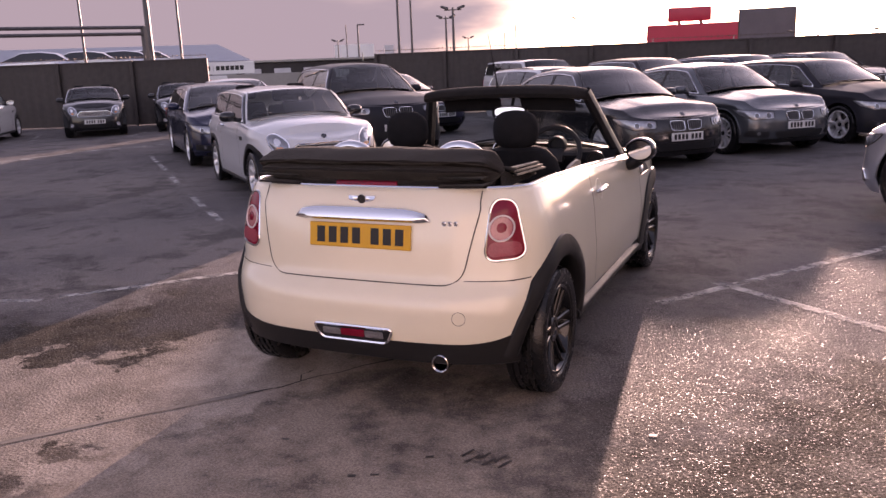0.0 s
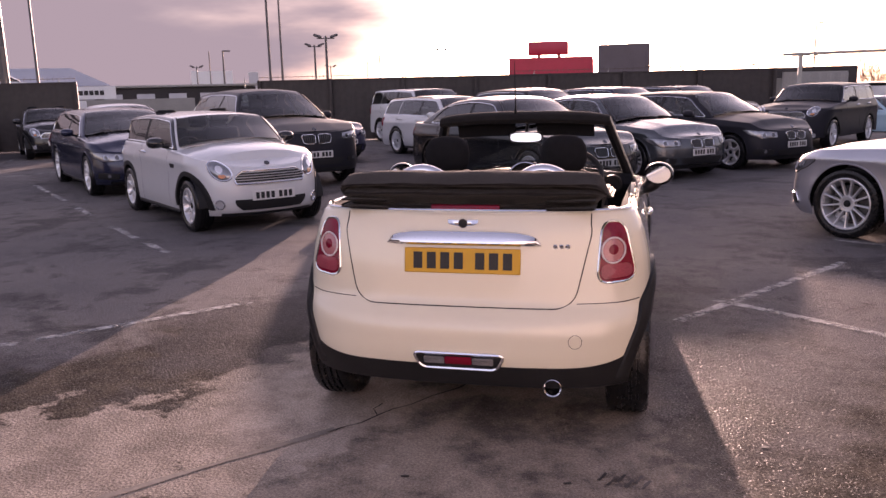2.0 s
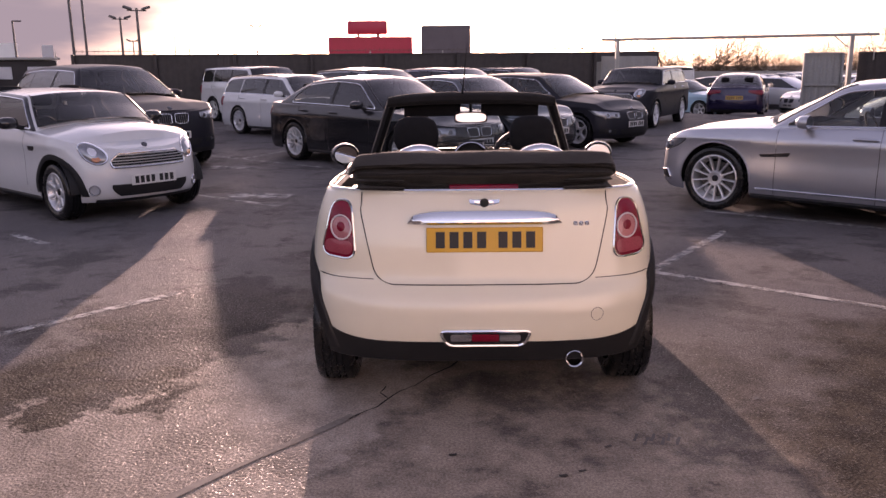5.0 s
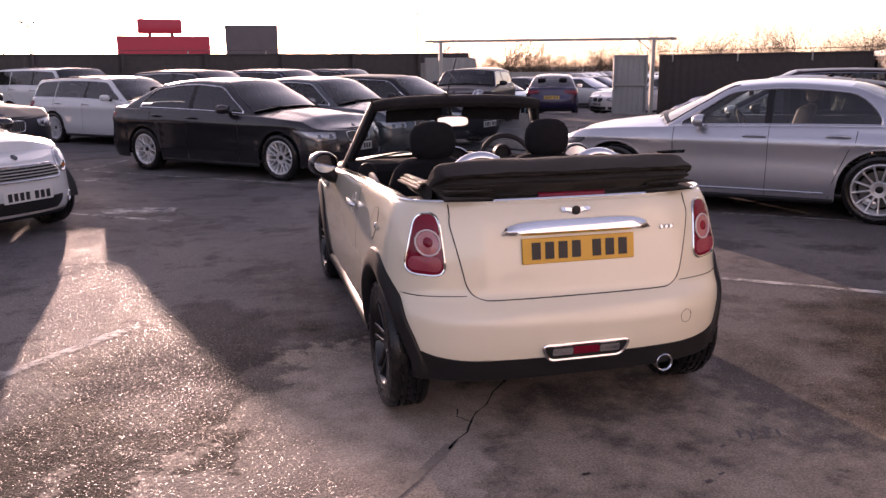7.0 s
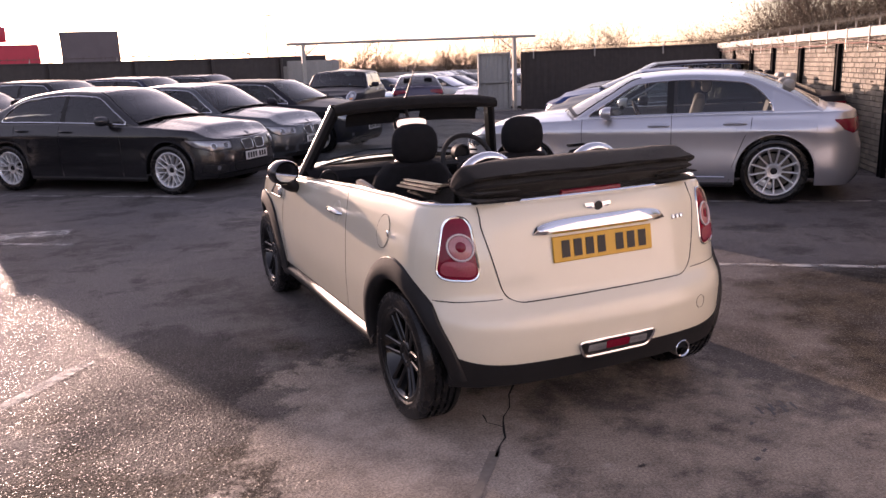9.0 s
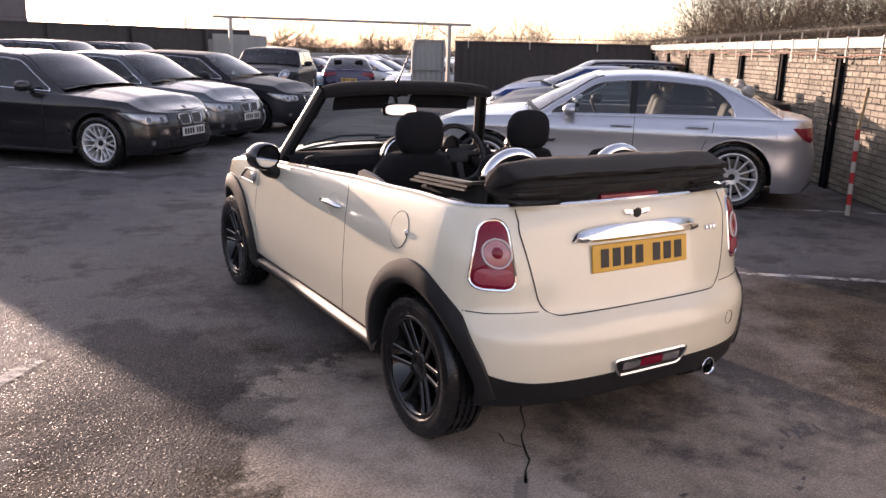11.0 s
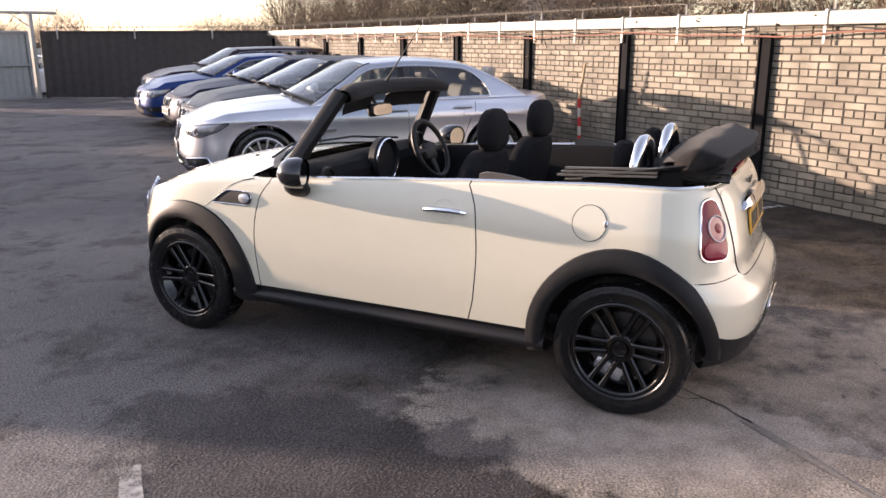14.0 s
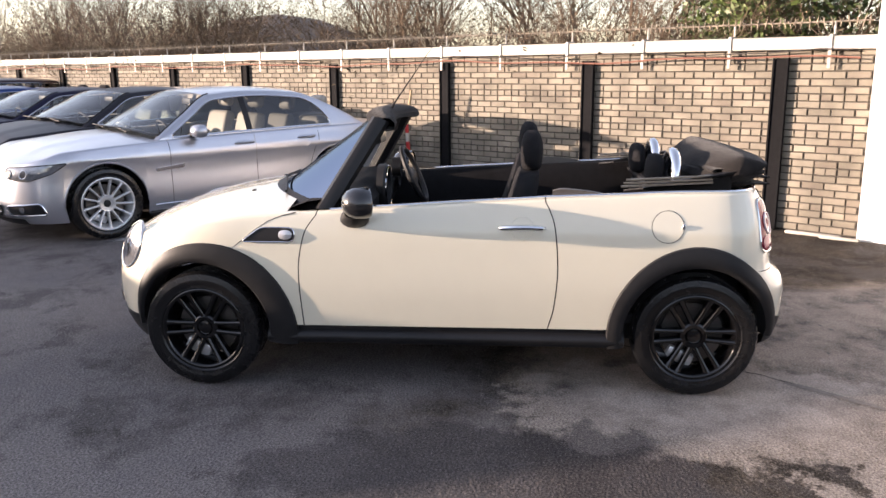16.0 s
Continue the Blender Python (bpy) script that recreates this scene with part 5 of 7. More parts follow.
        cup = rim_tube(sh, sh.u_at(0.845, 0.838), 0.838, 0.055 * k, 0.055, 0.0022, 0.0, n=30)
        part("handle_cup", cup if s > 0 else mirrored(cup), CREAM, d)
    # side grille with its lamp
    for s in (1, -1):
        pts = [(2.235, 0.765), (2.135, 0.835), (1.975, 0.835), (1.962, 0.80), (1.975, 0.765)]
        loop = outline(pts, 0.028, 5)
        cy, cz = 2.07, 0.80
        rows = []
        for q in range(5):
            t = min(q / 3, 1)
            rows.append([sh.on(sh.u_at(cy + (y - cy) * t, cz + (z - cz) * t), cz + (z - cz) * t, 0.006 if q < 4 else -0.01) for y, z in loop])
        m_ = grid(rows, closed=True)
        sg = part("side_grille", m_ if s > 0 else mirrored(m_), TRIM, car)
        rt = tube([sh.on(sh.u_at(y, z), z, 0.007) for y, z in loop + loop[:1]], 0.0028, 5, ends=False)
        part("grille_rim", rt if s > 0 else mirrored(rt), CHROME, sg)
        lm = patch(sh, sh.u_at(2.01, 0.80), 0.80, 0.034 * k, 0.023, 0.012, 2.4, 20, 3, dome=0.006)
        part("side_lamp", lm if s > 0 else mirrored(lm), CLEARLENS, sg)
        # headlamp
        uu = sh.u_front(0.60, 0.72)
        hl = patch(sh, uu, 0.70, 0.036, 0.118, 0.004, 2.0, 32, dome=0.010)
        rg = rim_tube(sh, uu, 0.70, 0.0365, 0.120, 0.006, 0.003)
        bw = patch(sh, uu, 0.68, 0.014, 0.050, 0.018, 2.0, 24, 3)
        ho = part("headlamp", hl if s > 0 else mirrored(hl), LAMPGLASS, car)
        part("lamp_bowl", bw if s > 0 else mirrored(bw), CHROME, ho)
        part("lamp_rim", rg if s > 0 else mirrored(rg), CHROME, ho)
    # ---- front face
    def slot(z0, dz, half, p, off=0.01):
        rows = []
        for t in np.linspace(-0.999, 0.999, 7):
            z = z0 + dz * t
            hw = half * (1 - abs(t) ** p) ** (1 / p) + 0.02
            rows.append([Vector((x, sh.pt(sh.u_front(abs(x), z), z).y + off, z)) for x in np.linspace(-hw, hw, 21)])
        return grid(rows)
    part("grille", slot(0.60, 0.05, 0.42, 2.6), TRIM, car)
    part("air_intake", slot(0.37, 0.07, 0.42, 3.0), TRIM, car)

    # ---- windscreen
    def ws(x, t):
        """Across the screen (-1..1) and up it (0..1)."""
        half = 0.69 - 0.155 * t
        yb = 2.19 - 0.37 * abs(x) ** 2.2
        yt = 1.66 - 0.09 * abs(x) ** 2.4
        return Vector((half * x, yb + (yt - yb) * t, 0.93 + (1.340 - 0.93) * t + 0.04 * (1 - x * x) * (1 - t) + 0.010 * (1 - x * x) * t))
    gl = part("windscreen", grid([[ws(x, t) for x in np.linspace(-0.97, 0.97, 25)] for t in np.linspace(0, 0.97, 9)]), CLEARGLASS, car)
    gl.visible_shadow = False
    for s in (1, -1):
        q = []
        for t in np.linspace(-0.06, 1.02, 10):
            c = ws(s * 1.0, t)
            q.append([c + Vector((s * a, b, d)) for a, b, d in ((0.030, -0.004, 0.004), (0.024, 0.026, 0.012), (0.004, 0.040, 0.014), (-0.020, 0.036, 0.010), (-0.038, 0.0, -0.004), (-0.028, -0.040, -0.014), (0.000, -0.050, -0.016), (0.024, -0.034, -0.010))])
        part("windscreen_pillar", grid(q, closed=True, flip=s > 0), PILLAR, car)
        q = []
        for t in np.linspace(0.08, 0.98, 6):
            c = ws(s * 1.0, t)
            q.append([c + Vector((-s * 0.036, 0.006, -0.004)), c + Vector((-s * 0.026, -0.036, -0.014))])
        part("pillar_lining", grid(q, flip=s > 0), BEIGE, car, "pale pillar lining")
    q = []
    for x in [1.045 * math.sin(v) for v in np.linspace(-math.pi / 2, math.pi / 2, 33)]:
        c = ws(x, 1.0) + Vector((0, -0.01, -0.012 * abs(x) ** 5))
        e = 1 - 0.42 * abs(x / 1.045) ** 7
        q.append([c + Vector((0, b * e, d * 1.25 * (0.5 + 0.5 * e))) for b, d in ((0.050, -0.006), (0.042, 0.014), (0.020, 0.026), (-0.02, 0.032), (-0.065, 0.027), (-0.098, 0.010), (-0.108, -0.010), (-0.095, -0.028), (-0.03, -0.034), (0.03, -0.024))])
    part("windscreen_header", grid(q, closed=True, flip=True), FABRIC, car, "black windscreen header rail")
    for x0 in (-0.27, 0.27):
        v = [[ws(x0 / 0.55 + dx, 0.985) + Vector((0, -0.05 + b, -0.035 + d)) for b, d in ((0.0, 0.0), (0.035, -0.012), (0.055, -0.05), (0.06, -0.085))] for dx in np.linspace(-0.36, 0.36, 7)]
        part("sun_visor", grid(v), SEAT, car)
    part("rear_view_mirror", moved(box(0.23, 0.045, 0.075, (0, 0, 0), 0.022, 3), Matrix.Translation((0.0, 1.66, 1.215)) @ Matrix.Rotation(radians(-6), 4, 'X')), TRIM, car)
    mgl = [(0.105 * math.copysign(abs(math.cos(a)) ** 0.6, math.cos(a)), 0.0, 0.031 * math.copysign(abs(math.sin(a)) ** 0.6, math.sin(a))) for a in np.linspace(0, 2 * math.pi, 28, endpoint=False)]
    part("mirror_glass", ([tuple(Matrix.Translation((0, 1.635, 1.215)) @ Matrix.Rotation(radians(-6), 4, 'X') @ Vector(p)) for p in mgl], [list(range(28))]), CHROME, car, smooth=0)
    part("mirror_stem", tube([(0, 1.68, 1.23), (0, 1.72, 1.29), (0, 1.715, 1.345)], 0.012, 6), TRIM, car)
    part("aerial", tube([(-0.06, 1.575, 1.38), (-0.055, 1.55, 1.42), (-0.03, 1.345, 1.71)], [0.010, 0.005, 0.0014], 6), TRIM, car, "thin black roof aerial")
    # cowl, wipers
    q = [[ws(x, 0) + Vector((0, -0.015, 0.006)), ws(x, 0) + Vector((0, 0.045, 0.002 - 0.012 * abs(x))), ws(x, 0) + Vector((0, 0.085, -0.012 - 0.03 * abs(x)))] for x in np.linspace(-1.0, 1.0, 25)]
    part("cowl", grid(q, flip=True), TRIM, car)
    for x0, x1 in ((-0.45, 0.12), (0.12, 0.62)):
        part("wiper", tube([ws(x0 / 0.69, 0.0) + Vector((0, 0.05, 0.012)), ws((x0 + x1) / 1.38, 0.05) + Vector((0, 0.02, 0.02)), ws(x1 / 0.69, 0.06) + Vector((0, 0.012, 0.014))], 0.007, 5), TRIM, car)
    for x in (-0.32, 0.32):
        part("washer_jet", box(0.03, 0.024, 0.012, (x, 2.31, sh.top(2.31) - 0.012), 0.005, 1), TRIM, car)
    # ---- door mirrors
    for s in (1, -1):
        c = Vector((s * 0.875, 1.640, 0.972))
        turn = Matrix.Rotation(radians(-20 * s if s < 0 else -10), 3, 'Z')
        q = []
        for a, sc in ((0.075, 0.05), (0.068, 0.45), (0.045, 0.78), (0.01, 0.97), (-0.03, 1.0), (-0.062, 0.97), (-0.072, 0.90)):
            q.append([c + turn @ Vector((s * 0.005 + 0.094 * sc * math.cos(b), a * 0.92, 0.077 * sc * math.sin(b))) for b in np.linspace(0, 2 * math.pi, 24, endpoint=False)])
        dm = part("door_mirror", grid(q, closed=True, flip=False), GLOSSTRIM, car, "gloss black door mirror")
        part("mirror_glass", ([tuple(c + turn @ Vector((s * 0.005 + 0.078 * math.cos(b), -0.0595, 0.058 * math.sin(b)))) for b in np.linspace(0, 2 * math.pi, 24, endpoint=False)], [list(range(24))]), CHROME, dm, smooth=0)
        q = []
        for t in np.linspace(0, 1, 6):
            ctr = Vector((s * (0.775 + 0.085 * t), 1.668 - 0.02 * t, 0.868 + 0.060 * t ** 1.5))
            rad = 0.030 + 0.034 * math.sin(math.pi * min(1.0, 0.25 + 0.6 * t))
            q.append([ctr + Vector((s * rad * 0.8 * math.cos(b) * t, rad * 1.15 * math.sin(b), rad * 0.62 * math.cos(b) * -s * s)) for b in np.linspace(0, 2 * math.pi, 14, endpoint=False)])
        part("mirror_foot", grid(q, closed=True), TRIM, dm)
    # ---- cabin
    inner = []
    for y in np.linspace(-0.24, 1.96, 30):
        b = sh.belt(y)
        xw = sh.pt(sh.u_at(y, b), b).x - 0.045
        inner.append([Vector((x, y, z)) for x, z in ((xw + 0.012, b + 0.019), (xw - 0.025, b + 0.012), (xw - 0.045, b - 0.04), (xw - 0.05, b - 0.2), (xw - 0.03, b - 0.32), (xw - 0.06, 0.40))])
    sides("door_lining", grid(inner), SEAT, car, "black door lining")
    part("cabin_floor", box(1.40, 2.4, 0.05, (0, 0.9, 0.36), 0.01, 1), INNER, car)
    dash = []
    for x in np.linspace(-0.70, 0.70, 25):
        k2 = 0.02 * math.cos(x * 9)
        dash.append([Vector((x, y, z)) for y, z in ((2.06, 0.90), (1.92, 0.950), (1.78, 0.965 + k2 * 0.2), (1.68, 0.945), (1.645, 0.90), (1.66, 0.80), (1.70, 0.70), (1.72, 0.42))])
    part("dashboard", grid(dash, flip=True), SEAT, car)
    gz = moved(lathe([(0.0, 0.13), (0.04, 0.135), (0.055, 0.125), (0.05, 0.112), (0.03, 0.108), (0.028, 0.0005)], 32, "y"), Matrix.Translation((0, 1.665, 0.925)) @ Matrix.Rotation(math.pi, 4, 'Z'))
    part("speedometer", gz, TRIM, car, "large round central speedometer")
    part("speedometer_rim", moved(lathe([(0.056 + 0.006 * math.cos(b), 0.122 + 0.006 * math.sin(b)) for b in np.linspace(0, 2 * math.pi, 7)], 32, "y"), Matrix.Translation((0, 1.665, 0.925)) @ Matrix.Rotation(math.pi, 4, 'Z')), CHROME, car)
    for x in (-0.58, 0.58):
        part("air_vent", moved(lathe([(0.0, 0.062), (0.02, 0.062), (0.022, 0.05), (0.01, 0.046), (0.01, 0.0005)], 24, "y"), Matrix.Translation((x, 1.645, 0.90)) @ Matrix.Rotation(math.pi, 4, 'Z')), TRIM, car)
    sm = Matrix.Translation((0.335, 1.50, 0.955)) @ Matrix.Rotation(radians(-24), 4, 'X')
    sw = part("steering_wheel", moved(lathe([(0.017 * math.cos(b), 0.178 + 0.017 * math.sin(b)) for b in np.linspace(0, 2 * math.pi, 9)], 36, "y"), sm), TRIM, car)
    part("steering_hub", moved(join(box(0.15, 0.05, 0.11, (0, 0.02, -0.01), 0.03, 2), box(0.33, 0.02, 0.035, (0, 0.015, 0.0), 0.008, 1), box(0.05, 0.02, 0.17, (0, 0.015, -0.085), 0.008, 1)), sm), TRIM, sw)
    part("rev_counter", moved(lathe([(0.0, 0.06), (0.05, 0.058), (0.052, 0.05), (0.03, 0.046), (0.03, 0.0005)], 24, "y"), Matrix.Translation((0.335, 1.63, 1.00)) @ Matrix.Rotation(math.pi, 4, 'Z')), TRIM, car)
    for x in (-0.345, 0.33):
        st = thing_part("front_seat", car, Matrix.Translation((x, 0, 0)))
        st["label"] = "black cloth front seat"
        q = []
        for z, hw, y0, y1 in ((0.56, 0.235, 1.02, 0.86), (0.66, 0.245, 1.0, 0.83), (0.78, 0.25, 0.96, 0.80), (0.90, 0.245, 0.915, 0.775), (1.0, 0.215, 0.885, 0.755), (1.055, 0.165, 0.865, 0.75), (1.075, 0.11, 0.85, 0.765)):
            ringp = []
            for b in np.linspace(0, 2 * math.pi, 20, endpoint=False):
                c_, s_ = math.cos(b), math.sin(b)
                ringp.append(Vector((hw * math.copysign(abs(c_) ** 0.55, c_), (y0 + y1) / 2 + (y0 - y1) / 2 * math.copysign(abs(s_) ** 0.7, s_) + 0.035 * (abs(c_) ** 3) * 1.0, z)))
            q.append(ringp)
        q.append([Vector((0, 0.81, 1.076))] * 20)
        part("backrest", grid(q, closed=True), SEAT, st)
        part("cushion", box(0.50, 0.52, 0.17, (0, 1.14, 0.56), 0.06, 3), SEAT, st)
        q = []
        for z, hw, hd in ((1.07, 0.075, 0.035), (1.085, 0.11, 0.05), (1.12, 0.128, 0.058), (1.17, 0.132, 0.06), (1.215, 0.126, 0.056), (1.25, 0.105, 0.046), (1.27, 0.07, 0.03), (1.276, 0.02, 0.01)):
            q.append([Vector((hw * math.copysign(abs(math.cos(b)) ** 0.75, math.cos(b)), 0.795 - 0.02 * (z - 1.07) + hd * math.copysign(abs(math.sin(b)) ** 0.8, math.sin(b)), z)) for b in np.linspace(0, 2 * math.pi, 20, endpoint=False)])
        part("head_restraint", grid(q, closed=True), SEAT, st)
        part("seat_belt_post", tube([(-0.05, 0.80, 1.03), (-0.05, 0.80, 1.10)], 0.008, 6), CHROME, st)
    part("rear_bench", join(box(1.05, 0.42, 0.2, (0, 0.33, 0.58), 0.06, 3), moved(box(1.05, 0.12, 0.42, (0, 0, 0.21), 0.05, 3), Matrix.Translation((0, 0.16, 0.60)) @ Matrix.Rotation(radians(14), 4, 'X'))), SEAT, car, "black rear bench seat")
    for x in (-0.30, 0.30):
        q = [[Vector((x + hw * math.cos(b), 0.145 + hd * math.sin(b), z)) for b in np.linspace(0, 2 * math.pi, 18, endpoint=False)] for z, hw, hd in ((0.98, 0.08, 0.03), (1.0, 0.11, 0.045), (1.06, 0.12, 0.05), (1.11, 0.11, 0.045), (1.14, 0.08, 0.032), (1.15, 0.02, 0.01))]
        part("rear_head_restraint", grid(q, closed=True), SEAT, car)
        hoop = [Vector((x + 0.135 * math.cos(a), 0.06 - 0.006 * math.sin(a), 1.035 + 0.118 * math.sin(a))) for a in np.linspace(math.pi, 0, 17)]
        hoop = [Vector((x - 0.137, 0.06, 0.94))] + hoop + [Vector((x + 0.137, 0.06, 0.94))]
        part("roll_hoop", tube(hoop, 0.029, 12), CHROME, car, "polished chrome roll hoop")
        for sx in (-1, 1):
            part("hoop_socket", lathe_at([(0.93, 0.045), (0.985, 0.043), (1.0, 0.038)], (x + sx * 0.135, 0.055)), TRIM, car)
    part("parcel_shelf", box(1.30, 0.42, 0.03, (0, -0.06, 0.955), 0.01, 1), TRIM, car)
    # ---- folded roof: a stack of cloth layers with soft rounded rims
    def stack(prof, hw, drop, seed, n=41):
        """Cloth laid in folds: a profile in (y, z) swept across, drooping to soft ends."""
        q = []
        for x in [math.copysign(1 - (1 - abs(v)) ** 1.5, v) for v in np.linspace(-1, 1, n)]:
            e = (1 - abs(x) ** 30) ** 0.5 if abs(x) < 1 else 0.0
            e = 0.45 + 0.55 * e
            row = []
            for k, (y, z) in enumerate(prof):
                wob = 0.0022 * math.sin(x * 9 + k * 1.3 + seed) + 0.0012 * math.sin(x * 23 + k * 2.1)
                yy = y - 0.12 * abs(x) ** 3 * min(1.0, max(0.0, (y + 0.30) / 0.28))
                zz = 1.02 + (z - 1.02) * e * (1 - drop * abs(x) ** 4)
                en = 1 - 0.55 * max(0.0, (abs(x) - 0.93) / 0.07) ** 2
                yy, zz = -0.2 + (yy + 0.2) * en, 1.075 + (zz - 1.075) * en
                row.append(Vector((hw * x * (0.95 + 0.06 * min(1, (z - 1.0) / 0.15)), yy + 0.05 * x * x * min(1.0, max(0.0, (-0.15 - y) / 0.15)) + wob, zz + wob)))
            q.append(row)
        v, f = grid(q, closed=True)
        m_ = len(prof)
        return v, f + [list(range(m_)), list(range(len(v) - m_, len(v)))[::-1]]
    part("folded_roof", stack([(-0.02, 1.02), (-0.03, 1.06), (-0.05, 1.10), (-0.09, 1.138), (-0.145, 1.163), (-0.205, 1.176), (-0.26, 1.173), (-0.31, 1.162), (-0.355, 1.148), (-0.392, 1.136), (-0.390, 1.127), (-0.345, 1.116), (-0.340, 1.107), (-0.386, 1.096), (-0.388, 1.086), (-0.345, 1.066), (-0.312, 1.035), (-0.10, 1.028)], 0.612, 0.08, 0), FABRIC, car, "black cloth roof folded in layers")
    part("roof_fold", stack([(-0.01, 1.000), (-0.02, 1.030), (-0.06, 1.045), (-0.15, 1.05), (-0.30, 1.046), (-0.335, 1.034), (-0.33, 1.018), (-0.30, 1.005), (-0.1, 1.0)], 0.60, 0.0, 2), FABRIC, car)
    part("roof_fold", stack([(0.0, 1.050), (-0.02, 1.078), (-0.07, 1.088), (-0.14, 1.085), (-0.14, 1.06), (-0.05, 1.045)], 0.585, 0.0, 5), FABRIC, car)
    for s in (1, -1):
        q = [[Vector((s * (0.555 + a), y, 1.0 + d + 0.08 * (0.25 - y) / 0.43)) for a, d in ((0.0, 0.0), (0.055, 0.0), (0.06, 0.012), (0.0, 0.014))] for y in (0.25, 0.10, -0.05, -0.19)]
        part("roof_linkage", grid(q, closed=True, flip=s > 0), TRIM, car, "roof linkage arm")
        q = [[Vector((s * (0.555 + a), y, z)) for a, z in ((0.0, 0.985), (0.035, 0.985), (0.035, zt), (0.02, zt + 0.006), (0.0, zt))] for y, zt in ((0.34, 0.992), (0.20, 1.005), (0.05, 1.025), (-0.08, 1.05), (-0.18, 1.075))]
        part("roof_side_flap", grid(q, closed=True, flip=s > 0), FABRIC, car)
        # loops of cloth at the end of the stack, open towards the side
        for y0, z0, ln_, ht_, tl_ in ((-0.20, 1.045, 0.17, 0.040, 6), (-0.16, 1.088, 0.13, 0.034, -4)):
            loop_ = []
            for k2 in range(17):
                a = math.pi * (k2 / 16 - 0.5)
                loop_.append((y0 + ln_ * (1 - math.cos(a)) * -0.10 + ln_ * (0.55 if 3 < k2 < 13 else 0.15) * math.cos(a), z0 + ht_ * math.sin(a) * 0.5))
            prof_ = [(y0 - ln_, z0 - ht_ * 0.5)] + loop_ + [(y0 - ln_, z0 + ht_ * 0.5)]
            inn = [(y - 0.008 if abs(z - z0) < ht_ * 0.35 else y, z0 + (z - z0) * 0.66) for y, z in prof_]
            ring_ = prof_ + inn[::-1]
            rows_ = [[Vector((s * x, y + (0.60 - x) * 0.10, z + (x - 0.60) * tl_ * 0.006)) for y, z in ring_] for x in (0.36, 0.46, 0.53, 0.572)]
            v_, f_ = grid(rows_, closed=True, flip=s > 0)
            m2 = len(ring_)
            caps = [[len(v_) - m2 + k2, len(v_) - m2 + k2 + 1, len(v_) - 2 - k2, len(v_) - 1 - k2] for k2 in range(m2 // 2 - 1)]
            part("roof_loop", (v_, f_ + caps), FABRIC, car, "loop of folded roof cloth")
        for dz_, dx_ in ((0.0, 0.0), (0.014, -0.012), (0.028, -0.026)):
            rail_ = [[Vector((s * (0.612 + dx_ + a), y, 1.018 + dz_ + 0.05 * (0.30 - y) + d)) for a, d in ((0.0, 0.0), (0.022, 0.0), (0.022, 0.008), (0.0, 0.008))] for y in (0.36 - dz_, 0.20, 0.05, -0.08)]
            part("roof_rail_strip", grid(rail_, closed=True, flip=s > 0), RAILGREY, car, "grey metal strip of the folded roof frame")
        qq = []
        for t in np.linspace(0, 1, 9):
            y = 0.70 - 0.26 * t
            zt = sh.belt(y) + 0.018 + 0.042 * (1 - t ** 1.6) ** 0.8 * (1 if t > 0.001 else 0.75)
            qq.append([Vector((s * x, y, z)) for x, z in ((0.728, sh.belt(y) - 0.04), (0.724, zt), (0.708, zt + 0.003), (0.698, sh.belt(y) - 0.04))])
        part("quarter_panel_top", grid(qq, flip=s > 0), BEIGE2, car, "rounded plastic side trim behind the door")
    return car


def lathe_at(profile, xy):
    return moved(lathe(profile, 16, "z"), Matrix.Translation((xy[0], xy[1], 0)))


PINKLENS = mat("pink_lens", (0.42, 0.15, 0.16), 0.15, coat=1.0, var=0.2, scale=40)
RAILGREY = mat("roof_frame_metal", (0.16, 0.15, 0.13), 0.4, 0.5, var=0.2)
PILLAR = mat("black_pillar_cover", (0.010, 0.010, 0.011), 0.42, var=0.2, bump=0.05, bscale=200, spec=0.35)
GLOSSTRIM = mat("gloss_black_trim", (0.012, 0.012, 0.013), 0.22, coat=0.8)
BEIGE2 = mat("grey_plastic", (0.10, 0.088, 0.076), 0.45, var=0.1)
CLEARGLASS = glass("windscreen_glass", (0.70, 0.76, 0.78), 1.45, (0.20, 0.24, 0.31))
convertible()


# ---------------------------------------------------------------- markings on the ground
def worn_paint():
    m = mat("worn_road_paint", (0.46, 0.45, 0.43), 0.75, var=0.25, scale=6)
    n, l = m.node_tree.nodes, m.node_tree.links
    tc, ns, rg, tr, mx = n.new("ShaderNodeTexCoord"), n.new("ShaderNodeTexNoise"), n.new("ShaderNodeMapRange"), n.new("ShaderNodeBsdfTransparent"), n.new("ShaderNodeMixShader")
    ns.inputs["Scale"].default_value, ns.inputs["Detail"].default_value, ns.inputs["Roughness"].default_value = 5.0, 8, 0.75
    rg.inputs[1].default_value, rg.inputs[2].default_value, rg.inputs[3].default_value, rg.inputs[4].default_value = 0.40, 0.62, 0.15, 0.95
    l.new(tc.outputs["Object"], ns.inputs[0]), l.new(ns.outputs[0], rg.inputs[0]), l.new(rg.outputs[0], mx.inputs[0])
    l.new(tr.outputs[0], mx.inputs[1]), l.new(n["Principled BSDF"].outputs[0], mx.inputs[2]), l.new(mx.outputs[0], n["Material Output"].inputs[0])
    return m


LINE = worn_paint()


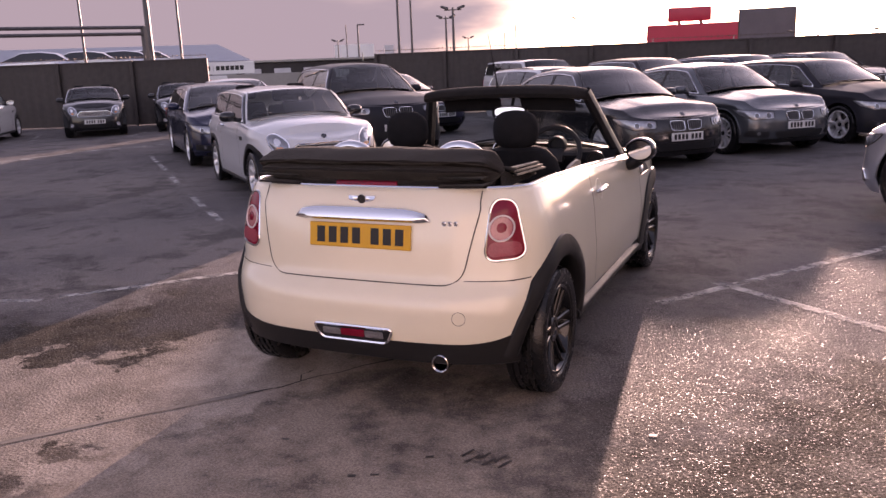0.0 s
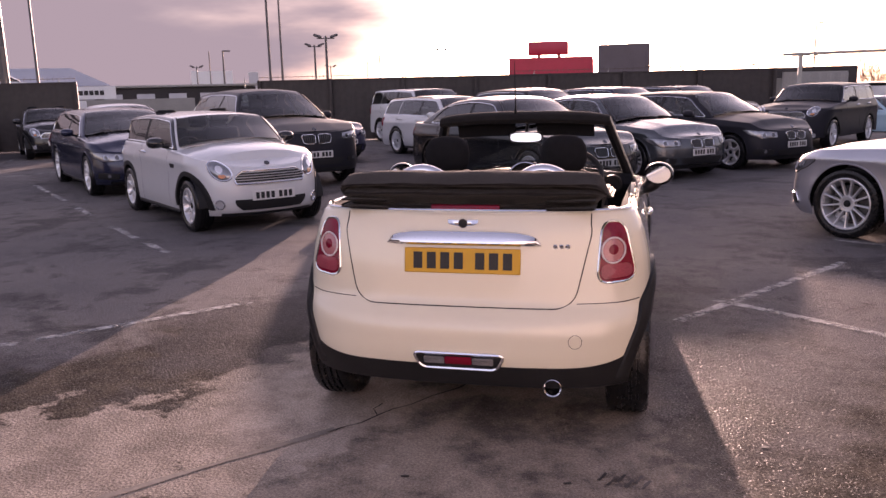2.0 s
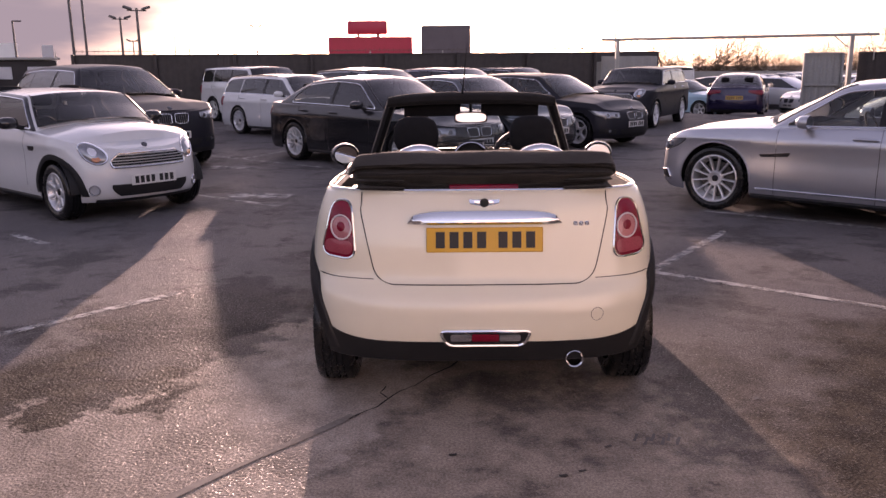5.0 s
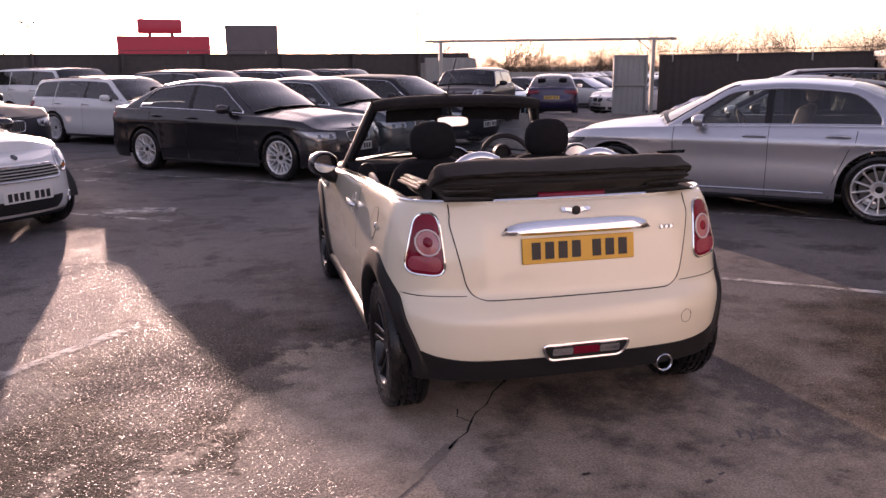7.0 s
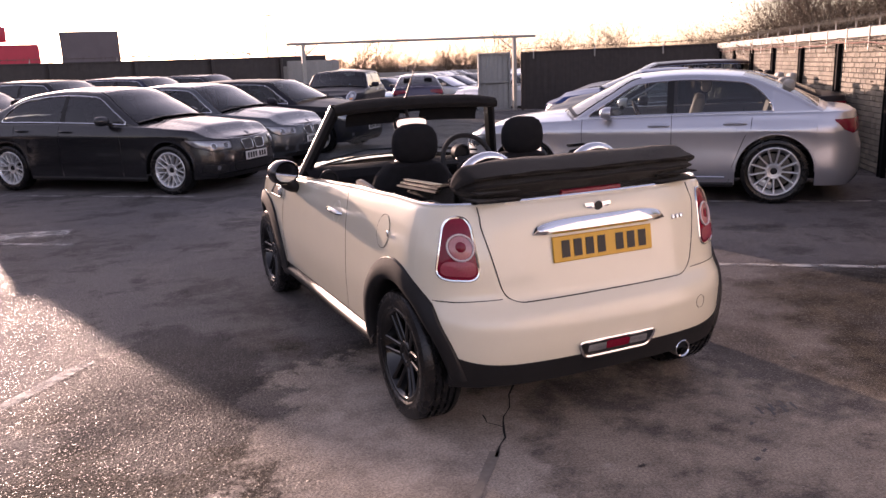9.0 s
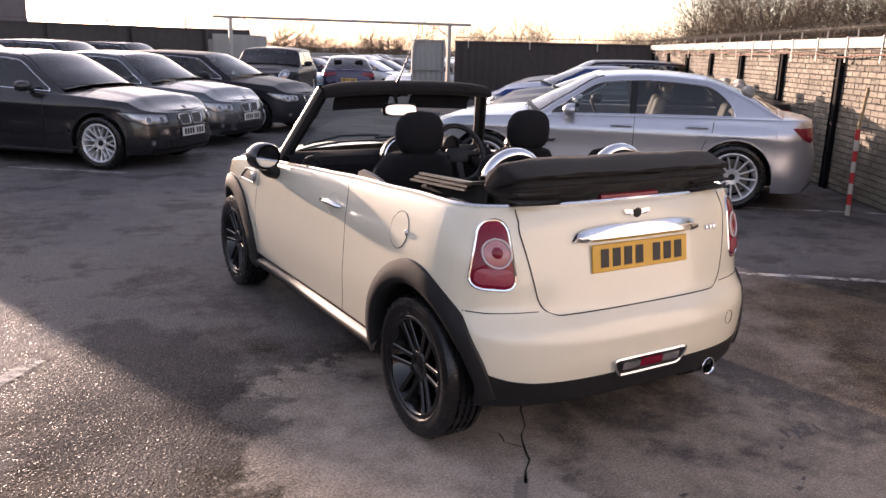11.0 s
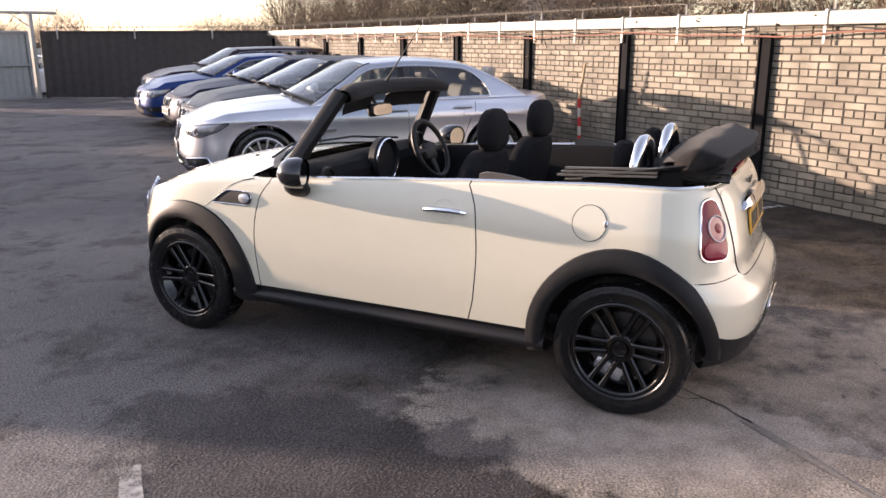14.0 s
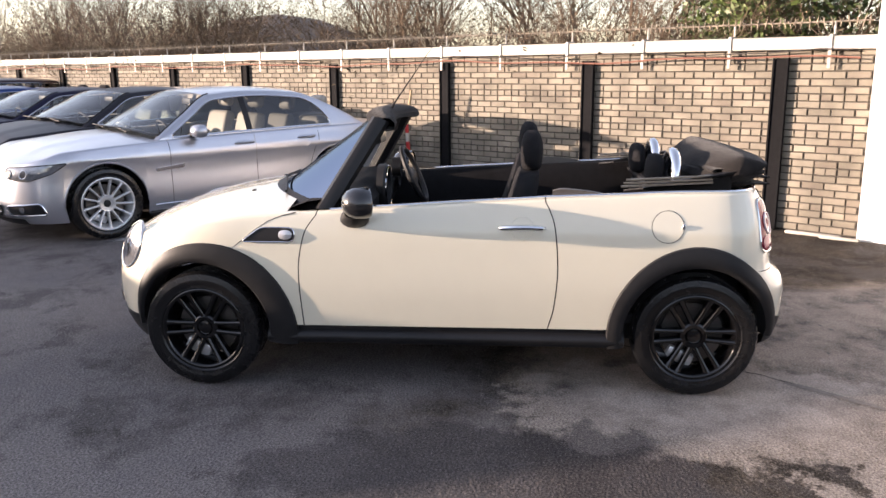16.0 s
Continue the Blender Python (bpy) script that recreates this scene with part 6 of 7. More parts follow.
def marking(pts, width=0.08, label="worn white painted bay line on the asphalt", material=None, z=0.004, rag=0.12):
    """A painted line on the ground with ragged edges."""
    rng = random.Random(int(abs(pts[0][0]) * 100 + abs(pts[0][1]) * 10))
    path = []
    for a, b in zip(pts[:-1], pts[1:]):
        a, b = Vector(a), Vector(b)
        n = max(2, int((b - a).length / 0.12))
        path += [a.lerp(b, k / n) for k in range(n)]
    path.append(Vector(pts[-1]))
    rows = []
    for i, p in enumerate(path):
        d = (path[min(i + 1, len(path) - 1)] - path[max(i - 1, 0)]).normalized()
        s = Vector((-d.y, d.x))
        wa, wb_ = width / 2 * (1 + rng.uniform(-rag, rag)), width / 2 * (1 + rng.uniform(-rag, rag))
        rows.append([(p.x + s.x * wa, p.y + s.y * wa, z), (p.x - s.x * wb_, p.y - s.y * wb_, z)])
    ob = part("line_marking", grid(rows), material or LINE, None, smooth=0)
    return tagged(ob, label, "road marking", kind="structure")


for pts in (((1.30, 2.10), (4.7, -0.52)), ((1.02, 1.49), (2.48, 3.53)), ((2.60, 4.66), (6.5, 1.72)), ((4.2, 6.9), (8.2, 3.9)), ((-3.06, 0.41), (-2.08, 1.52)), ((-3.6, 0.12), (-3.12, 0.31)),
            ((-4.5, 10.72), (-0.6, 7.55)), ((-3.4, 6.1), (-2.1, 5.15)), ((-3.8, 10.15), (-3.28, 11.5)), ((-10.2, 8.8), (-7.9, 6.75)), ((-7.3, 6.2), (-6.4, 5.4)), ((-5.5, 4.6), (-4.7, 3.9)), ((-4.4, 3.65), (-3.85, 3.18)),
            ((-8.6, 2.7), (-4.9, 1.2)), ((-18.6, 13.2), (-17.0, 11.6)), ((-15.6, 14.4), (-14.6, 12.6)), ((8.5, 16.5), (10.9, 14.7))):
    marking(pts)
marking(((-12.5, 6.9), (-12.7, 8.2), (-12.4, 9.6), (-11.6, 11.1)), 0.16)
marking(((-13.9, 6.0), (-13.0, 7.4), (-12.4, 7.9)), 0.12, "faded white painted arrow")
for pts in (((-4.05, 9.02), (-3.25, 8.82)), ((-2.92, 6.08), (-2.12, 5.90))):
    marking(pts, 0.34, "faded white painted arrow head on the asphalt", rag=0.35)
JOINT = mat("joint_filler", (0.18, 0.16, 0.142), 0.9, var=0.35, scale=12)
marking(((-1.45, -1.56), (-0.95, -0.96), (-0.60, -0.56)), 0.036, "pale worn joint line in the asphalt", JOINT, z=0.003, rag=0.4)
CRACK = mat("crack", (0.010, 0.009, 0.009), 0.95)
marking(((-0.62, -0.60), (-0.56, -0.52), (-0.50, -0.47), (-0.45, -0.36), (-0.40, -0.28), (-0.33, -0.21), (-0.26, -0.08), (-0.15, 0.05), (-0.08, 0.2)), 0.008, "dark crack in the asphalt", CRACK, 0.003, 0.9)
marking(((-0.46, -0.37), (-0.50, -0.30), (-0.48, -0.22)), 0.008, "dark crack in the asphalt", CRACK, 0.003, 0.9)
STAIN = mat("oil_stain", (0.036, 0.032, 0.030), 0.5, var=0.3)
for x, y in ((0.62, -0.80), (0.655, -0.835), (0.69, -0.80), (0.725, -0.84), (0.76, -0.80), (0.79, -0.835)):
    marking(((x, y - 0.035), (x + 0.03, y + 0.035)), 0.014, "small dark scuff mark on the ground", STAIN, 0.003, 0.5)
for x, y in ((0.50, -0.885), (0.36, -1.09), (0.28, -1.13), (-0.15, -0.95), (1.3, -0.4), (0.9, -1.9)):
    marking(((x - 0.016, y), (x + 0.016, y + 0.01)), 0.018, "small dark spot on the ground", STAIN, 0.003, 0.4)

# ---------------------------------------------------------------- brick wall
WALL_OFF = 3.9
WN, WV = Vector((0.818, -0.575)), Vector((0.575, 0.818))
WALL = Matrix(((WV.x, WN.x, 0, WN.x * WALL_OFF), (WV.y, WN.y, 0, WN.y * WALL_OFF), (0, 0, 1, 0), (0, 0, 0, 1)))   # x along the wall, y into it


def brick_material():
    m = mat("wall_brick_face", (0.30, 0.255, 0.19), 0.85, bump=0.25, bscale=90)
    n, l = m.node_tree.nodes, m.node_tree.links
    p = n["Principled BSDF"]
    oi, geo, add, ramp, mix = n.new("ShaderNodeObjectInfo"), n.new("ShaderNodeNewGeometry"), n.new("ShaderNodeMath"), n.new("ShaderNodeValToRGB"), n.new("ShaderNodeMix")
    add.operation = 'FRACT'
    sm = n.new("ShaderNodeMath")
    l.new(oi.outputs["Random"], sm.inputs[0]), l.new(geo.outputs["Random Per Island"], sm.inputs[1]), l.new(sm.outputs[0], add.inputs[0])
    l.new(add.outputs[0], ramp.inputs[0])
    e = ramp.color_ramp.elements
    e[0].position, e[0].color = 0.0, (0.18, 0.16, 0.126, 1)
    e[1].position, e[1].color = 1.0, (0.285, 0.258, 0.205, 1)
    for pos, c in ((0.35, (0.222, 0.198, 0.155, 1)), (0.7, (0.252, 0.224, 0.177, 1)), (0.93, (0.172, 0.146, 0.115, 1))):
        k = ramp.color_ramp.elements.new(pos)
        k.color = c
    ns, tc, rg = n.new("ShaderNodeTexNoise"), n.new("ShaderNodeTexCoord"), n.new("ShaderNodeMapRange")
    ns.inputs["Scale"].default_value, ns.inputs["Detail"].default_value = 3.0, 8
    rg.inputs[1].default_value, rg.inputs[2].default_value, rg.inputs[3].default_value, rg.inputs[4].default_value = 0.3, 0.7, 0.65, 1.2
    l.new(geo.outputs["Position"], ns.inputs[0]), l.new(ns.outputs[0], rg.inputs[0])
    mix.data_type, mix.blend_type = 'RGBA', 'MULTIPLY'
    mix.inputs[0].default_value = 1
    l.new(ramp.outputs[0], mix.inputs[6]), l.new(rg.outputs[0], mix.inputs[7]), l.new(mix.outputs[2], p.inputs["Base Color"])
    return m


BRICK = brick_material()
# joint colour darkened to carry the shadow cast inside the raked joints
SHADED_MORTAR = mat("mortar", (0.06, 0.054, 0.046), 0.95, var=0.25, bump=0.3)
COPING = mat("painted_coping", (0.42, 0.40, 0.35), 0.7, var=0.18, scale=3, bump=0.15)
POST = mat("black_post", (0.009, 0.009, 0.010), 0.85, var=0.3, spec=0.1)
GALV = mat("galvanised", (0.40, 0.385, 0.35), 0.55, 0.3, var=0.25)
SPIKE = mat("weathered_spike", (0.30, 0.25, 0.19), 0.6, 0.4, var=0.35)
WALL_H = 1.73
wall = part("wall_brick", moved(box(22.4, 0.2, WALL_H, (8.9, 0.108, WALL_H / 2)), WALL), SHADED_MORTAR, None, smooth=0)
tagged(wall, "pale brick boundary wall, its mortar darkened for shadow in the joints", "wall", kind="structure")
ob = part("coping", moved(box(22.4, 0.30, 0.125, (8.9, 0.08, WALL_H + 0.0635), 0.008, 1), WALL), COPING, wall, "pale painted coping along the wall")
for k in range(10):
    s = 0.60 + 2.095 * k
    q = part("wall_post", moved(join(box(0.13, 0.05, 1.66, (s, -0.027, 0.83), 0.008, 1), box(0.020, 0.035, 1.66, (s + 0.068, -0.05, 0.83), 0.004, 1), box(0.020, 0.035, 1.66, (s - 0.062, -0.05, 0.83), 0.004, 1)), WALL), POST, None)
    tagged(q, "black steel post against the brick wall", "post", "wall posts")
s = 0.17
while s < 19.4:
    q = part("spike_bracket", moved(join(box(0.032, 0.010, 0.30, (s, -0.078, 1.715), 0.003, 1), box(0.032, 0.14, 0.012, (s, -0.01, 1.865), 0.003, 1), tube([(s, 0.04, 1.85), (s, 0.04, 1.985)], 0.011, 6)), WALL), GALV, None)
    tagged(q, "galvanised steel bracket screwed over the coping", "bracket", "wall brackets")
    s += 0.93
cab = []
for k in range(60):
    t = k / 59
    cab.append((t * 19.2 - 0.1, -0.10, 1.655 + 0.02 * math.sin(t * 31) + 0.012 * math.sin(t * 83)))
q = part("wall_cable", moved(tube(cab, 0.009, 5), WALL), mat("cable_red", (0.22, 0.10, 0.07), 0.6), None)
tagged(q, "reddish cable strung along the top of the wall", "cable")
cab = [(t * 19.2, -0.10, 1.715 + 0.018 * math.sin(t * 57 + 1) + 0.008 * math.sin(t * 140)) for t in np.linspace(0, 1, 80)]
q = part("wall_cable", moved(tube(cab, 0.006, 5), WALL), mat("cable_dark", (0.05, 0.045, 0.04), 0.6), None)
tagged(q, "dark cable strung along the top of the wall", "cable")


def spikes(length, z, step=0.085, size=0.055, seed=3, y=0.04):
    """A rail of turning spikes: crossed pointed blades on a bar."""
    rng = random.Random(seed)
    bits = [tube([(0, y, z), (length, y, z)], 0.008, 5)]
    v, f = [], []
    x = 0.03
    while x < length:
        a0 = rng.uniform(0, math.pi)
        for k in range(4):
            a = a0 + k * math.pi / 2
            d = Vector((rng.uniform(-0.35, 0.35), math.cos(a), math.sin(a))).normalized() * size
            b = Vector((x, y, z))
            n = d.cross(Vector((1, 0, 0))).normalized() * 0.009
            i = len(v)
            v += [tuple(b - n), tuple(b + n), tuple(b + d), tuple(b + Vector((0.012, 0, 0)))]
            f += [[i, i + 1, i + 2], [i + 1, i + 3, i + 2], [i + 3, i, i + 2]]
        x += step * rng.uniform(0.7, 1.3)
    return join(*bits, (v, f))


q = part("spike_rail", moved(spikes(19.8, 1.985, 0.06, 0.072), WALL @ Matrix.Translation((-0.15, 0, 0))), SPIKE, None, smooth=0)
tagged(q, "galvanised anti-climb spike rail on the brick wall", "spikes", kind="stuff")
WHITEWALL = mat("white_render", (0.74, 0.74, 0.73), 0.8, var=0.05, bump=0.1)
q = part("wall_white", moved(box(5.5, 0.4, 3.2, (-2.98, 0.06, 1.6)), WALL), WHITEWALL, None, smooth=0)
tagged(q, "plain white rendered wall at the end of the brick wall", "wall", kind="structure")
# unseen plain walls added behind the walk, to shape reflections and bounced light
CLOSE = mat("grey_render", (0.20, 0.18, 0.16), 0.85, var=0.2, scale=2, bump=0.2, bscale=40)
for nm, c, d in (("unseen_wall_west", (-10.5, -5.6), (0.25, 17.0)), ("unseen_wall_south", (-3.5, -14.2), (14.2, 0.25))):
    q = part(nm, box(d[0], d[1], 2.3, (c[0], c[1], 1.15), 0.01, 1), CLOSE, None, smooth=0)
    tagged(q, "unseen plain grey wall added behind the lot for reflections and bounced light", "wall", kind="structure")
# leaning striped pole by the wall
pl = thing("striped_pole", "thin red and white striped pole with a bare wooden top", "pole")
pa, pb, pc = Vector((5.655, 2.135, 0.0)), Vector((5.69, 2.18, 0.90)), Vector((5.635, 2.105, 1.33))
RED = mat("red_paint", (0.45, 0.02, 0.02), 0.5, var=0.15)
for k in range(8):
    part("band", tube([pa.lerp(pb, k / 8), pa.lerp(pb, (k + 1) / 8)], 0.024, 10), RED if k % 2 else COPING, pl)
part("wooden_top", tube([pb - Vector((0, 0, 0.03)), pb.lerp(pc, 0.5) + Vector((0.004, 0, 0)), pc], [0.020, 0.018, 0.016], 8), mat("old_wood", (0.36, 0.27, 0.16), 0.8, var=0.25), pl, "bare wooden top of the pole")
deb = join(box(0.5, 0.05, 0.03, (0.15, -0.16, 0.016), 0.008, 1), box(0.35, 0.04, 0.03, (-0.1, -0.22, 0.016), 0.008, 1))
q = part("timber_scrap", moved(deb, WALL), COPING, None)
tagged(q, "pale timber scraps lying at the foot of the wall", "scrap")

# ---------------------------------------------------------------- fences, gate, height barrier
PANEL = mat("dark_fence_panel", (0.040, 0.031, 0.029), 0.6, var=0.35, scale=2, bump=0.15, bscale=30)
RUST = mat("rusty_steel", (0.10, 0.075, 0.06), 0.6, 0.5, var=0.3)


def fence(a, b, h, label="dark steel panel fence with spikes on top", spiky=True):
    """Ribbed steel panels between posts, with a spiked rail on top."""
    a, b = Vector(a), Vector(b)
    d = b - a
    m = Matrix.Translation((a.x, a.y, 0)) @ Matrix.Rotation(math.atan2(d.y, d.x), 4, 'Z')
    th = thing("fence", label, "fence", m, kind="structure")
    n = max(1, round(d.length / 2.4))
    w = d.length / n
    for k in range(n):
        q = []
        for i in range(33):
            x = k * w + w * i / 32
            yy = 0.008 * (1 if (i // 2) % 2 else -1)
            q.append([(x, yy, 0.03), (x, yy, h)])
        part("panel", grid(q), PANEL, th, smooth=0)
    for k in range(n + 1):
        part("fence_post", box(0.09, 0.09, h + 0.04, (k * w, 0.07, (h + 0.04) / 2), 0.008, 1), PANEL, th)
        part("spike_bracket", join(box(0.04, 0.012, 0.26, (k * w + 0.5, -0.03, h - 0.06)), tube([(k * w + 0.5, 0, h), (k * w + 0.5, 0, h + 0.13)], 0.010, 5)), GALV, th)
    part("top_rail", box(d.length, 0.06, 0.05, (d.length / 2, 0.0, h + 0.005), 0.005, 1), PANEL, th)
    if spiky:
        o = part("spike_rail", spikes(d.length, h + 0.13, 0.16, 0.09, 7, 0.0), RUST, th, smooth=0)
        o["kind"] = "stuff"
    return th


fence((11.75, 19.85), (14.6, 13.9), 1.84)
fence((4.9, 24.2), (-11.55, 21.05), 1.98)
fence((-15.9, 17.6), (-34.0, 10.2), 2.04)
bar = thing("height_barrier", "galvanised steel height barrier over the gateway", "barrier")
bR, bL = Vector((11.55, 19.95, 0)), Vector((5.55, 23.6, 0))
for p in (bR, bL):
    o = part("barrier_post", box(0.12, 0.12, 2.34, (p.x, p.y, 1.17), 0.01, 1), GALV, bar)
bd = (bR - bL).normalized()
part("barrier_beam", tube([bL - bd * 0.55 + Vector((0, 0, 2.40)), bR + bd * 0.7 + Vector((0, 0, 2.36))], 0.045, 8), GALV, bar)
for p, s in ((bR, -1), (bL, 1)):
    part("beam_bracket", tube([p + bd * s * 0.5 + Vector((0, 0, 2.36)), p + Vector((0, 0, 1.95))], 0.022, 6), GALV, bar)
    part("beam_plate", box(0.5, 0.08, 0.05, (p.x, p.y, 2.36), 0.005, 1), GALV, bar)
GATE = mat("grey_gate", (0.30, 0.30, 0.29), 0.6, 0.2, var=0.15, bump=0.1)
for c, d, wd in (((11.3, 19.8), (-0.97, 0.25), 1.08), ((5.2, 24.3), (0.9, 0.45), 2.4)):
    d = Vector(d).normalized()
    gt = thing("gate_leaf", "grey sheet steel gate leaf standing open", "gate", Matrix.Translation((c[0], c[1], 0)) @ Matrix.Rotation(math.atan2(d.y, d.x), 4, 'Z'), "gate leaves")
    part("sheet", grid([[(wd * i / 24, 0.012 * (1 if (i // 2) % 2 else -1), z) for z in (0.08, 1.82)] for i in range(25)]), GATE, gt, smooth=0)
    for z in (0.08, 0.95, 1.84):
        part("gate_rail", box(wd, 0.06, 0.06, (wd / 2, 0.05, z), 0.006, 1), GATE, gt)
    for x in (0.03, wd - 0.03):
        part("gate_stile", box(0.06, 0.06, 1.82, (x, 0.05, 0.95), 0.006, 1), GATE, gt)
q = part("site_cabin", join(box(4.5, 2.6, 2.0, (0, 0, 1.0), 0.03, 1), box(4.6, 2.7, 0.08, (0, 0, 2.02), 0.02, 1)), mat("cabin_grey", (0.20, 0.19, 0.17), 0.7, 0.1, var=0.2), None)
q.matrix_world = pose(7.4, 36.0, dip(7.4, 36.0), 0, 0, -30)
tagged(q, "low grey-brown site cabin beyond the gate", "cabin")

BEIGE3 = mat("stone_leather", (0.30, 0.275, 0.24), 0.6, var=0.1)
# ---------------------------------------------------------------- parked cars
make_car("parked_saloon", "silver metallic executive saloon parked nose out from the wall", "car", SALOON7, SILVER, (3.364, 5.388), (-0.731, 0.682), "multi", seats=BEIGE3)
row = Vector((1.52, 1.82))
F0 = Vector((3.28, 5.46))
make_car("parked_saloon", "dark grey saloon with pale seats beside the silver one", "car", dict(SEDAN, h=1.38), GRAPHITE, F0 + row + Vector((0.26, -0.18)), (-0.82, 0.57), "multi", seats=BEIGE3, group="cars along the wall")
make_car("parked_saloon", "dark violet-grey saloon parked nose out", "car", dict(SEDAN, h=1.35), PURPLE, F0 + row * 2.05 + Vector((0.26, -0.18)), (-0.82, 0.57), "five", group="cars along the wall")
make_car("parked_saloon", "bright blue metallic saloon parked nose out", "car", dict(SEDAN, h=1.35), BLUE, F0 + row * 3.1, (-0.82, 0.57), "multi", group="cars along the wall")
make_car("parked_suv", "dark plum sport utility car at the end of the row", "car", dict(SUV, h=1.47, nose=0.85, cowl_z=1.06, deck=1.07, belt=(0.985, 1.03), tail=1.05, up=0.06), MAROON, F0 + row * 4.1 + Vector((0.42, -0.05)), (-0.82, 0.57), "multi", group="cars along the wall")
make_car("parked_hatchback", "white three-door hatchback with black wheel arches", "car", MINI, WHITE, (-3.80, 4.98), (0.764, -0.644), "mini")
D1, hd = Vector((-0.2, 8.53)), Vector((0.70, -0.71))
make_car("parked_saloon", "black saloon with bright multi-spoke alloy wheels", "car", dict(SEDAN, shade=1), BLACK, D1, hd, "double", glassmat=DARKGLASS, group="cars in the middle row")
make_car("parked_saloon", "mid-grey metallic older saloon in the middle row", "car", dict(SEDAN, wb=2.73, fo=0.74, nose=0.72, h=1.41, cowl=2.2, shade=1), GREY, D1 + Vector((1.45, 1.95)), hd, "multi", group="cars in the middle row")
make_car("parked_hatchback", "graphite five-door hatchback in the middle row", "car", HATCH, GRAPHITE, D1 + Vector((2.9, 3.9)) + hd * 0.35, hd, "five", group="cars in the middle row")
make_car("parked_crossover", "dark grey boxy crossover with round headlamps", "car", dict(BOXY, wb=2.6, w=1.78, h=1.52, face="mini", fo=0.75, nose=0.91, cowl_z=1.08, tail=1.05, deck=1.06, belt=(1.03, 1.06), r=0.34, cowl=2.02, rf=1.55, doors=(1.80, 0.82, -0.05), dlo=-0.52, seat=0.8, rr=-0.55, rb=-0.72, plate_z=0.52), GRAPHITE, (4.35, 16.9), (-0.50, -0.866), "multi", glassmat=DARKGLASS)
make_car("parked_suv", "dark grey compact sport utility car", "car", SUV, GRAPHITE, (-5.0, 9.1), (0.72, -0.69), "multi")
make_car("parked_estate", "white estate car with dark windows behind the black saloon", "car", TOURING, WHITE, (-2.6, 14.4), (0.72, -0.69), "multi", glassmat=DARKGLASS, rails=True)
make_car("parked_suv", "white sport utility car close to the dark fence", "car", dict(BOXY, h=1.64), WHITE, (-4.6, 19.4), (0.72, -0.69), "five", glassmat=DARKGLASS)
make_car("parked_estate", "dark blue estate car behind the white hatchback", "car", dict(TOURING, h=1.38), NAVY, (-7.35, 8.05), (0.74, -0.67), "multi")
make_car("parked_saloon", "blue-violet saloon parked against the fence", "car", SEDAN, VIOLET, (-6.3, 13.6), (0.9, -0.42), "multi")
make_car("parked_hatchback", "black three-door hatchback facing out from the fence", "car", MINI, BLACK, (-16.0, 12.9), (0.72, -0.69), "five", group="cars along the left fence")
make_car("parked_hatchback", "black three-door hatchback with chrome lamp rims", "car", MINI, BLACK, (-14.6, 14.9), (0.70, -0.71), "five", group="cars along the left fence")
make_car("parked_hatchback", "white three-door hatchback seen from the rear", "car", MINI, WHITE, (-19.4, 12.2), (-0.62, 0.78), "five", group="cars along the left fence")
make_car("parked_saloon", "silver-grey saloon behind the dark estate", "car", SEDAN, SILVER, (-9.8, 11.6), (0.74, -0.67), "multi", simple=True)
make_car("departing_saloon", "dark violet saloon standing in the gateway, tail lamps towards the lot", "car", SEDAN, VIOLET, (10.55, 25.6), (0.40, 0.917), "multi", glassmat=DARKGLASS, z=dip(9.8, 24))
make_car("parked_saloon", "white saloon half hidden behind the gate leaf", "car", SEDAN, WHITE, (11.9, 23.2), (-0.95, -0.2), "multi", simple=True, z=dip(12.5, 23.4))
make_car("parked_hatchback", "pale blue small hatchback beyond the gate", "car", HATCH, PALEBLUE, (9.75, 26.35), (0.62, -0.78), "five", simple=True, z=dip(9, 27.3))
for k, (x, y, m_) in enumerate(((-1.0, 17.6, GRAPHITE), (1.2, 19.2, NAVY), (3.1, 21.0, BLACK))):
    make_car("parked_suv", "dark sport utility car standing in the back row", "car", dict(SUV, h=1.55), m_, (x, y), (0.70, -0.71), "multi", simple=True, group="cars in the back row", glassmat=DARKGLASS)


def van(at, heading):
    hx, hy = Vector(heading).normalized()
    v = thing("parked_van", "white panel van standing beyond the middle row", "van", pose(at[0], at[1], dip(*at), 0, 0, math.degrees(math.atan2(-hx, hy))) @ Matrix.Scale(0.92, 4))
    q = []
    for y, zt, hw in ((-2.4, 2.02, 0.84), (-2.38, 2.05, 0.88), (-1.5, 2.08, 0.9), (0.6, 2.08, 0.9), (1.05, 1.98, 0.89), (1.45, 1.55, 0.88), (1.8, 1.14, 0.87), (2.3, 0.98, 0.84), (2.42, 0.8, 0.78), (2.45, 0.4, 0.76)):
        q.append([Vector((x * hw, y, z)) for x, z in ((0.97, 0.35), (1.0, 0.6), (1.0, min(1.1, zt - 0.08)), (0.94, zt - 0.12), (0.86, zt - 0.03), (0.5, zt), (0, zt + 0.015))])
    part("van_body", both(q), WHITE, v)
    part("rear_doors", box(1.6, 0.03, 1.5, (0, -2.41, 1.15), 0.02, 1), WHITE, v)
    part("windscreen", box(1.4, 0.02, 0.62, (0, 0, 0)), DARKGLASS, v).matrix_local = pose(0, 1.34, 1.62, -50)
    for x in (-0.8, 0.8):
        for y in (-1.55, 1.55):
            wheel(v, x, y, 0.33, "five", 1 if x > 0 else -1, 0.21, 0.21, False)
    return v


van((10.4, 34.0), (0.25, 0.97))
# rows of cars far beyond the gate
FARCARS = [(WHITE, "white"), (SILVER, "silver"), (GRAPHITE, "dark grey"), (GREY, "grey"), (NAVY, "dark blue")]


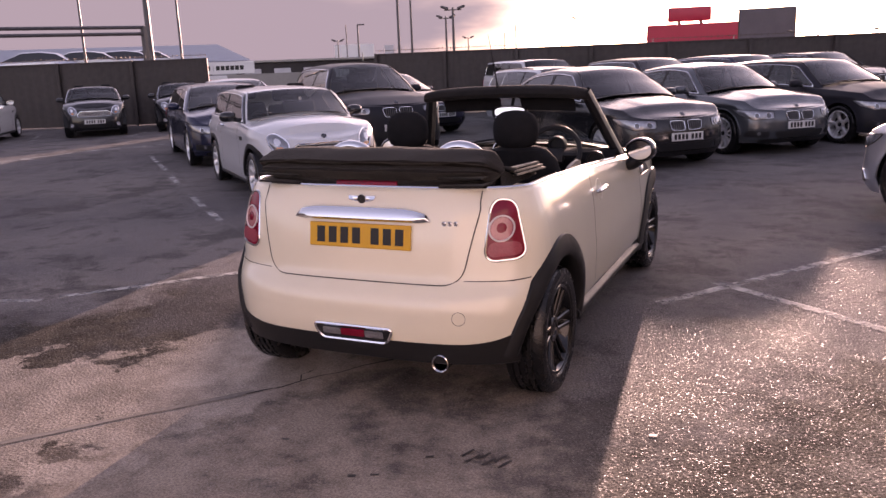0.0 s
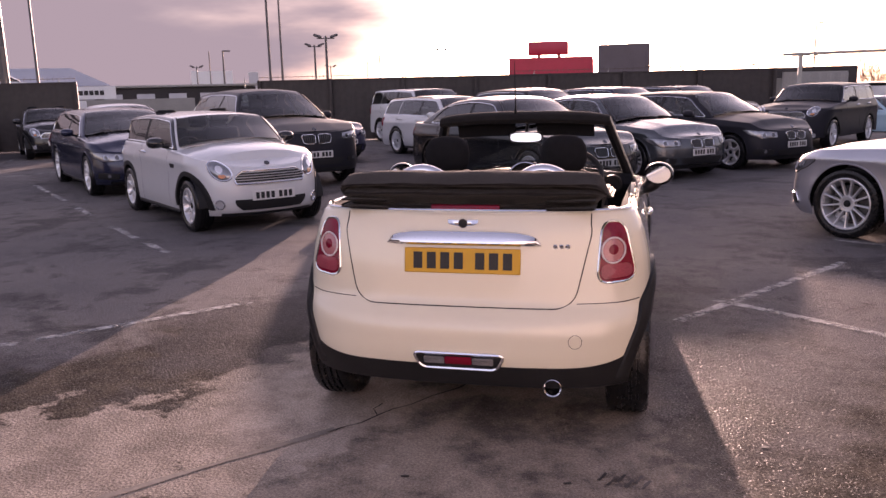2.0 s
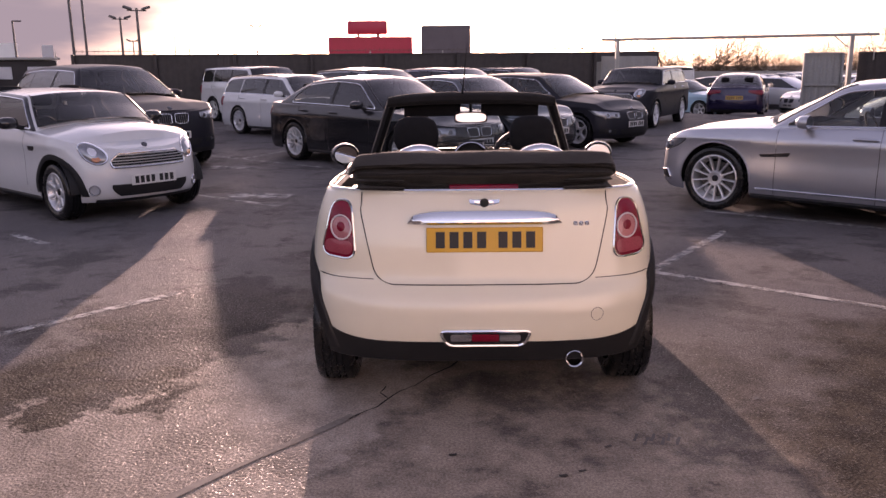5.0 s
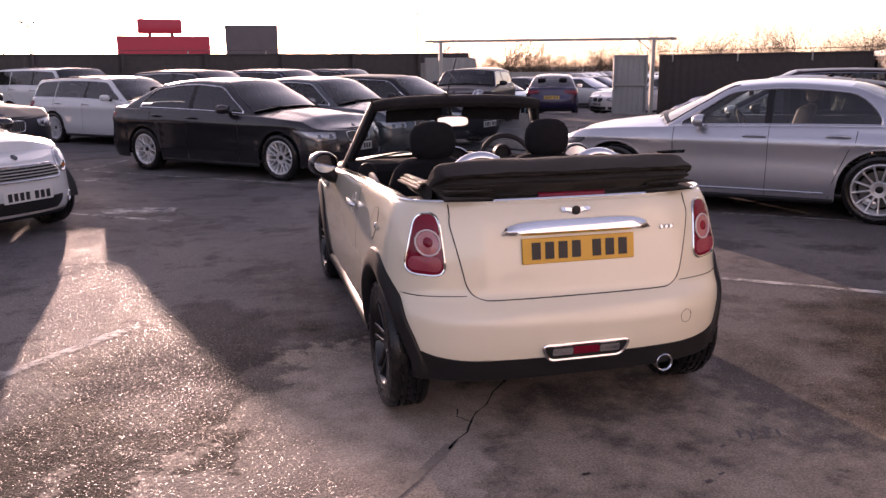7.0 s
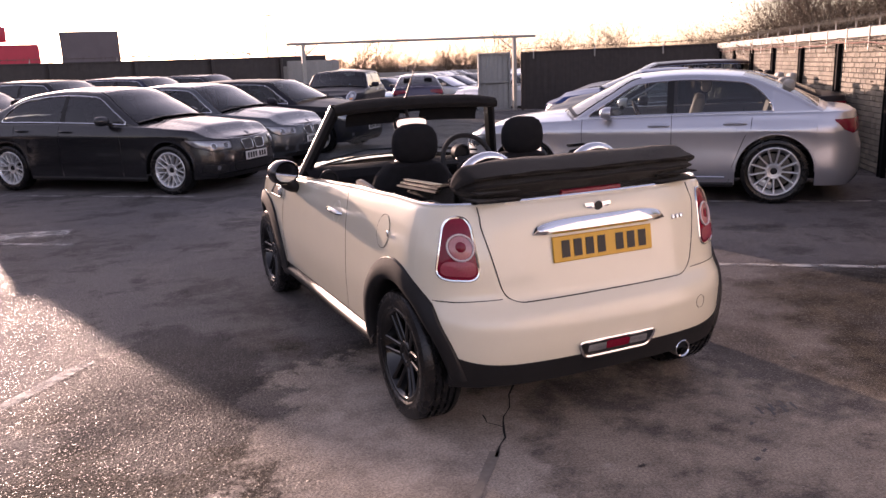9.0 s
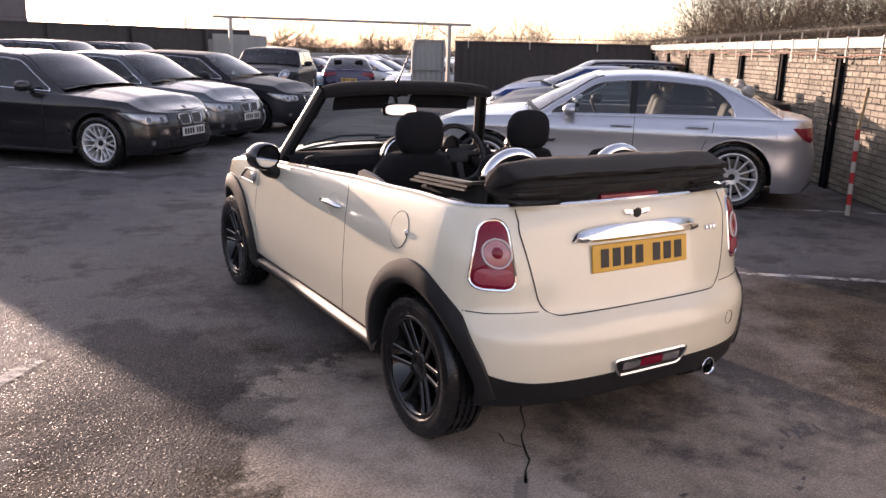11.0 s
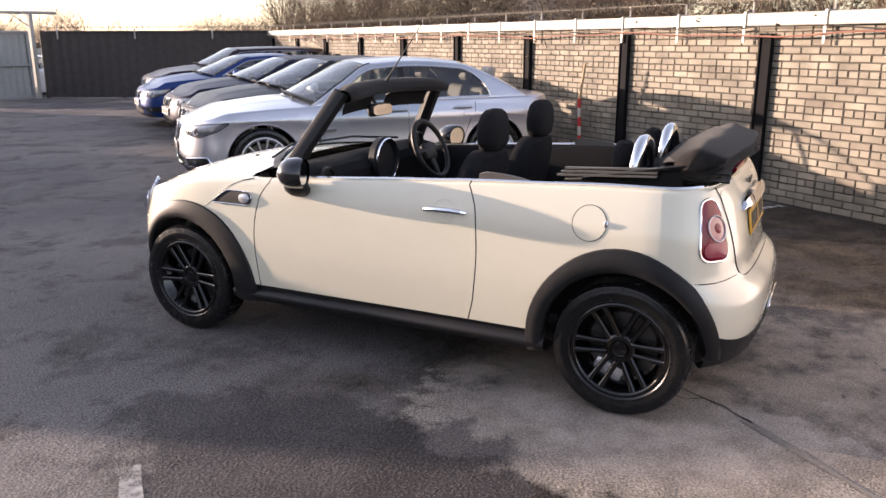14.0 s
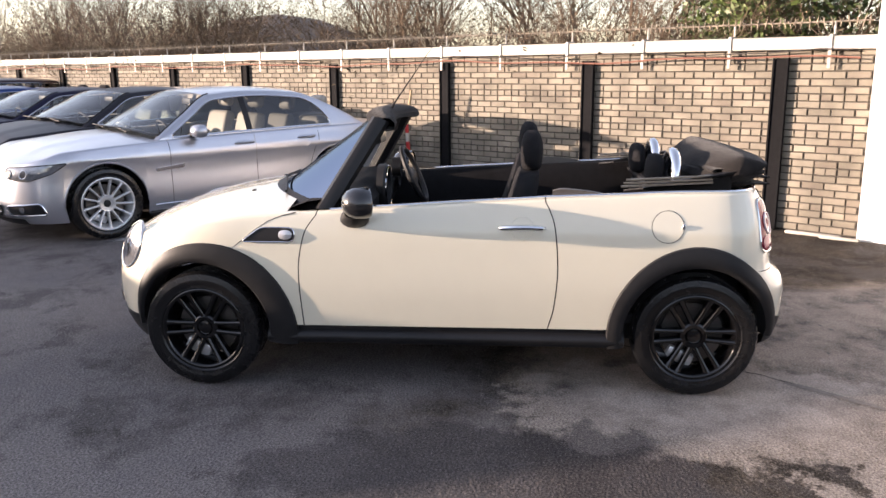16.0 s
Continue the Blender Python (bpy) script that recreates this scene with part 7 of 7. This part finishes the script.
def far_car(m_, word, at, heading):
    hx, hy = Vector(heading).normalized()
    c = thing("far_car", f"{word} car in a far row beyond the gate", "car", pose(at[0], at[1], dip(*at), 0, 0, math.degrees(math.atan2(-hx, hy))), "far rows of cars")
    q = []
    for y, zt, hw in ((-2.15, 0.62, 0.70), (-2.1, 0.88, 0.80), (-1.6, 0.98, 0.86), (-0.9, 0.98, 0.88), (0.9, 0.94, 0.88), (1.6, 0.84, 0.86), (2.05, 0.68, 0.78), (2.15, 0.5, 0.68)):
        q.append([Vector((x * hw, y, z)) for x, z in ((0.96, 0.22), (1.0, 0.5), (0.97, zt - 0.06), (0.9, zt), (0, zt + 0.03))])
    part("body", both(q), m_, c)
    q = []
    for y, zt, hw in ((-1.75, 0.98, 0.80), (-1.2, 1.32, 0.66), (-0.5, 1.41, 0.64), (0.3, 1.38, 0.62), (1.15, 0.95, 0.76)):
        q.append([Vector((0.80 if zt > 1 else hw, y, 0.96)), Vector((hw, y, zt - 0.05)), Vector((hw * 0.8, y, zt)), Vector((0, y, zt + 0.01))])
    part("window_band", both([[c_[0], c_[1]] for c_ in q]), DARKGLASS2, c)
    part("roof", both([[c_[1], c_[2], c_[3]] for c_ in q]), m_, c)
    for x in (-0.78, 0.78):
        for y in (-1.3, 1.35):
            part("wheel", moved(lathe([(-0.1, 0.2), (-0.1, 0.31), (0.1, 0.31), (0.1, 0.2), (0.06, 0.001)], 14), Matrix.Translation((x, y, 0.31))), RUBBER, c)
    return c


DARKGLASS2 = mat("far_glass", (0.02, 0.024, 0.026), 0.08, coat=0.5)
protos = {}
rngc = random.Random(11)
for r_, (x0, y0, dx, dy, n, hdg) in enumerate(((15.0, 33.0, 1.9, 2.25, 15, (0.6, -0.8)), (17.5, 27.5, 2.1, 2.3, 15, (-0.75, 0.66)), (13.4, 36.0, 1.7, 2.6, 12, (0.6, -0.8)))):
    for k in range(n):
        m_, word = FARCARS[(k * 3 + r_ * 2 + rngc.randrange(2)) % 5]
        at = (x0 + dx * k, y0 + dy * k)
        hx, hy = Vector(hdg).normalized()
        if word not in protos:
            protos[word] = far_car(m_, word, at, hdg)
        else:
            copy_thing(protos[word], pose(at[0], at[1], dip(*at), 0, 0, math.degrees(math.atan2(-hx, hy))))

# ---------------------------------------------------------------- distance: showroom, signs, lamps
EYE0 = Vector((1.8, -3.53, 1.53))


def bearing(deg, dist, z=0.0):
    """A place from a bearing (degrees to the left of +y) and a distance from the start of the walk."""
    return Vector((EYE0.x - math.sin(radians(deg)) * dist, EYE0.y + math.cos(radians(deg)) * dist, z))


def block(name, label, category, bear, dist, width, z0, z1, depth, material, kind="", face=None):
    """A plain built volume that faces the lot."""
    p = bearing(bear, dist)
    bm_ = box(width, depth, z1 - z0, (0, depth / 2, (z0 + z1) / 2), 0.02, 1)
    ob = part(name, bm_, material, None, smooth=0)
    ob.matrix_world = pose(p.x, p.y, 0, 0, 0, bear if face is None else face)
    return tagged(ob, label, category, kind=kind)


SHEET = mat("blue_grey_cladding", (0.22, 0.25, 0.30), 0.5, 0.3, var=0.1)
PALE = mat("pale_cladding", (0.50, 0.50, 0.52), 0.6, var=0.1)
DARKB = mat("dark_brick", (0.035, 0.030, 0.030), 0.8, var=0.3)
CONC = mat("concrete", (0.30, 0.29, 0.27), 0.85, var=0.2)
SIGNRED = mat("red_sign", (0.50, 0.02, 0.05), 0.4, var=0.1)
SIGNBACK = mat("sign_back", (0.12, 0.10, 0.11), 0.7, var=0.2)
# showroom with a low pitched roof
sr = thing("showroom", "long pale showroom with a shallow blue-grey metal roof", "building", Matrix.Translation(bearing(37.4, 48)) @ Matrix.Rotation(radians(41), 4, 'Z'))
part("wall", box(26, 10, 2.25, (-13, 5, 1.12), 0.02, 1), PALE, sr, smooth=0)
rf = [[(0.3, -0.4, 2.25), (-1.3, 5, 3.36), (0.3, 10.4, 2.25)], [(-26, -0.4, 2.25), (-26, 5, 3.36), (-26, 10.4, 2.25)]]
part("roof", grid(rf), SHEET, sr, smooth=0)
part("gable", ([(0.1, 0, 2.2), (0.1, 10, 2.2), (-1.25, 5, 3.3)], [[0, 1, 2]]), SHEET, sr, smooth=0)
for k in range(5):
    part("window", box(2.2, 0.06, 1.2, (-3 - 4 * k, -0.03, 1.1), 0.01, 1), DARKGLASS2, sr)
sg = thing("fascia_sign", "white fascia sign with dark lettering as bars", "sign", Matrix.Translation(bearing(39.2, 44)) @ Matrix.Rotation(radians(39), 4, 'Z'))
part("board", box(3.6, 0.12, 0.62, (0, 0, 1.85), 0.02, 1), WHITEWALL, sg)
for k in range(11):
    part("letter_bar", box(0.19 if k != 4 else 0.02, 0.01, 0.22, (-1.25 + 0.24 * k, -0.066, 1.85)), INK, sg, smooth=0)
for x in (-1.6, 1.6):
    part("sign_post", box(0.08, 0.08, 1.6, (x, 0, 0.8), 0.01, 1), GALV, sg)
lb = thing("logo_board", "white board with a plain red mark", "sign", Matrix.Translation(bearing(39.9, 43)) @ Matrix.Rotation(radians(40), 4, 'Z'))
part("board", box(1.8, 0.08, 0.9, (0, 0, 1.02), 0.02, 1), WHITEWALL, lb)
part("mark", box(0.34, 0.01, 0.34, (0.1, -0.046, 1.1), 0.0), SIGNRED, lb, smooth=0).matrix_local = Matrix()
low = thing("low_building", "long low dark building with a row of windows", "building", Matrix.Translation(bearing(33.0, 46)) @ Matrix.Rotation(radians(33), 4, 'Z'))
part("wall", box(8.2, 5, 2.05, (0, 2.5, 1.02), 0.02, 1), DARKB, low, smooth=0)
part("roof", box(8.5, 5.4, 0.12, (0, 2.5, 2.14), 0.02, 1), CONC, low, smooth=0)
for k in range(5):
    part("window", box(0.9, 0.06, 0.6, (-3.2 + 1.6 * k, -0.03, 1.45), 0.01, 1), PALE, low)
wb_ = block("plant_room", "small white box building on the skyline", "building", 30.0, 100, 4.7, 0, 4.46, 4, WHITEWALL)
block("sign_totem", "small upright sign at the end of the fence", "sign", 27.6, 66, 0.75, 0, 3.34, 0.2, PALE)
# red roadside sign and its canopy
rs = thing("filling_station", "red canopy building with a tall red sign", "building", Matrix.Translation(bearing(7.1, 62)) @ Matrix.Rotation(radians(7), 4, 'Z'))
part("canopy", box(6.3, 4, 1.55, (0, 2, 3.05), 0.05, 1), SIGNRED, rs)
part("fascia", box(3.6, 0.1, 0.55, (-0.9, -0.06, 2.05), 0.02, 1), WHITEWALL, rs)
for k in range(9):
    part("letter_bar", box(0.24, 0.02, 0.3, (-2.3 + 0.36 * k, -0.13, 2.05)), SIGNRED, rs, smooth=0)
for x in (-2.6, 2.6):
    part("column", box(0.35, 0.35, 2.4, (x, 1.5, 1.2), 0.02, 1), CONC, rs)
part("tower_sign", box(3.0, 0.5, 1.0, (-0.2, 0.5, 4.5), 0.08, 2), SIGNRED, rs)
for x in (-0.9, 0.6):
    part("sign_leg", box(0.25, 0.25, 0.8, (x, 0.6, 3.95), 0.01, 1), SIGNBACK, rs)
hb = thing("billboard", "back of a large dark billboard on posts", "billboard", Matrix.Translation(bearing(2.5, 46)) @ Matrix.Rotation(radians(-2), 4, 'Z'))
part("panel", box(2.7, 0.25, 1.75, (0, 0, 2.95), 0.03, 1), SIGNBACK, hb)
for x in (-0.9, 0.9):
    part("leg", box(0.14, 0.14, 2.2, (x, 0.1, 1.1), 0.01, 1), SIGNBACK, hb)
for x in (-1.36, 1.36):
    part("edge_trim", box(0.05, 0.28, 1.8, (x, 0, 2.95), 0.005, 1), RUST, hb)

POLE = mat("grey_pole", (0.10, 0.095, 0.10), 0.5, 0.5, var=0.15)


def lamp_post(bear, dist, h, heads=2, r=0.05, label="tall grey lamp post with floodlights on the skyline"):
    p = bearing(bear, dist)
    t = thing("lamp_post", label, "lamp post", pose(p.x, p.y, 0, 0, 0, bear), "lamp posts")
    part("pole", tube([(0, 0, 0), (0, 0, h)], [r * 1.3, r * 0.8], 8), POLE, t)
    if heads == 2:
        part("crossarm", tube([(-0.45, 0, h - 0.12), (0.45, 0, h - 0.12)], 0.03, 6), POLE, t)
        for x in (-0.42, 0.42):
            o = part("lamp_head", box(0.42, 0.35, 0.12, (0, 0, 0), 0.03, 1), POLE, t)
            o.matrix_local = pose(x, 0, h, 0, -18 if x > 0 else 18, 0)
    elif heads == 1:
        o = part("lamp_head", box(0.5, 0.2, 0.08, (0.22, 0, h), 0.02, 1), POLE, t)
    return t


for bear, dist, sl, hds, r_ in ((23.1, 43, 0.068, 2, 0.07), (23.6, 54, 0.058, 2, 0.07), (29.7, 55, 0.052, 1, 0.06), (14.5, 75, 0.050, 2, 0.06), (22.1, 90, 0.033, 2, 0.06), (31.1, 80, 0.035, 2, 0.06), (18.8, 80, 0.045, 0, 0.05), (17.0, 80, 0.039, 0, 0.05), (19.6, 85, 0.037, 0, 0.05), (15.7, 85, 0.036, 0, 0.05), (30.5, 60, 0.052, 0, 0.04), (-9.8, 60, 0.064, 1, 0.05)):
    lamp_post(bear, dist, 1.53 + sl * dist, hds, r_)
for bear, dist, h, r_ in ((47.4, 40, 7.5, 0.05), (43.4, 34, 9.0, 0.10), (41.5, 38, 9.0, 0.05), (26.9, 45, 10.5, 0.06), (26.0, 48, 6.9, 0.06)):
    lamp_post(bear, dist, h, 1 if h == 6.0 else 0, r_, "tall slim grey pole standing behind the fence")
lr_ = thing("height_rail", "dark steel height rail on a post by the fence", "barrier")
pp = bearing(43.7, 31)
part("rail_post", box(0.16, 0.16, 3.3, (pp.x, pp.y, 1.65), 0.01, 1), POLE, lr_)
qq = bearing(60, 30)
for dz in (0, -0.22):
    part("rail", tube([pp + Vector((0, 0, 3.25 + dz)), qq + Vector((0, 0, 3.2 + dz))], 0.06, 8), POLE, lr_)
can = thing("spiked_canopy", "flat canopy roof edge beyond the fence", "canopy", Matrix.Translation((3.6, 36.0, 0)) @ Matrix.Rotation(radians(-12), 4, 'Z'))
for k in range(9):
    part("roof_panel", box(0.62, 0.5, 0.05, (0, 0, 0), 0.01, 1), RUST, can).matrix_local = pose(-2.4 + 0.62 * k, 0, 2.42, 0, 12, 0)
part("canopy_wall", box(9.5, 3, 2.2, (1.6, 1.8, 1.1), 0.02, 1), DARKB, can, smooth=0)
# vans and cars on the road behind the left fence are seen over its top
for k, (b_, d_) in enumerate(((50.5, 44), (47.8, 44.5), (45.6, 45), (44.4, 45.5))):
    p = bearing(b_, d_)
    c = copy_thing(protos["white" if k % 2 else "silver"], pose(p.x, p.y, 1.5, 0, 0, 130))
q = part("raised_road", moved(box(26, 5, 1.5, (0, 0, 0.75)), Matrix.Translation(bearing(49, 45)) @ Matrix.Rotation(radians(49), 4, 'Z')), CONC, None, smooth=0)
tagged(q, "raised concrete forecourt behind the fence", "forecourt", kind="structure")
q = part("far_wall", moved(box(60, 0.3, 1.3, (0, 0, 0.65)), Matrix.Translation((34, 78, -0.42)) @ Matrix.Rotation(radians(-24), 4, 'Z')), CONC, None, smooth=0)
tagged(q, "long low concrete wall at the far end of the lot", "wall", kind="structure")

# ---------------------------------------------------------------- bushes and trees
BARK = mat("winter_twig", (0.115, 0.080, 0.052), 0.9, var=0.4, scale=3)
DRYLEAF = mat("dry_leaf", (0.10, 0.075, 0.045), 0.8, var=0.4, scale=5)
IVY = mat("ivy_leaf", (0.075, 0.11, 0.03), 0.5, var=0.5, scale=5)


def shrub_mesh(seed, h=3.0, spread=1.6, stems=7, twigs=5):
    """Bare stems that fork into fine twigs."""
    rng = random.Random(seed)
    v, f, tips = [], [], []

    def limb(a, b, ra, rb):
        d = (b - a).normalized()
        s = d.cross(Vector((0.3, 0.5, 0.8))).normalized()
        t = d.cross(s)
        i = len(v)
        for p, r in ((a, ra), (b, rb)):
            for k in range(3):
                an = 2 * math.pi * k / 3
                v.append(tuple(p + r * (s * math.cos(an) + t * math.sin(an))))
        for k in range(3):
            f.append([i + k, i + (k + 1) % 3, i + 3 + (k + 1) % 3, i + 3 + k])

    def grow(a, d, ln, r, lvl):
        p = a
        for _ in range(3):
            d = (d + Vector((rng.uniform(-0.28, 0.28), rng.uniform(-0.28, 0.28), rng.uniform(-0.12, 0.22)))).normalized()
            q = p + d * ln / 3
            limb(p, q, r, r * 0.78)
            p, r = q, r * 0.78
            if lvl > 0:
                for _ in range(2 if lvl > 1 else 2):
                    dd = (d + Vector((rng.uniform(-0.9, 0.9), rng.uniform(-0.9, 0.9), rng.uniform(-0.2, 0.7)))).normalized()
                    grow(p, dd, ln * rng.uniform(0.45, 0.65), r * 0.62, lvl - 1)
        tips.append(p)
    for k in range(stems):
        a = rng.uniform(0, 2 * math.pi)
        base = Vector((math.cos(a), math.sin(a), 0)) * rng.uniform(0, spread * 0.4)
        grow(base, Vector((math.cos(a) * 0.5, math.sin(a) * 0.5, 1)).normalized(), h * rng.uniform(0.55, 0.8), 0.035, 3)
    return (v, f), tips


def leaf_mesh(tips, seed, n, size, spread):
    rng = random.Random(seed)
    v, f = [], []
    for _ in range(n):
        c = rng.choice(tips) + Vector([rng.gauss(0, spread) for _ in range(3)])
        d = Vector([rng.uniform(-1, 1) for _ in range(3)]).normalized()
        e = d.cross(Vector([rng.uniform(-1, 1) for _ in range(3)])).normalized()
        s = size * rng.uniform(0.6, 1.3)
        i = len(v)
        v += [tuple(c - d * s), tuple(c + e * s * 0.5), tuple(c + d * s), tuple(c - e * s * 0.5)]
        f.append([i, i + 1, i + 2, i + 3])
    return v, f


bank = part("embankment", moved(grid([[(x, y, z + 0.12 * math.sin(x * 0.9 + y)) for y, z in ((0.5, 0.3), (1.5, 0.8), (3.5, 1.25), (8, 1.4), (20, 1.2), (45, 0.0))] for x in np.linspace(-8, 60, 60)], flip=True), WALL), mat("bank_earth", (0.085, 0.065, 0.042), 0.95, var=0.5, scale=1.5, bump=0.6, bscale=6), None)
tagged(bank, "rough brown embankment behind the brick wall", "embankment", kind="structure")
bushes = []
for k in range(4):
    (vf, tips) = shrub_mesh(20 + k, 2.6 + 0.3 * k)
    t = thing("bush", "bare brown winter bush with tangled twigs on the bank", "bush", pose(0, 0, 0), "bushes on the bank")
    part("stem", vf, BARK, t, smooth=0)
    part("leaves", leaf_mesh(tips, k, 900, 0.035, 0.16), DRYLEAF, t, "dry brown leaves", smooth=0)
    bushes.append(t)
rngb = random.Random(5)
spots = []
x = -3.0
while x < 34:
    spots.append((x, rngb.uniform(1.6, 2.6)))
    spots.append((x + 0.6, rngb.uniform(4.0, 6.5)))
    x += rngb.uniform(1.0, 1.5)
spots += [(12.5 + 1.15 * k, rngb.uniform(2.0, 3.2)) for k in range(10)]
spots[0] = (34.6, spots[0][1])       # none stands where the walk begins
for k, (a, b) in enumerate(spots):
    p = WALL @ Vector((a, b, 0))
    m_ = pose(p.x, p.y, 0.65 if b < 3 else 1.0, rngb.uniform(-8, 8), rngb.uniform(-8, 8), rngb.uniform(0, 360)) @ Matrix.Diagonal((1, 1, rngb.uniform(0.55, 0.85) if b < 3 else rngb.uniform(0.6, 1.1), 1))
    if k < 4:
        bushes[k].matrix_world = m_
    else:
        o = copy_thing(bushes[k % 4], m_)
# evergreen ivy over the near end of the wall
(vf, tips) = shrub_mesh(77, 2.2, 1.8, 6)
iv = thing("ivy_bush", "leafy dark green ivy bush above the brick wall", "bush", pose(0, 0, 0))
part("stem", vf, BARK, iv, smooth=0)
part("leaves", leaf_mesh(tips, 9, 5200, 0.055, 0.22), IVY, iv, "green ivy leaves", smooth=0)
p = WALL @ Vector((0.2, 2.0, 0.9))
iv.matrix_world = pose(p.x, p.y, p.z)
for a, b, s in ((-1.6, 2.4, 0.9), (1.7, 2.6, 0.8)):
    p = WALL @ Vector((a, b, 0.8))
    copy_thing(iv, pose(p.x, p.y, p.z, 0, 0, 120 * s) @ Matrix.Scale(s, 4))
# hill-shaped roof far behind the bushes
q = part("far_roof", grid([[(x, y, 2.0 + 3.4 * math.exp(-(x / 9) ** 4) * (1 - (y / 9) ** 2)) for y in np.linspace(-9, 9, 7)] for x in np.linspace(-16, 16, 33)], flip=True), mat("brown_roof", (0.13, 0.105, 0.085), 0.8, var=0.2), None)
p = Vector((-4.6, 0.87)) + Vector((math.sin(radians(74)), math.cos(radians(74)))) * 62
q.matrix_world = pose(p.x, p.y, 0, 0, 0, 16)
tagged(q, "broad brown curved roof beyond the bushes", "roof")
# bare tree line on the skyline
for k in range(46):
    bear = -12 - 26 * k / 45 + rngb.uniform(-0.3, 0.3)
    dist = rngb.uniform(92, 120)
    p = bearing(bear, dist)
    o = copy_thing(bushes[k % 4], pose(p.x, p.y, -0.42, 0, 0, rngb.uniform(0, 360)) @ Matrix.Diagonal((2.2, 2.2, rngb.uniform(1.0, 1.55), 1)))
    tagged(o, "bare winter tree on the far skyline", "tree", "far trees")
    o.name = "far_tree"

# ---------------------------------------------------------------- bricks
def brick_mesh(w):
    """One brick face with chamfered edges; x along the wall, y outwards from the mortar."""
    h, d, c = 0.0610, 0.014, 0.005
    v = [(0, 0, 0), (w, 0, 0), (w, 0, h), (0, 0, h), (c, -d, c), (w - c, -d, c), (w - c, -d, h - c), (c, -d, h - c)]
    f = [[4, 5, 6, 7], [0, 1, 5, 4], [1, 2, 6, 5], [2, 3, 7, 6], [3, 0, 4, 7]]
    return v, f


COURSE, PITCH = 0.0695, 0.208
meshes = {}
for nm, w_ in (("full", PITCH - 0.008), ("half", PITCH / 2 - 0.008)):
    me = bpy.data.meshes.new("brick")
    me.from_pydata(brick_mesh(w_)[0], [], brick_mesh(w_)[1])
    me.materials.append(BRICK)
    meshes[nm] = me
rngk = random.Random(2)
rest_v, rest_f = [], []
made = 0
for c in range(25):
    z = 0.012 + c * COURSE
    x = -0.18 - (0.0 if c % 2 else PITCH / 2)
    while x < 19.75:
        header = (c % 5 == 3)
        w_ = "half" if header else "full"
        jx, jy, jz = rngk.uniform(-0.003, 0.003), rngk.uniform(-0.003, 0.002), rngk.uniform(-0.002, 0.002)
        m_ = Matrix.Translation((x + jx, 0.008 + jy, z + jz)) @ Matrix.Rotation(rngk.uniform(-0.008, 0.008), 4, 'Y')
        if 0.2 < x < 3.2 and made < 300:
            ob = new("brick", meshes[w_])
            ob.parent = wall
            ob.matrix_world = WALL @ m_
            made += 1
        else:
            bv, bf = brick_mesh(PITCH / 2 - 0.008 if header else PITCH - 0.008)
            i = len(rest_v)
            rest_v += [tuple(WALL @ m_ @ Vector(p)) for p in bv]
            rest_f += [[i + k for k in q] for q in bf]
        x += PITCH / 2 if header else PITCH
o = part("brickwork", (rest_v, rest_f), BRICK, wall, smooth=0)
o["kind"] = "stuff"
